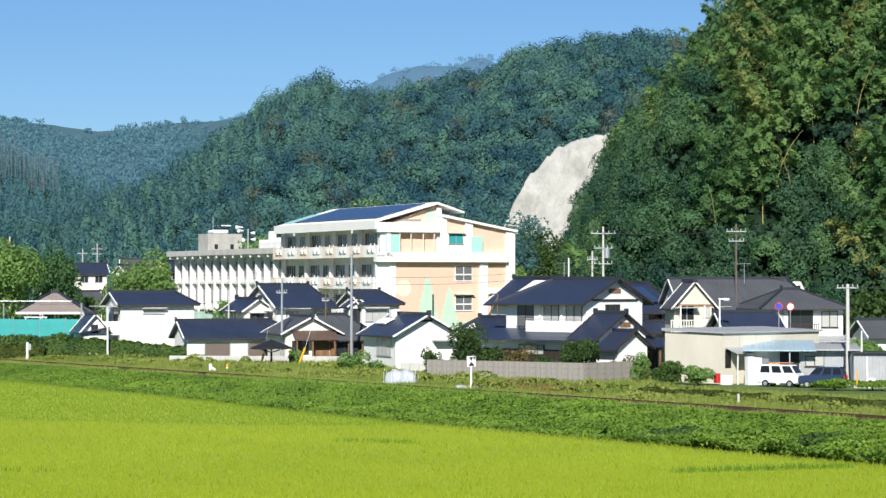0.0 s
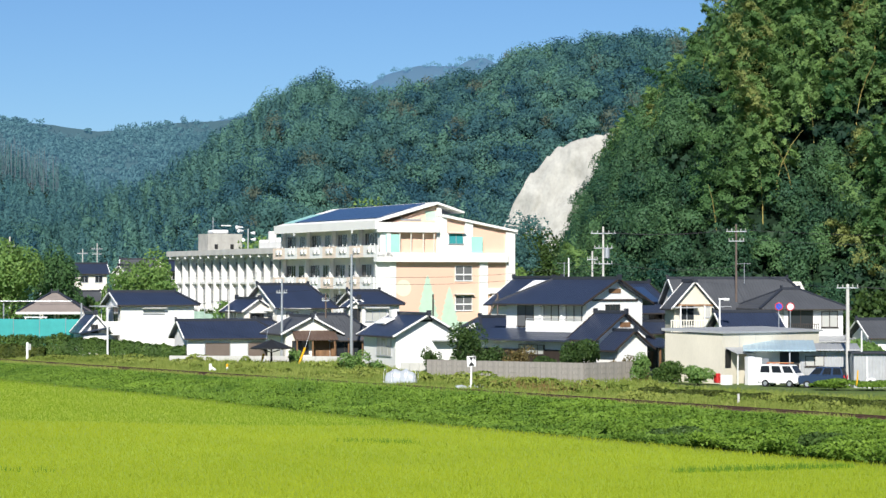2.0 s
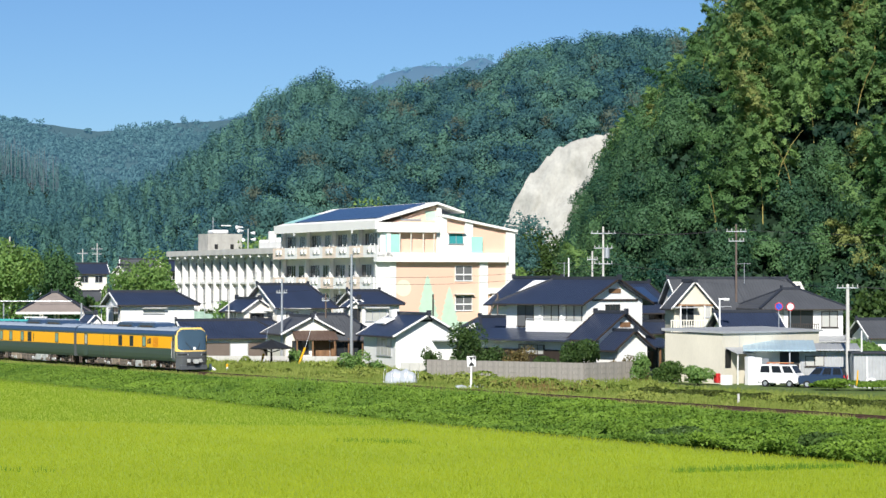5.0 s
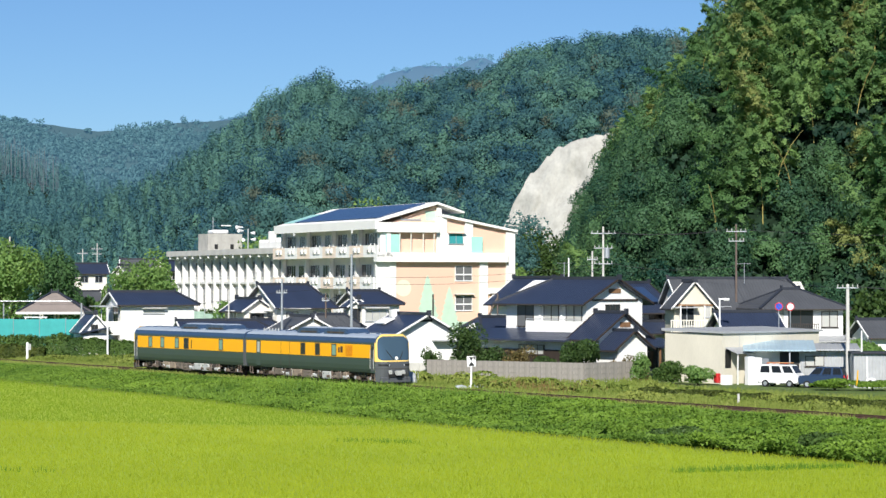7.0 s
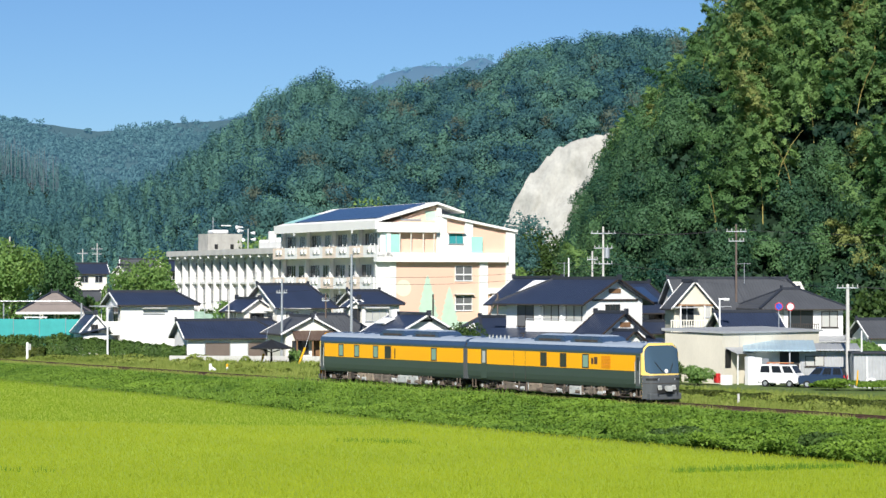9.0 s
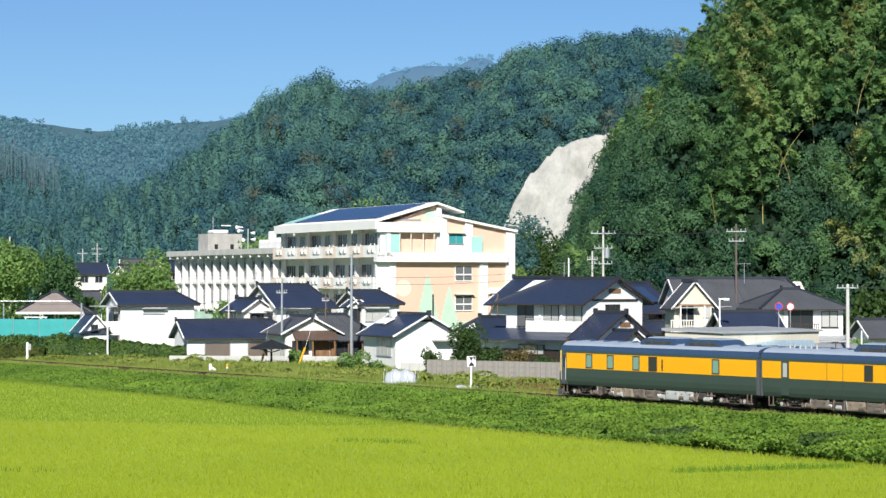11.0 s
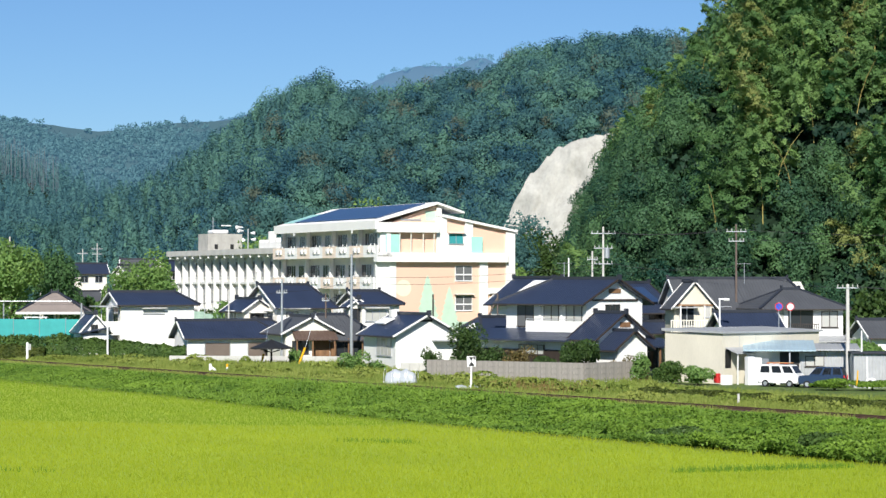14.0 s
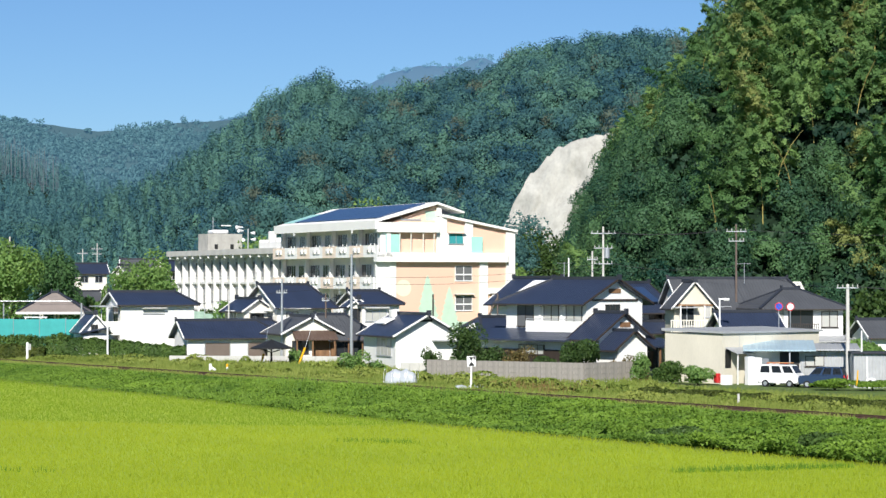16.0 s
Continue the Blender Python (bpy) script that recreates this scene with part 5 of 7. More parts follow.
def school():
    s = thing("school_building", pose(-6.27, 287, 0, 0, 0, 25), "four-storey white and peach school with solar panels on its gabled roof", "school")
    W, L = 16.3, 33.5
    bm = bmesh.new()
    prism(bm, [(0, -0.1), (W, -0.1), (W, 13.45), (6.6, 15.3), (6.6, 16.2), (5.9, 16.6), (0, 14.4)], "y", 0, L)
    part("wall", bm, PEACH, s, "peach rendered gable wall")
    part("side_wall", boxes((-0.06, 0.02, 0.3, L, 0, 14.0)), OFFWHITE, s, "white side wall behind the balconies")
    # white frame on the gable, a little proud of the peach wall
    for nm, b in (("corner_pier", (-0.1, 0.75, -0.16, 0.4, 0, 10.9)), ("stair_pier", (11.7, 12.75, -0.3, 0.2, 0, 9.85)), ("edge_pier", (15.25, 16.4, -0.3, 0.3, 0, 13.55)),
                  ("tall_pier", (6.0, 7.3, -0.3, 0.2, 10.9, 15.35)), ("window_pier", (9.75, 10.75, -0.3, 0.2, 10.9, 14.7)), ("lower_band", (12.75, 15.25, -0.25, 0.2, 6.0, 6.75))):
        part(nm, boxes(b), WHITE, s)
    part("window_bay", boxes((7.3, 9.75, -0.24, 0.2, 10.9, 13.3)), WHITE, s)
    part("main_band", boxes((-2.0, 15.25, -0.8, 0.2, 9.85, 10.95)), WHITE, s, "white balcony band around the gable")
    part("upper_band", boxes((-2.0, 6.0, -1.0, 0.2, 13.35, 14.5)), WHITE, s, "white fascia band under the roof")
    part("recess_wall", boxes((0.05, 6.0, -0.03, 0.1, 10.95, 13.35)), PEACH, s)
    for x in (0.95, 2.4, 4.0, 5.4):
        part("rail_post", boxes((x - 0.05, x + 0.05, -0.78, -0.7, 10.9, 13.35)), CREAM, s)
    part("glass_rail", boxes((-0.9, 0.9, -0.78, -0.75, 10.95, 13.1)), TEALSHEET, s, "pale teal glass screen")
    part("glass_rail", boxes((10.4, 11.9, -0.6, -0.55, 10.95, 12.9)), TEALSHEET, s, "pale teal glass screen")
    window(s, "f", 7.55, 12.0, 1.9, 1.25, TEALGLASS, ALU, -0.26, 2, True)
    for z in (7.6, 4.05):
        window(s, "f", 8.5, z, 2.25, 1.8, DIMGLASS, WHITEPAINT, -0.02, 2, z < 5, True)
    vent = part("attic_vent", boxes((4.6, 6.0, -0.06, 0.1, 14.75, 15.9)), MURAL_GREEN, s)
    part("attic_grille", boxes((1.4, 4.0, -0.1, 0.1, 14.75, 14.95)), ALU, s)
    for x in (1.4, 3.9):
        part("attic_grille", boxes((x, x + 0.05, -0.1, 0.1, 14.95, 15.15)), ALU, s)
    # mural: a pale sun and two leafy trees
    m = bmesh.new()
    bmesh.ops.create_circle(m, cap_ends=True, segments=40, radius=0.98, matrix=pose(1.75, -0.012, 6.75, 90))
    part("mural_sun", m, MURAL_CREAM, s, "painted cream sun disc")
    for cx, top, foot, wd in ((4.9, 8.5, 2.6, 1.65), (7.75, 7.1, 2.6, 1.3)):
        m = bmesh.new()
        steps, pts = 7, []
        for i in range(steps + 1):
            k = i / steps
            pts += [(cx - wd * k ** 0.8, top + (foot - top) * k), (cx - wd * k ** 0.8 * 0.82, top + (foot - top) * min(k + 0.03, 1))]
        right = [(2 * cx - a, b) for a, b in reversed(pts)]
        m.faces.new([m.verts.new((a, -0.012, b)) for a, b in pts[:-1] + right[1:]])
        part("mural_tree", m, MURAL_GREEN, s, "painted pale green tree")
    part("mural_grass", boxes((0.8, 15.2, -0.014, 0.0, 0, 2.75)), MURAL_GREEN, s, "painted green grass")
    # A dark pole, set against the gable wall.
    part("thin_dark_pole", rods(((5.55, -0.12, 2.5), (5.55, -0.12, 6.0), 0.1)), DARKFRAME, s)
    # roof: two slopes, the lower one in a step
    def slab(nm, pts, y0, y1, material, label=""):
        b = bmesh.new()
        prism(b, pts, "y", y0, y1)
        return part(nm, b, material, s, label)
    slab("roof", [(-2.2, 14.45), (-2.2, 14.65), (5.9, 17.0), (9.4, 15.9), (9.4, 15.68), (5.9, 16.72)], -0.75, L - 1.2, WHITE, "white-edged upper roof")
    slab("lower_roof", [(6.6, 15.25), (6.6, 15.55), (16.6, 13.72), (16.6, 13.45)], -0.6, L + 0.6, WHITE, "white-edged lower roof")
    slab("roof_step", [(6.0, 15.2), (6.6, 15.2), (6.6, 16.3), (6.0, 16.3)], -0.3, L, WHITE)
    panel = bmesh.new()
    prism(panel, [(-1.0, 15.04), (-1.0, 15.12), (5.2, 16.92), (5.2, 16.8)], "y", 0, 2.02)
    me = mesh_from("solar_panel", panel, SOLAR)
    for i in range(13):
        part("solar_panel", me, SOLAR, s).matrix_basis = pose(0, 1.4 + i * 2.06, 0)
    tail = bmesh.new()
    prism(tail, [(-1.0, 15.04), (-1.0, 15.10), (3.0, 16.26), (3.0, 16.2)], "y", 28.4, 31.9)
    part("roof_sheet", tail, TEALSHEET, s, "pale metal roof beyond the panels")
    part("fascia", boxes((-2.25, -2.0, -0.8, L - 1.2, 13.7, 14.72)), WHITE, s, "white roof fascia")
    part("soffit", boxes((-2.0, 0, -0.8, L - 1.2, 13.95, 14.1)), OFFWHITE, s)
    # long side: three balcony floors in bays
    for z in (3.3, 6.95, 10.7):
        y0 = 0.4 if z < 10 else -0.8
        part("balcony_slab", boxes((-1.8, 0, y0, L, z - 0.25, z)), OFFWHITE, s)
        n = 8
        for i in range(n):
            a, b = y0 + (L - y0) * i / n, y0 + (L - y0) * (i + 1) / n
            solidp = i % 2 == 0 or z > 20
            part("parapet", boxes((-1.95, -1.8, a, b - 0.02, z - 0.3, z + (1.12 if i != 2 else 1.05))), WHITE if solidp else PALEPEACH, s)
            for k in range(2):
                c = a + 1.0 + k * 1.15
                ac = part("air_unit", soft_box(-2.13, -1.96, c, c + 0.72, z + 0.25, z + 0.85, 0.04, 1), WHITE, s, "white air-conditioner casing")
                part("fan_hole", rods(((-2.14, c + 0.46, z + 0.42), (-2.12, c + 0.46, z + 0.42), 0.12)), UNDER, ac)
                part("vent_stub", rods(((-1.88, c, z + 1.1), (-1.88, c, z + 1.32), 0.06, 0.05, 6)), WHITE, s)
        for i in range(n + 1):
            c = y0 + (L - 0.4 - y0) * i / n
            if i % 2 == 0 or i == n:
                part("column", boxes((-0.75, -0.25, c, c + 0.5, z, z + 3.4)), OFFWHITE, s)
        for i in range(n):
            a = max(y0 + (L - y0) * i / n, 0.5) + 0.7
            window(s, "l", a, z + 0.6, 3.0, 2.05, GLASS, ALU, -0.06, 4, False)
    part("ground_wall", boxes((-1.8, -1.7, 0.5, L, 0, 2.4)), OFFWHITE, s)
    for y in (6.0, 25.0):
        part("lamp_globe", boxes((-2.3, -2.26, y, y + 0.4, 13.3, 13.7)), WHITEPAINT, s)
    part("corner_wall", boxes((-1.8, 0.0, -0.05, 0.35, 0, 10.7)), WHITE, s, "white end wall of the balconies")
    part("end_column", boxes((-1.5, -0.3, -0.6, 0.2, 10.95, 13.4)), OFFWHITE, s)
    wing()


def wing():
    s = thing("school_wing", pose(-6.27, 287, 0, 0, 0, 25), "older flat-roofed white school wing with deep upright fins", "school")
    y0, y1, w = 33.55, 77.6, 11.0
    part("wall", boxes((0.3, w, y0 + 0.02, y1, -0.1, 11.3)), WINGWALL, s, "stained white wall, greyed for the shade between the fins")
    part("roof", boxes((-1.4, w + 0.6, y0 + 0.05, y1 + 0.9, 11.2, 11.95)), PALE_CONCRETE, s, "stained concrete roof edge")
    n = 13
    for i in range(n + 1):
        c = y0 + 0.3 + (y1 - y0 - 0.6) * i / n
        part("fin", boxes((-0.45, 0.3, c - 0.14, c + 0.14, 0, 11.2)), WHITE, s)
        part("roof_bracket", boxes((-1.3, -0.45, c - 0.2, c + 0.2, 10.8, 11.2)), WHITE, s)
        if i < n:
            for z in (0.9, 4.5, 8.1):
                a, b = c + 0.35, c + (y1 - y0 - 0.6) / n - 0.35
                window(s, "l", a, z, b - a, 2.2, DIMGLASS, ALU, 0.3, 2)
    for z in (3.5, 7.2):
        part("floor_band", boxes((-0.25, 0.3, y0, y1, z, z + 0.3)), OFFWHITE, s)
    ph = part("stair_house", boxes((1.0, 6.2, 67.0, 71.2, 11.95, 14.4)), CONCRETE, s, "grey concrete stair house on the roof")
    for x in (2.0, 4.4):
        part("vent_opening", boxes((x, x + 0.5, 66.97, 67.0, 12.2, 12.9)), BLACK, ph)
    tank = soft_box(2.0, 4.4, 67.5, 70.2, 14.4, 15.0, 0.3, 3)
    part("water_tank", tank, WHITEPAINT, s, "white water tank")
    fr = bmesh.new()
    for a, b in (((4.7, 67.6, 14.4), (4.7, 67.6, 15.6)), ((3.2, 67.6, 14.9), (3.2, 67.6, 15.6)), ((4.7, 67.6, 15.6), (3.2, 67.6, 15.6))):
        plank(fr, a, b, 0.14, 0.14)
    part("tank_ladder", fr, WHITEPAINT, s)
    mast = part("speaker_mast", rods(((4.5, 60.0, 11.9), (4.5, 60.0, 15.0), 0.09)), STEEL, s)
    for dx, z in ((-0.9, 13.4), (1.0, 13.5), (0.9, 14.4), (-1.6, 14.7), (-1.9, 15.2)):
        h = bmesh.new()
        rod(h, (4.5 + dx * 0.4, 60.0, z), (4.5 + dx, 59.6, z), 0.08, 0.26, 12)
        part("loudspeaker", h, WHITEPAINT, mast, "white horn loudspeaker")
    for y, h in ((41.0, 2.3), (42.5, 1.2), (38.5, 1.4), (44.5, 1.2)):
        part("chimney", soft_box(0.6, 1.5, y, y + 0.9, 11.95, 11.95 + h, 0.12, 1), OFFWHITE, s, "stub chimney on the roof")
    an = part("roof_aerial", rods(((3.0, 70.5, 11.9), (3.0, 70.5, 16.8), 0.05)), STEEL, s, "tall roof aerial")
    for z, hw in ((15.6, 1.0), (16.3, 0.7), (14.6, 0.6)):
        part("aerial_bar", rods(((3.0, 70.5 - hw, z), (3.0, 70.5 + hw, z), 0.035)), STEEL, an)
    part("parapet_block", boxes((0.5, 4, 34.2, 45.0, 11.95, 12.8)), OFFWHITE, s)
    part("annex", boxes((-4.6, -1.8, 62, 74, 0, 2.9)), OFFWHITE, s, "single-storey entrance block")


school()

# ---- village houses ----


def white_house():
    h = house(-32.5, 245, 20, "white two-storey house with a dark tiled roof and balcony")
    shell(h, 7.6, 7.0, 5.3, 1.1, "x", WHITE)
    roof_on(h, 7.6, 7.0, 5.35, 1.12, 0.5, "x", TILE_X, 0, 1.2)
    window(h, "f", 2.3, 4.25, 2.2, 0.42, PALEGLASS, ALU, 0, 2, True)
    part("signboard", boxes((2.6, 4.6, -0.03, 0.0, 2.9, 3.3)), OFFWHITE, h, "faded wall lettering strip")
    part("balcony", boxes((-1.9, 0, 0.5, 3.6, 2.1, 2.35), (-1.9, -1.8, 0.5, 3.6, 2.35, 3.5), (-1.8, 0, 0.5, 0.6, 2.35, 3.5)), OFFWHITE, h, "white side balcony")
    window(h, "l", 1.0, 3.0, 2.2, 1.9, GLASS, ALU, 0)
    rf = bmesh.new()
    plank(rf, (-1.0, -0.4, 5.0), (-1.0, 4.4, 5.0), 2.6, 0.12)
    part("balcony_roof", rf, SHEETGREY, h)
    for y in (0.55, 3.5):
        part("balcony_post", boxes((-1.88, -1.8, y, y + 0.08, 3.5, 5.0)), OFFWHITE, h)
    a = house(-36.1, 243, 18, "small white gabled annex with a dark roof")
    shell(a, 2.6, 5.0, 2.75, 1.5, "y", WHITE)
    roof_on(a, 2.6, 5.0, 2.8, 1.5, 0.35, "y", TILE_Y)
    b = bmesh.new()
    plank(b, (-0.4, -0.6, 2.35), (2.6, -0.6, 2.9), 1.5, 0.12)
    part("porch_roof", b, TILE_X, a)
    window(a, "f", 0.9, 2.4, 0.7, 0.8, GLASS, DARKFRAME)
    part("porch_wall", boxes((0, 2.5, -0.9, 0, 0, 2.1)), WHITE, a)


def garage():
    h = house(-24.4, 232, 20, "long white garage with a dark tiled roof and brown shutters")
    shell(h, 9.4, 5.2, 2.3, 1.38, "x", WHITE, gables=(True, False))
    roof_on(h, 9.4, 5.2, 2.35, 1.4, 0.45, "x", TILE_X, 0, 1.9)
    for x, w in ((1.75, 2.4), (6.0, 3.1)):
        f = part("shutter_frame", boxes((x - 0.1, x + w + 0.1, -0.06, 0.02, 1.62, 1.74), (x - 0.1, x, -0.06, 0.02, 0, 1.62), (x + w, x + w + 0.1, -0.06, 0.02, 0, 1.62)), ALU, h)
        part("shutter", boxes(*[(x, x + w, -0.02 - 0.012 * (i % 2), 0.0, 0.02 + i * 0.1, 0.12 + i * 0.1) for i in range(16)]), mat("brown_shutter", (0.16, 0.125, 0.105), 0.6, vary=0.1), f, "brown roller shutter")


def twin_gable_house():
    h = house(-16.6, 243, 28, "cream two-storey house with twin gables and dark tiles")
    shell(h, 6.0, 7.6, 5.15, 2.0, "x", CREAM)
    roof_on(h, 6.0, 7.6, 5.2, 2.0, 0.6, "x", TILE_X, 0, 0.9)
    part("front_wall", boxes((0.02, 5.9, -0.03, 0.0, 0, 5.0)), WHITE, h)
    window(h, "f", 1.0, 3.4, 1.3, 1.1, PALEGLASS, DARKFRAME, -0.03, 2, False)
    part("front_hood", boxes((-0.1, 3.4, -0.7, 0, 4.75, 4.85)), OFFWHITE, h)
    shell(h, 3.0, 5.0, 4.75, 0.95, "y", CREAM, -2.6, 2.2)
    roof_on(h, 3.0, 5.0, 4.8, 1.0, 0.45, "y", TILE_Y, 0, 0, 0.4, -2.6, 2.2)
    window(h, "f", -2.0, 2.9, 1.5, 1.35, GLASS, DARKFRAME, 2.2, 2, True)
    window(h, "l", 4.0, 2.9, 1.7, 1.5, PALEGLASS, ALU, -2.6, 2, True)
    window(h, "l", 0.8, 2.9, 1.4, 1.5, PALEGLASS, ALU, 0, 2, True)
    lo = roof_on(h, 3.5, 3.4, 2.9, 0.8, 0.3, "x", TILE_X, 0.9, 0.9, 0.3, -3.2, -1.4)
    part("lower_wall", boxes((-3.0, 0.2, -1.2, 2.0, 0, 2.8)), CREAM, h)


def right_white_house():
    h = house(-7.85, 235, 22, "white two-storey house with a cream gable end and dark roof")
    shell(h, 3.9, 5.6, 5.45, 1.05, "x", CREAM, gables=(True, False))
    part("front_wall", boxes((0.02, 3.85, -0.03, 0.0, 0, 5.15)), WHITE, h)
    roof_on(h, 3.9, 5.6, 5.5, 1.1, 0.4, "x", TILE_X, 0, 1.1)
    shell(h, 1.7, 1.6, 5.25, 0.55, "y", CREAM, -1.1, 0.5)
    roof_on(h, 1.7, 1.6, 5.3, 0.6, 0.35, "y", TILE_Y, 0, 0, 0.3, -1.1, 0.5)
    window(h, "f", -0.85, 3.6, 1.2, 1.3, GLASS, DARKFRAME, 0.5, 2)
    window(h, "f", 0.35, 3.65, 2.2, 1.15, PALEGLASS, ALU, -0.03, 3, True)
    window(h, "l", 1.6, 3.5, 1.5, 1.5, GLASS, DARKFRAME, 0, 2, False)


def gable_front_house():
    h = house(-4.1, 210.5, 22, "low white house with a broad gable and dark tiles")
    shell(h, 5.7, 8.0, 3.05, 1.55, "y", WHITE)
    roof_on(h, 5.7, 8.0, 3.05, 1.6, 0.5, "y", TILE_Y, 0, 0.0, 0.6)
    part("gable_vent", boxes((2.3, 3.4, -0.03, 0.0, 4.0, 4.2)), DARKFRAME, h)
    part("porch_hood", boxes((3.4, 6.0, -0.9, 0, 2.3, 2.42)), SHEETGREY, h)
    window(h, "l", 1.0, 1.0, 3.6, 1.7, PALEGLASS, ALU, 0, 4, False)
    sky_l = bmesh.new()
    plank(sky_l, (1.35, 5.0, 4.0), (1.35, 7.4, 4.0), 1.1, 0.1, (-0.5, 0, 1))
    part("skylight", sky_l, WHITEPAINT, h, "white roof panel")
    part("chimney", boxes((2.0, 2.5, 6.2, 6.9, 4.3, 5.0)), OFFWHITE, h)
    b = thing("block_wall", pose(-3.6, 207.5, -0.7, 0, 0, 12), "low grey concrete block wall", "wall", kind="structure")
    for i in range(10):
        part("block", soft_box(i * 0.8, i * 0.8 + 0.78, 0, 0.15, 0, 1.25 if i < 4 else 1.0, 0.01, 1), PALE_CONCRETE, b)


def brown_house():
    h = house(-14.6, 225.5, 18, "low old house with a tiled gable and brown entrance")
    shell(h, 4.9, 7.0, 2.9, 1.25, "y", CREAM)
    roof_on(h, 4.9, 7.0, 2.95, 1.3, 0.6, "y", GREYTILE_Y)
    pr = bmesh.new()
    prism(pr, [(-1.3, 2.05), (-1.3, 2.2), (0.0, 2.95), (0.0, 2.8)], "x", 0.6, 4.7)
    part("porch_roof", pr, BROWNTILE, h, "brown sheet porch roof")
    for x in (0.8, 2.3, 4.4):
        part("porch_post", boxes((x - 0.06, x + 0.06, -1.2, -1.08, 0, 2.1)), WOOD, h)
    part("entrance", boxes((2.6, 4.2, -0.08, 0, 0, 2.1)), WOOD, h, "brown sliding entrance door")
    part("dado", boxes((4.2, 4.9, -0.05, 0, 0, 0.9)), CONCRETE, h)
    window(h, "f", 0.6, 0.8, 1.6, 1.2, GLASS, DARKFRAME, 0, 2)
    g = house(-10.4, 226.5, 24, "small old house with dark tiles and a shaded veranda")
    shell(g, 4.4, 6.0, 2.4, 1.9, "x", WOOD, gables=(True, False))
    roof_on(g, 4.4, 6.0, 2.5, 1.9, 0.7, "x", GREYTILE_X, 0, 1.9)
    for x in (0.2, 1.5, 2.9, 4.2):
        part("post", boxes((x - 0.05, x + 0.05, -0.6, -0.5, 0, 2.2)), WOOD, g)
    window(g, "f", 0.4, 0.3, 3.6, 1.7, GLASS, DARKFRAME, 0, 4)


def big_house():
    h = house(12.1, 205, 40, "large white two-storey farmhouse with blue-black tiled roofs")
    w, d = 6.6, 10.2
    shell(h, w, d, 6.05, 1.66, "y", WHITE)
    roof_on(h, w, d, 6.05, 1.7, 0.85, "y", TILE_Y, 0, 2.6, 0.55, boards=DARKWOOD)
    part("gable_beam", boxes((0.6, w - 0.6, -0.12, 0, 5.85, 6.0)), DARKWOOD, h)
    part("gable_screen", boxes((2.6, 4.0, -0.05, 0, 6.5, 6.9)), WOOD, h, "brown timber gable lattice")
    window(h, "f", 2.2, 4.85, 1.7, 0.7, GLASS, DARKFRAME, 0, 3)
    window(h, "l", 6.6, 3.6, 2.1, 2.0, DIMGLASS, DARKFRAME, 0, 2)
    window(h, "l", 3.4, 3.9, 1.9, 1.7, PALEGLASS, DARKFRAME, 0, 2)
    window(h, "l", 0.5, 3.9, 2.0, 1.7, PALEGLASS, DARKFRAME, 0, 2)
    part("balcony", boxes((-1.1, 0, 0.1, 6.4, 3.2, 3.35), (-1.15, -1.05, 0.1, 6.4, 3.2, 4.15), (-1.05, 0, 0.1, 0.2, 3.35, 4.15)), WHITE, h, "white balcony with solid parapet")
    part("balcony_rail", boxes((-1.13, -1.07, 0.1, 6.4, 4.27, 4.33), (-1.12, -1.08, 0.1, 0.16, 4.15, 4.27), (-1.12, -1.08, 6.3, 6.36, 4.15, 4.27)), ALU, h)
    for y in (2.9, 5.6):
        part("pillar", boxes((-0.12, 0, y, y + 0.25, 3.35, 5.8)), WHITE, h)
    # ground floor apron, wider than the storey above, under its own lean-to roof
    part("ground_floor", boxes((-2.4, 0, -0.0, d + 1.6, -0.85, 2.75)), WHITE, h)
    part("dark_boarding", boxes((-2.46, -2.4, 0, d + 1.6, -0.8, 1.75)), DARKWOOD, h, "dark timber wall boarding")
    ap = bmesh.new()
    prism(ap, [(-3.3, 2.45), (-3.3, 2.6), (0, 3.45), (0, 3.3)], "y", -0.9, d + 2.2)
    part("apron_roof", ap, TILE_Y, h, "dark tiled lean-to roof")
    window(h, "l", 2.6, 1.3, 3.2, 0.85, PALEGLASS, DARKFRAME, -2.46, 4)
    # side wing on the far flank with a lower ridge
    wg = house(3.4, 213.2, 40, "low tiled wing beside the large farmhouse")
    shell(wg, 5.0, 5.0, 2.6, 1.3, "x", WHITE, gables=(False, True))
    roof_on(wg, 5.0, 5.0, 2.65, 1.7, 0.7, "x", TILE_X, 2.0, 0)
    # entrance block with stacked gables
    e = house(12.9, 200.9, 40, "tiled entrance block with stacked white gables")
    shell(e, 5.4, 2.8, 3.12, 1.7, "y", WHITE)
    roof_on(e, 5.4, 2.8, 3.15, 1.75, 0.7, "y", TILE_Y, 0, 0, 0.4, boards=DARKWOOD)
    part("gable_screen", boxes((2.4, 3.6, -0.05, 0, 3.7, 4.1)), WOOD, e, "brown timber gable lattice")
    shell(e, 3.4, 2.2, 2.28, 1.1, "y", WHITE, 0.0, -2.2)
    roof_on(e, 3.4, 2.2, 2.3, 1.15, 0.6, "y", TILE_Y, 0, 0, 0.35, 0.0, -2.2, boards=DARKWOOD)
    part("dark_boarding", boxes((0, 3.4, -2.26, -2.2, 0, 0.9)), DARKWOOD, e)
    pr = bmesh.new()
    prism(pr, [(-2.4, 2.0), (-2.4, 2.15), (0, 2.75), (0, 2.6)], "x", 3.6, 7.2)
    part("porch_roof", pr, TILE_X, e, "dark tiled porch roof")
    for x in (5.0, 7.0):
        part("porch_post", boxes((x - 0.07, x + 0.07, -2.2, -2.06, 0, 2.1)), WOOD, e)
    part("porch_wall", boxes((3.6, 6.8, -0.6, 0, 0, 2.2)), PALE_CONCRETE, e)
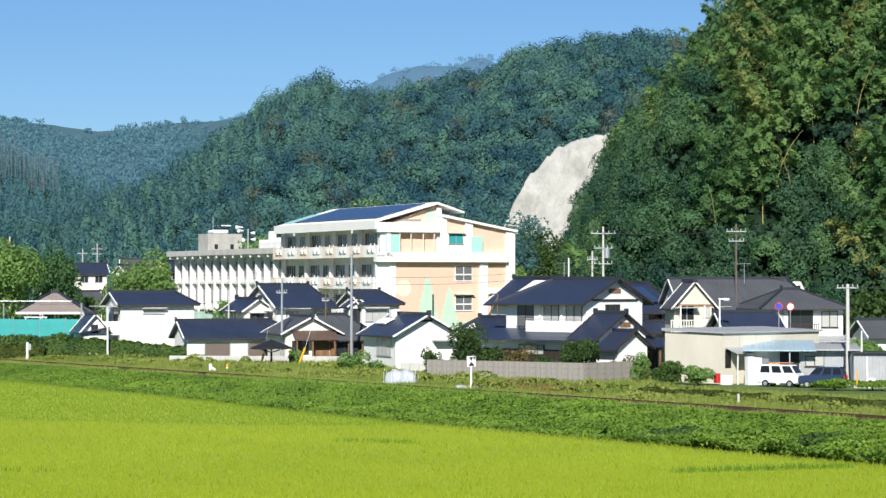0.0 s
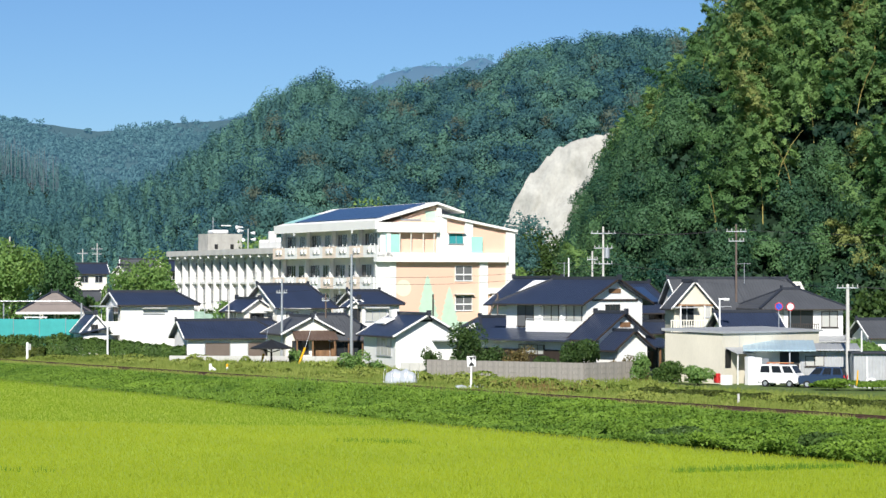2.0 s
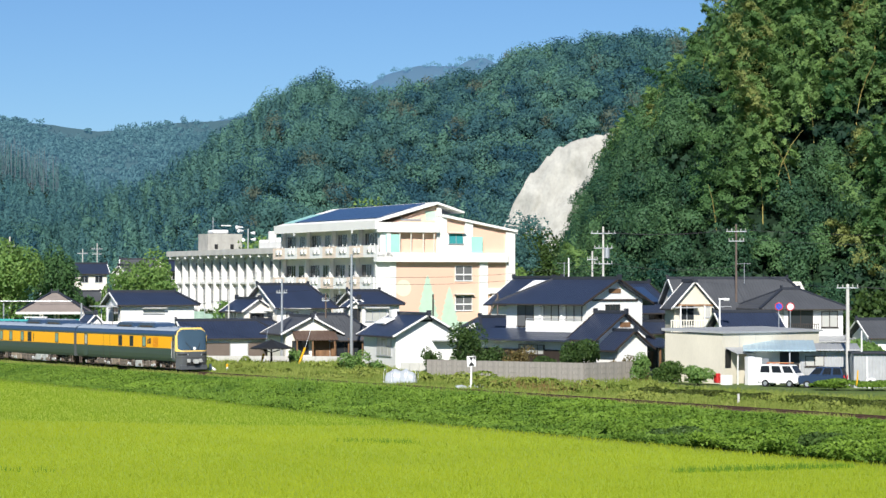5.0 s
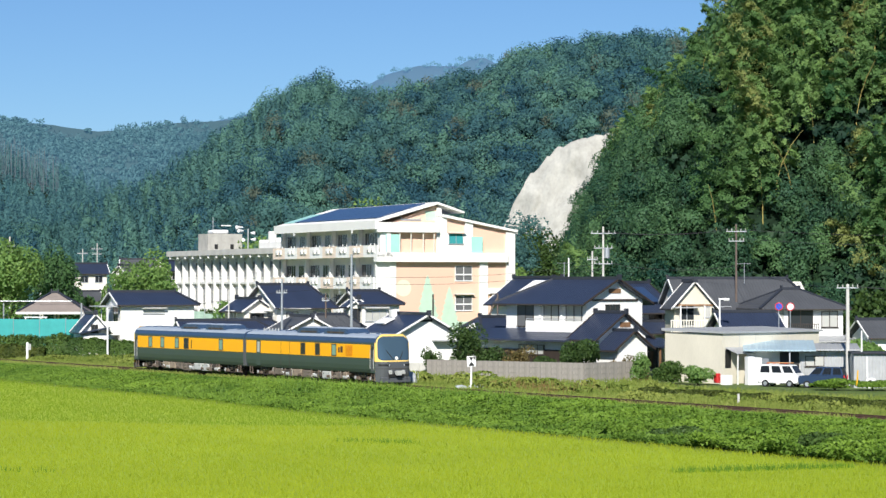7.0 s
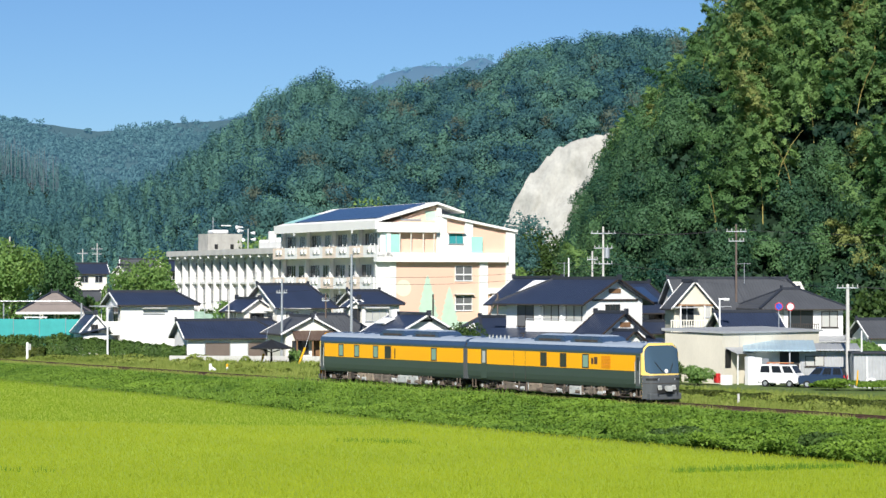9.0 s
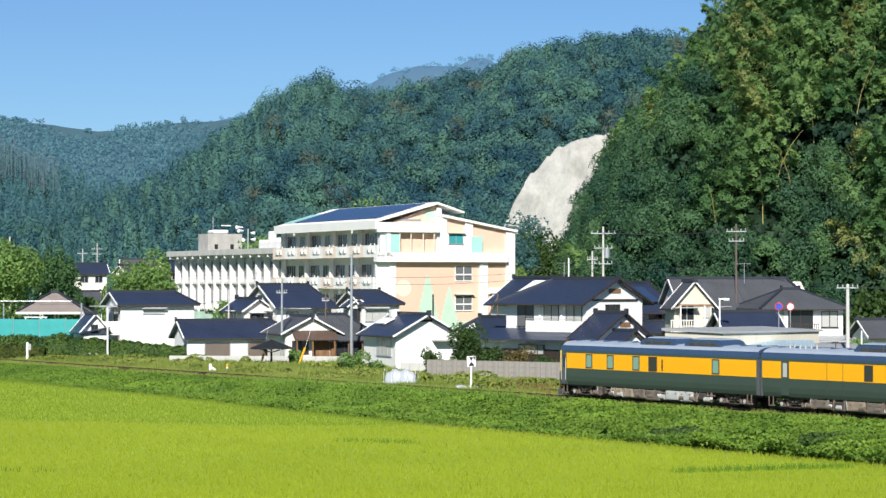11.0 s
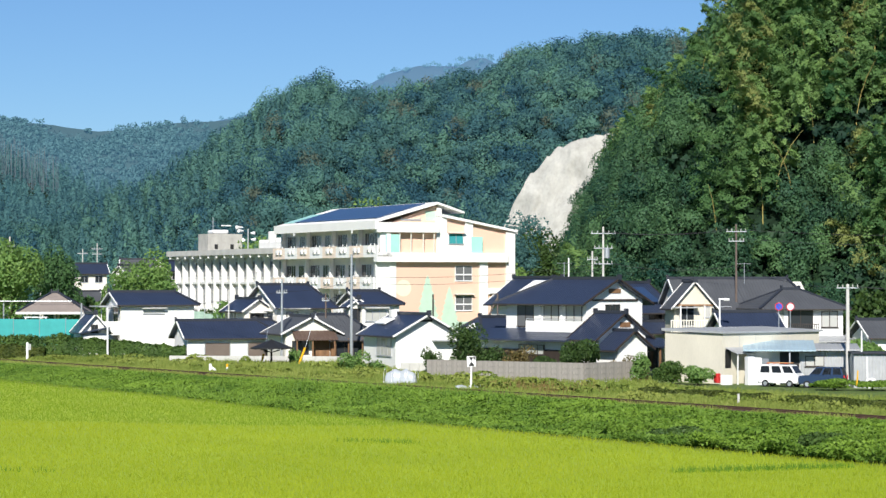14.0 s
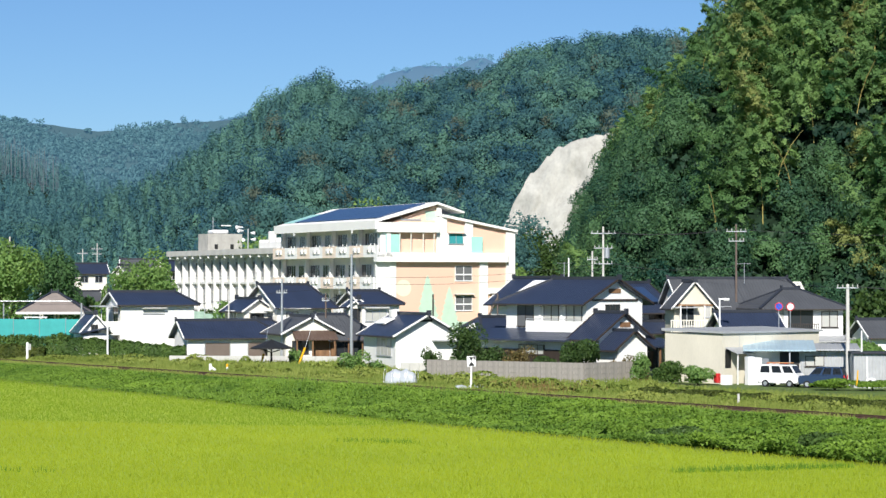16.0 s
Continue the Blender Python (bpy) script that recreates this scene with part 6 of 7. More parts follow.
    part("entrance", boxes((5.0, 6.2, -0.66, -0.6, 0, 2.0)), GLASS, e, "dark glazed entrance")


def back_houses():
    b = house(8.8, 236, 30, "house behind with dark roof and white verge boards")
    shell(b, 6.0, 8.0, 5.6, 2.2, "y", WHITE)
    roof_on(b, 6.0, 8.0, 5.7, 2.2, 0.6, "y", TILE_Y)
    c = house(16.6, 231, 34, "dark-roofed house with stepped tiled roofs")
    shell(c, 6.5, 8.0, 4.9, 1.9, "x", WHITE)
    roof_on(c, 6.5, 8.0, 5.0, 2.4, 0.8, "x", TILE_X, 0, 0, boards=DARKWOOD)
    window(c, "f", 1.0, 3.3, 2.0, 1.3, PALEGLASS, DARKFRAME)
    window(c, "f", 3.8, 3.3, 1.6, 1.3, GLASS, DARKFRAME)
    lo = roof_on(c, 7.5, 3.0, 2.9, 0.8, 0.5, "x", TILE_X, 0, 0, 0.4, -0.5, -2.6)
    sp = bmesh.new()
    plank(sp, (3.5, 0.4, 5.55), (3.5, 3.2, 6.95), 4.2, 0.08, (0, -0.5, 1))
    part("solar_panel", sp, SOLAR, c)


def grey_house():
    h = house(21.3, 224, 8, "cream house with a steep gable and long grey roof")
    shell(h, 3.8, 3.6, 5.4, 2.0, "y", TANWALL)
    part("recess_band", boxes((-0.02, 3.82, -0.10, 0.0, 5.25, 5.40)), WOOD, h, "brown band under the gable")
    for x in (0.35, 2.6):
        part("balcony_post", boxes((x - 0.06, x + 0.06, -1.2, -1.08, 2.7, 5.3)), OFFWHITE, h)
    part("awning", boxes((-0.3, 2.2, -0.9, 0, 5.06, 5.14)), SHEETGREY, h, "thin balcony awning")
    roof_on(h, 3.8, 3.6, 5.4, 2.15, 0.35, "y", GREYTILE_Y, 0, 0, 0.4, boards=OFFWHITE)
    shell(h, 12.6, 9.0, 5.0, 2.6, "x", CREAM, 1.4, 2.2)
    roof_on(h, 12.6, 9.0, 5.1, 2.7, 0.5, "x", GREYTILE_X, 0, 1.4, 0.4, 1.4, 2.2)
    window(h, "f", 0.5, 3.4, 1.4, 1.9, GLASS, ALU)
    window(h, "f", 2.8, 4.2, 0.6, 1.0, PALEGLASS, ALU, 0, 1)
    window(h, "f", 4.2, 3.4, 1.8, 1.8, GLASS, ALU, 2.2)
    window(h, "f", 8.0, 3.9, 2.0, 1.0, PALEGLASS, ALU, 2.2)
    part("balcony", boxes((-0.6, 5.0, -1.2, 0, 2.55, 2.7)), PALE_CONCRETE, h)
    for i in range(24):
        part("baluster", boxes((-0.58 + i * 0.238, -0.50 + i * 0.238, -1.2, -1.14, 2.7, 3.9)), CREAM, h)
    part("balcony_rail", boxes((-0.6, 5.0, -1.22, -1.12, 3.9, 3.98)), CREAM, h)
    l = house(25.2, 214, 14, "low blue-black tiled roof behind the workshop")
    shell(l, 5.0, 5.0, 3.0, 1.2, "x", CREAM)
    roof_on(l, 5.0, 5.0, 3.1, 1.7, 0.5, "x", TILE_X, 0, 0, 0.5)


def hip_house():
    h = house(29.2, 221, 12, "white two-storey house with grey hipped roof and balcony")
    shell(h, 7.6, 7.0, 5.1, 0.1, "x", WHITE, gables=(False, False))
    roof_on(h, 7.6, 7.0, 5.3, 1.5, 0.6, "x", GREYTILE_X, 3.0, 3.0)
    window(h, "f", 0.6, 3.3, 1.3, 1.9, PALEGLASS, ALU, 0, 2)
    window(h, "f", 2.3, 2.9, 2.4, 2.2, GLASS, DARKFRAME, 0, 2)
    window(h, "f", 5.5, 3.3, 1.6, 1.5, PALEGLASS, DARKFRAME, 0, 2, True)
    part("balcony", boxes((1.9, 4.9, -1.1, 0, 2.5, 2.65)), OFFWHITE, h)
    for i in range(16):
        part("baluster", boxes((1.95 + i * 0.19, 2.0 + i * 0.19, -1.08, -1.02, 2.65, 3.6)), DARKFRAME, h)
    part("balcony_rail", boxes((1.9, 4.9, -1.1, -1.0, 3.6, 3.68)), DARKFRAME, h)
    lo = bmesh.new()
    prism(lo, [(-2.6, 2.0), (-2.6, 2.12), (0, 2.6), (0, 2.5)], "x", 1.5, 7.9)
    part("lean_to_roof", lo, SHEETGREY, h)
    part("lean_to_wall", boxes((1.8, 7.6, -2.2, 0, 0, 2.0)), OFFWHITE, h)
    window(h, "f", 5.2, 0.9, 1.9, 1.1, GLASS, DARKFRAME, -2.2, 2)
    k = house(37.9, 215, 10, "small dark-roofed shed at the village edge")
    shell(k, 2.6, 5.0, 2.7, 1.0, "x", WHITE)
    roof_on(k, 2.6, 5.0, 2.8, 1.3, 0.5, "x", GREYTILE_X)


def workshop():
    """The beige flat-roofed workshop with its sheds and cars in front."""
    h = thing("workshop", pose(22.2, 193, 0, 0, 0, 42), "flat-roofed beige workshop with a thin grey roof edge", "workshop")
    part("wall", boxes((0, 12.0, 0, 6.2, -0.85, 3.35)), BEIGE, h, "streaked beige panel wall")
    rf = bmesh.new()
    prism(rf, [(-0.18, 3.36), (-0.18, 3.52), (6.4, 3.72), (6.4, 3.5)], "x", -0.2, 12.3)
    part("roof", rf, SHEETGREY, h, "thin grey sheet roof")
    for i in range(5):
        part("panel_joint", boxes((2.0 + i * 2.0, 2.03 + i * 2.0, -0.015, 0, 0, 3.3)), PALE_CONCRETE, h)
    aw = bmesh.new()
    prism(aw, [(-1.3, 1.75), (-1.3, 1.8), (0, 2.25), (0, 2.2)], "x", 0.3, 3.1)
    part("awning", aw, SHEETGREY, h, "small grey lean-to awning")
    for x in (0.5, 1.7, 2.9):
        part("awning_post", boxes((x - 0.04, x + 0.04, -1.2, -1.12, -0.8, 1.78)), OFFWHITE, h)
    # Flat black panel on the wall, standing in for the dark inside the door.
    part("doorway", boxes((0.3, 1.0, -0.02, 0, 0.6, 2.1)), BLACK, h)
    vend = thing("vending_cabinet", pose(21.6, 191.4, -0.7, 0, 0, 42), "red and white cabinet under the awning", "cabinet")
    part("body", soft_box(0, 0.4, 0, 0.4, 0.2, 0.95, 0.03, 1), RED, vend)
    part("front_panel", soft_box(0.7, 1.6, -0.2, 0.3, 0, 0.8, 0.03, 1), WHITEPAINT, vend)
    tk = thing("white_lockers", pose(24.1, 192.0, -0.7, 0, 0, 20), "tall white sheet-metal lockers against the workshop", "locker")
    for i in range(3):
        part("locker_door", soft_box(i * 0.62, i * 0.62 + 0.6, 0, 0.6, 0, 2.25 - 0.08 * i, 0.02, 1), WHITEPAINT if i < 2 else STEEL, tk)
    s = thing("lean_to_shed", pose(24.1, 192.6, 0, 0, 0, -6), "grey sheet-walled shed under a pale blue roof", "shed")
    part("wall", boxes((0, 4.2, 1.2, 4.0, -0.85, 1.95)), OFFWHITE, s)
    part("side_wall", boxes((4.2, 8.6, 1.0, 4.0, -0.85, 2.0)), SHEETGREY, s)
    rf = bmesh.new()
    prism(rf, [(-0.2, 1.98), (-0.2, 2.10), (4.8, 2.75), (4.8, 2.6)], "x", -0.3, 5.4)
    part("roof", rf, SHEETBLUE, s, "pale blue corrugated roof")
    rf = bmesh.new()
    prism(rf, [(0.3, 2.02), (0.3, 2.14), (4.8, 2.5), (4.8, 2.4)], "x", 5.4, 8.9)
    part("side_roof", rf, SHEETGREY, s, "grey sheet roof")
    part("post", boxes((3.3, 3.4, 0, 0.1, -0.85, 2.0)), STEEL, s)
    # Black sheet before the wall stands in for the darkness of an open bay.
    part("dark_bay", boxes((2.6, 4.15, 1.15, 1.196, -0.8, 1.9)), BLACK, s)
    window(s, "f", 4.6, 0.75, 1.5, 0.85, PALEGLASS, DARKFRAME, 1.0, 2)
    e = thing("end_shed", pose(31.6, 186.8, 0, 0, 0, -4), "grey corrugated end shed with pipes", "shed")
    part("wall", boxes((0, 2.6, 0.3, 3.0, -0.85, 1.9)), SHEETGREY, e)
    part("roof", boxes((-0.2, 2.9, 0.0, 3.2, 1.95, 2.08)), RIDGE, e)
    part("flue_pipe", rods(((1.0, 0.15, 0.1), (1.0, 0.15, 1.7), 0.07)), WHITEPAINT, e)
    ac = part("air_unit", soft_box(0.9, 1.6, -0.2, 0.25, -0.72, 0.05, 0.03, 1), WHITEPAINT, e, "white air-conditioner unit")
    part("fan_grille", rods(((1.2, -0.21, -0.3), (1.2, -0.19, -0.3), 0.24, 0.24, 16)), UNDER, ac)
    t = thing("storage_cabinet", pose(34.0, 185.6, -0.7, 0, 0, -4), "white storage cabinets at the shed's end", "cabinet")
    part("body", soft_box(0, 0.9, 0, 0.8, 0, 1.9, 0.03, 1), WHITEPAINT, t)
    part("door", soft_box(0.05, 0.85, -0.03, 0.0, 0.05, 1.8, 0.01, 1), OFFWHITE, t)


white_house()
garage()
twin_gable_house()
right_white_house()
gable_front_house()
brown_house()
big_house()
back_houses()
grey_house()
hip_house()
workshop()

# ---- walls, poles, wires ----
LOW = -0.7  # the village stands a little below the rails


def garden_wall():
    w = thing("garden_wall", pose(0, 0, 0), "weathered concrete block garden wall with stained courses", "wall", kind="structure")
    pts = [(-1.3, 201.0), (11.2, 192.6), (15.4, 197.0)]
    me = mesh_from("block", soft_box(0, 0.985, -0.075, 0.075, 0, 0.445, 0.006, 1), BLOCKWALL)
    for a, b in zip(pts, pts[1:]):
        a, b = Vector((*a, 0)), Vector((*b, 0))
        n = int((b - a).length / 0.99)
        ang = math.degrees(math.atan2(b.y - a.y, b.x - a.x))
        for k in range(4):
            for i in range(n):
                p = a + (b - a) * (i / n)
                part("block", me, BLOCKWALL, w).matrix_basis = pose(p.x, p.y, LOW - 0.05 + k * 0.45, 0, 0, ang)
        f = boxes((0, (b - a).length, -0.16, 0.16, -0.3, 0.22))
        part("footing", f, PALE_CONCRETE, w, "pale concrete footing").matrix_basis = pose(a.x, a.y, LOW, 0, 0, ang)
    lw = thing("low_wall", pose(-25.5, 226.5, -0.4, 0, 0, -8), "low pale concrete wall along the lane", "wall", kind="structure")
    for i in range(30):
        part("block", soft_box(i * 0.9, i * 0.9 + 0.89, 0, 0.15, 0, 1.0, 0.01, 1), PALE_CONCRETE, lw)


def utility_pole(x, y, top, label, arms=(), r=0.15, material=POLEGREY, can=False, turn=0, z=LOW):
    p = thing("utility_pole", pose(x, y, z, 0, 0, turn), label, "utility pole")
    part("pole", rods(((0, 0, -0.3), (0, 0, top - z), r, r * 0.65, 12)), material, p)
    for az, half in arms:
        b = bmesh.new()
        plank(b, (-half, -0.14, az - z), (half, -0.14, az - z), 0.06, 0.08)
        arm = part("crossarm", b, STEEL, p)
        for k in (-0.9, -0.45, 0.45, 0.9):
            part("insulator", rods(((k * half, -0.16, az - z + 0.05), (k * half, -0.16, az - z + 0.28), 0.045, 0.03)), PALEBOX, arm)
    if can:
        t = rods(((0.35, -0.1, top - z - 3.0), (0.35, -0.1, top - z - 2.0), 0.28, 0.28, 14))
        part("transformer", t, STEEL, p, "grey transformer can")
    return p


def wire(a, b, sag, r=0.017):
    c = bpy.data.curves.new("cable", "CURVE")
    c.dimensions, c.bevel_depth, c.bevel_resolution = "3D", r, 1
    s = c.splines.new("POLY")
    s.points.add(14)
    a, b = Vector(a), Vector(b)
    for i in range(15):
        k = i / 14
        p = a.lerp(b, k)
        s.points[i].co = (p.x, p.y, p.z - 4 * sag * k * (1 - k), 1)
    c.materials.append(WIRE)
    tagged(new("power_cable", c), "thin black overhead cable between poles", "cable", "overhead cables")


garden_wall()
utility_pole(27.52, 228, 12.9, "tall dark utility pole with two crossarms", ((12.2, 0.95), (11.3, 0.75)), 0.13, POLEDARK)
utility_pole(15.3, 232, 12.75, "tall pole with crossarms and transformers", ((12.1, 1.2), (10.7, 0.9), (9.2, 0.9)), 0.14, POLEGREY, True)
utility_pole(14.3, 232.6, 10.4, "short pole beside the transformer pole", ((9.6, 0.5),), 0.13, POLEGREY)
utility_pole(31.65, 190, 7.3, "grey concrete utility pole with one crossarm", ((7.0, 0.85),), 0.19, POLEGREY, False, -8)
utility_pole(-8.36, 222, 10.0, "slim white steel pole beside the lane", (), 0.16, STEEL)
utility_pole(-14.98, 226, 7.75, "pale steel pole with a short crossarm", ((6.45, 0.5),), 0.14, STEEL)
utility_pole(-11.05, 229, 6.4, "dark thin wooden pole between the houses", ((5.7, 0.35),), 0.11, POLEDARK)
utility_pole(-21.6, 245, 6.7, "thin grey pole by the cream house", (), 0.1, POLEGREY)
utility_pole(-32.5, 235.5, 5.0, "thin white post before the white house", (), 0.11, WHITEPAINT)
utility_pole(11.7, 226, 9.7, "thin white post behind the farmhouse", (), 0.1, WHITEPAINT)
utility_pole(32.3, 187.5, 3.7, "thin white service post by the sheds", (), 0.09, WHITEPAINT)
utility_pole(-59.8, 420, 14.2, "distant power pole above the far village", ((13.2, 1.0), (12.3, 0.8)), 0.12, POLEGREY)
utility_pole(-62.3, 420, 13.2, "distant power pole above the far village", ((12.4, 0.9),), 0.12, POLEGREY)
utility_pole(-64.2, 360, 14.2, "distant power pole behind the trees", ((12.8, 0.8), (11.9, 0.8)), 0.17, POLEGREY)
utility_pole(-45.3, 250.5, 5.3, "slim net post at the sports court", (), 0.1, STEEL)
utility_pole(-37.2, 250.0, 5.3, "slim net post at the sports court", (), 0.14, STEEL)
for a, b, g in (((15.3, 232, 12.3), (27.52, 228, 12.4), 0.4), ((14.4, 232, 12.3), (26.6, 228, 12.4), 0.4), ((27.52, 228, 12.4), (70, 214, 13.0), 1.0), ((28.3, 228, 11.5), (70, 213, 12.0), 1.0),
                ((15.3, 232, 9.4), (27.5, 228, 9.0), 0.6), ((27.5, 228, 9.0), (31.65, 190, 7.0), 0.5), ((31.65, 190, 7.1), (60, 176, 7.3), 0.6), ((32.4, 190, 7.1), (60, 175.4, 7.3), 0.6),
                ((-8.36, 222, 8.0), (15.3, 232, 9.3), 0.6), ((-8.36, 222, 7.4), (15.3, 232, 8.8), 0.7), ((-14.98, 226, 6.6), (-8.36, 222, 7.6), 0.3), ((-14.98, 226, 6.6), (-32.5, 235.5, 4.9), 0.4),
                ((-11.05, 229, 5.9), (-8.36, 222, 6.8), 0.2), ((-45.3, 250.5, 5.2), (-37.2, 250, 5.2), 0.02)):
    wire(a, b, g)


def lamp_pole():
    p = thing("street_lamp", pose(24.2, 212.5, LOW), "thin white lamp post with a flat side arm", "street lamp")
    part("pole", rods(((0, 0, -0.2), (0, 0, 6.75), 0.08, 0.07)), WHITEPAINT, p)
    part("arm", boxes((-0.1, 0.85, -0.06, 0.06, 6.62, 6.74)), WHITEPAINT, p)
    part("lamp_head", soft_box(0.35, 0.85, -0.1, 0.1, 6.5, 6.62, 0.02, 1), PALEBOX, p)


def brace_pole():
    p = thing("brace_pole", pose(5.3, 236, LOW), "dark pole propped by a slanting strut", "pole")
    part("pole", rods(((0, 0, -0.2), (0, 0, 7.05), 0.1, 0.08)), POLEDARK, p)
    part("strut", rods(((-1.6, 0, 3.2), (-0.05, 0, 6.6), 0.09)), POLEDARK, p)
    part("crossbar", rods(((-0.7, 0, 7.0), (0.05, 0, 7.0), 0.05)), POLEDARK, p)


def road_sign(x, y, z, inner, label):
    p = thing("road_sign", pose(x, y, LOW), label, "road sign", "round road signs")
    part("pole", rods(((0, 0, -0.2), (0, 0, z - LOW + 0.4), 0.045)), STEEL, p)
    part("rim", rods(((0, -0.07, z - LOW), (0, -0.05, z - LOW), 0.36, 0.36, 28)), RED, p, "red sign rim")
    part("face", rods(((0, -0.085, z - LOW), (0, -0.07, z - LOW), 0.28, 0.28, 28)), inner, p)
    b = bmesh.new()
    plank(b, (-0.24, -0.09, z - LOW + 0.24), (0.24, -0.09, z - LOW - 0.24), 0.012, 0.09, (0, 1, 0))
    part("slash", b, RED if inner is BLUE else BLUE, p)


lamp_pole()
brace_pole()
road_sign(29.3, 212, 5.32, BLUE, "round blue no-parking sign with a red rim")
road_sign(30.3, 212, 5.30, WHITEPAINT, "round white road sign with a red rim")

# ---- by the line ----


def trackside():
    a = thing("marker_post", pose(-40.4, 236.2, 0), "white trackside post with a small plate", "marker post")
    part("post", soft_box(-0.11, 0.11, -0.06, 0.06, -0.2, 1.6, 0.02, 1), WHITEPAINT, a)
    part("plate", soft_box(0.14, 0.36, -0.08, 0.06, 0.85, 1.45, 0.02, 1), PALEBOX, a)
    b = thing("gradient_post", pose(-19.5, 205.5, -0.3), "white trackside gradient marker with a slanting arm", "marker post")
    part("post", soft_box(-0.28, -0.06, -0.05, 0.05, 0, 0.85, 0.01, 1), WHITEPAINT, b)
    arm = bmesh.new()
    plank(arm, (-0.1, 0, 0.55), (0.38, 0, 0.22), 0.08, 0.2)
    part("arm", arm, WHITEPAINT, b)
    c = thing("short_post", pose(-18.2, 205.0, -0.3), "short white post with an orange cap", "marker post")
    part("post", rods(((0, 0, 0), (0, 0, 0.6), 0.09)), WHITEPAINT, c)
    part("cap", rods(((0, 0, 0.6), (0, 0, 0.85), 0.1, 0.09)), YELLOWPAINT, c, "orange reflector cap")
    d = thing("warning_board", pose(1.98, 172.2, -0.3, 0, -3, 0), "white square board with a black cross on a leaning post", "sign")
    part("post", rods(((0, 0, -0.2), (0.12, 0, 1.9), 0.07)), WHITEPAINT, d)
    part("board", soft_box(-0.17, 0.45, -0.06, -0.02, 1.75, 2.5, 0.01, 1), WHITEPAINT, d)
    for pts in ([(-0.10, 1.80), (0.36, 1.80), (0.13, 2.13)], [(-0.02, 2.44), (0.30, 2.44), (0.13, 2.13)]):
        m = bmesh.new()
        prism(m, pts, "y", -0.068, -0.062)
        part("mark", m, BLACK, d, "black wedge mark")
    part("side_mark", boxes((0.30, 0.42, -0.068, -0.062, 2.25, 2.48)), BLACK, d)
    for i, (x, w) in enumerate(((0.9, 0.75), (1.75, 0.62), (2.35, 0.7))):
        bag = bmesh.new()
        bmesh.ops.create_icosphere(bag, subdivisions=3, radius=1)
        for v in bag.verts:
            v.co = Vector((v.co.x * w * 0.62, v.co.y * 0.35, max(v.co.z, -0.5) * 0.23 + 0.02 * math.sin(9 * v.co.x)))
        solid("sandbag", bag, PLASTIC, "grey filled plastic sack lying in the grass", "sack", pose(x + 0.35, 172.6, -0.08), "sacks by the board")
    e = thing("row_tunnel", pose(-4.35, 180.9, -0.12, 0, 0, -12), "low plastic-covered growing tunnel in the weeds", "tunnel")
    cov = bmesh.new()
    rings = []
    for i in range(25):
        x = i * 0.103
        k = 1.0 + 0.07 * math.cos(x * 2 * math.pi / 0.82)
        end = max(1 - abs(i / 12 - 1) ** 5, 0.02) ** 0.5
        rings.append([cov.verts.new((x, math.cos(t) * 0.5 * k * end, max(math.sin(t), 0) ** 0.8 * 1.05 * k * end)) for t in [math.pi * j / 14 for j in range(15)]])
    for p, q in zip(rings, rings[1:]):
        for j in range(14):
            cov.faces.new((p[j], q[j], q[j + 1], p[j + 1]))
    cov.faces.new(rings[0]), cov.faces.new(rings[-1])
    part("cover", cov, PLASTIC, e, "hazy ribbed plastic cover")
    for i in range(5):
        h = bmesh.new()
        for j in range(14):
            t0, t1 = math.pi * j / 14, math.pi * (j + 1) / 14
            rod(h, (0.05 + i * 0.6, math.cos(t0) * 0.545, math.sin(t0) ** 0.8 * 1.13), (0.05 + i * 0.6, math.cos(t1) * 0.545, max(math.sin(t1), 0) ** 0.8 * 1.13), 0.012, 0.012, 5)
        part("hoop", h, WHITEPAINT, e)
    s = thing("garden_umbrella", pose(-15.6, 221, LOW), "open black garden umbrella on a stout pole", "umbrella")
    part("pole", rods(((0, 0, -0.1), (0, 0, 2.9), 0.11, 0.08)), DARKWOOD, s)
    can = bmesh.new()
    tip = can.verts.new((0, 0, 2.95))
    rim = [can.verts.new((math.cos(t) * 1.95, math.sin(t) * 1.95, 2.18 + 0.05 * (i % 2))) for i, t in enumerate([2 * math.pi * k / 16 for k in range(16)])]
    low = [can.verts.new((v.co.x, v.co.y, v.co.z - 0.12)) for v in rim]
    for i in range(16):
        can.faces.new((tip, rim[i], rim[(i + 1) % 16]))
        can.faces.new((rim[i], low[i], low[(i + 1) % 16], rim[(i + 1) % 16]))
    part("canopy", can, BLACK, s, "black eight-sided canopy")
    for i in range(8):
        t = 2 * math.pi * i / 8
        part("rib", rods(((0, 0, 1.75), (math.cos(t) * 1.6, math.sin(t) * 1.6, 2.2), 0.035, 0.02, 6)), DARKWOOD, s)
    for x, y, dx, h in ((-16.6, 222.5, 0.35, 1.6), (-12.95, 221.0, 0.85, 2.2)):
        g = thing("guy_guard", pose(x, y, LOW), "slanting yellow plastic guard on a pole stay", "stay guard", "yellow stay guards")
        part("guard", rods(((-dx / 2, 0, 0), (dx / 2, 0, h), 0.10, 0.10, 10)), YELLOWPAINT, g)
        part("stay_wire", rods(((dx / 2, 0, h), (dx * 1.6, 0.3, h * 2.4), 0.02)), STEEL, g)
    for u, v in ((6.5, -3.4), (30.0, -3.2)):
        p = by_track(u, v, -0.2)
        solid("stake", soft_box(-0.07, 0.07, -0.07, 0.07, 0, 0.75 if u < 10 else 0.45, 0.015, 1), PALE_CONCRETE if u < 10 else WHITEPAINT, "short concrete boundary stake by the track", "stake", pose(*p), "boundary stakes")
    y = thing("yellow_stake", pose(30.9, 181.5, -0.3), "thin yellow marker stake in the grass", "stake")
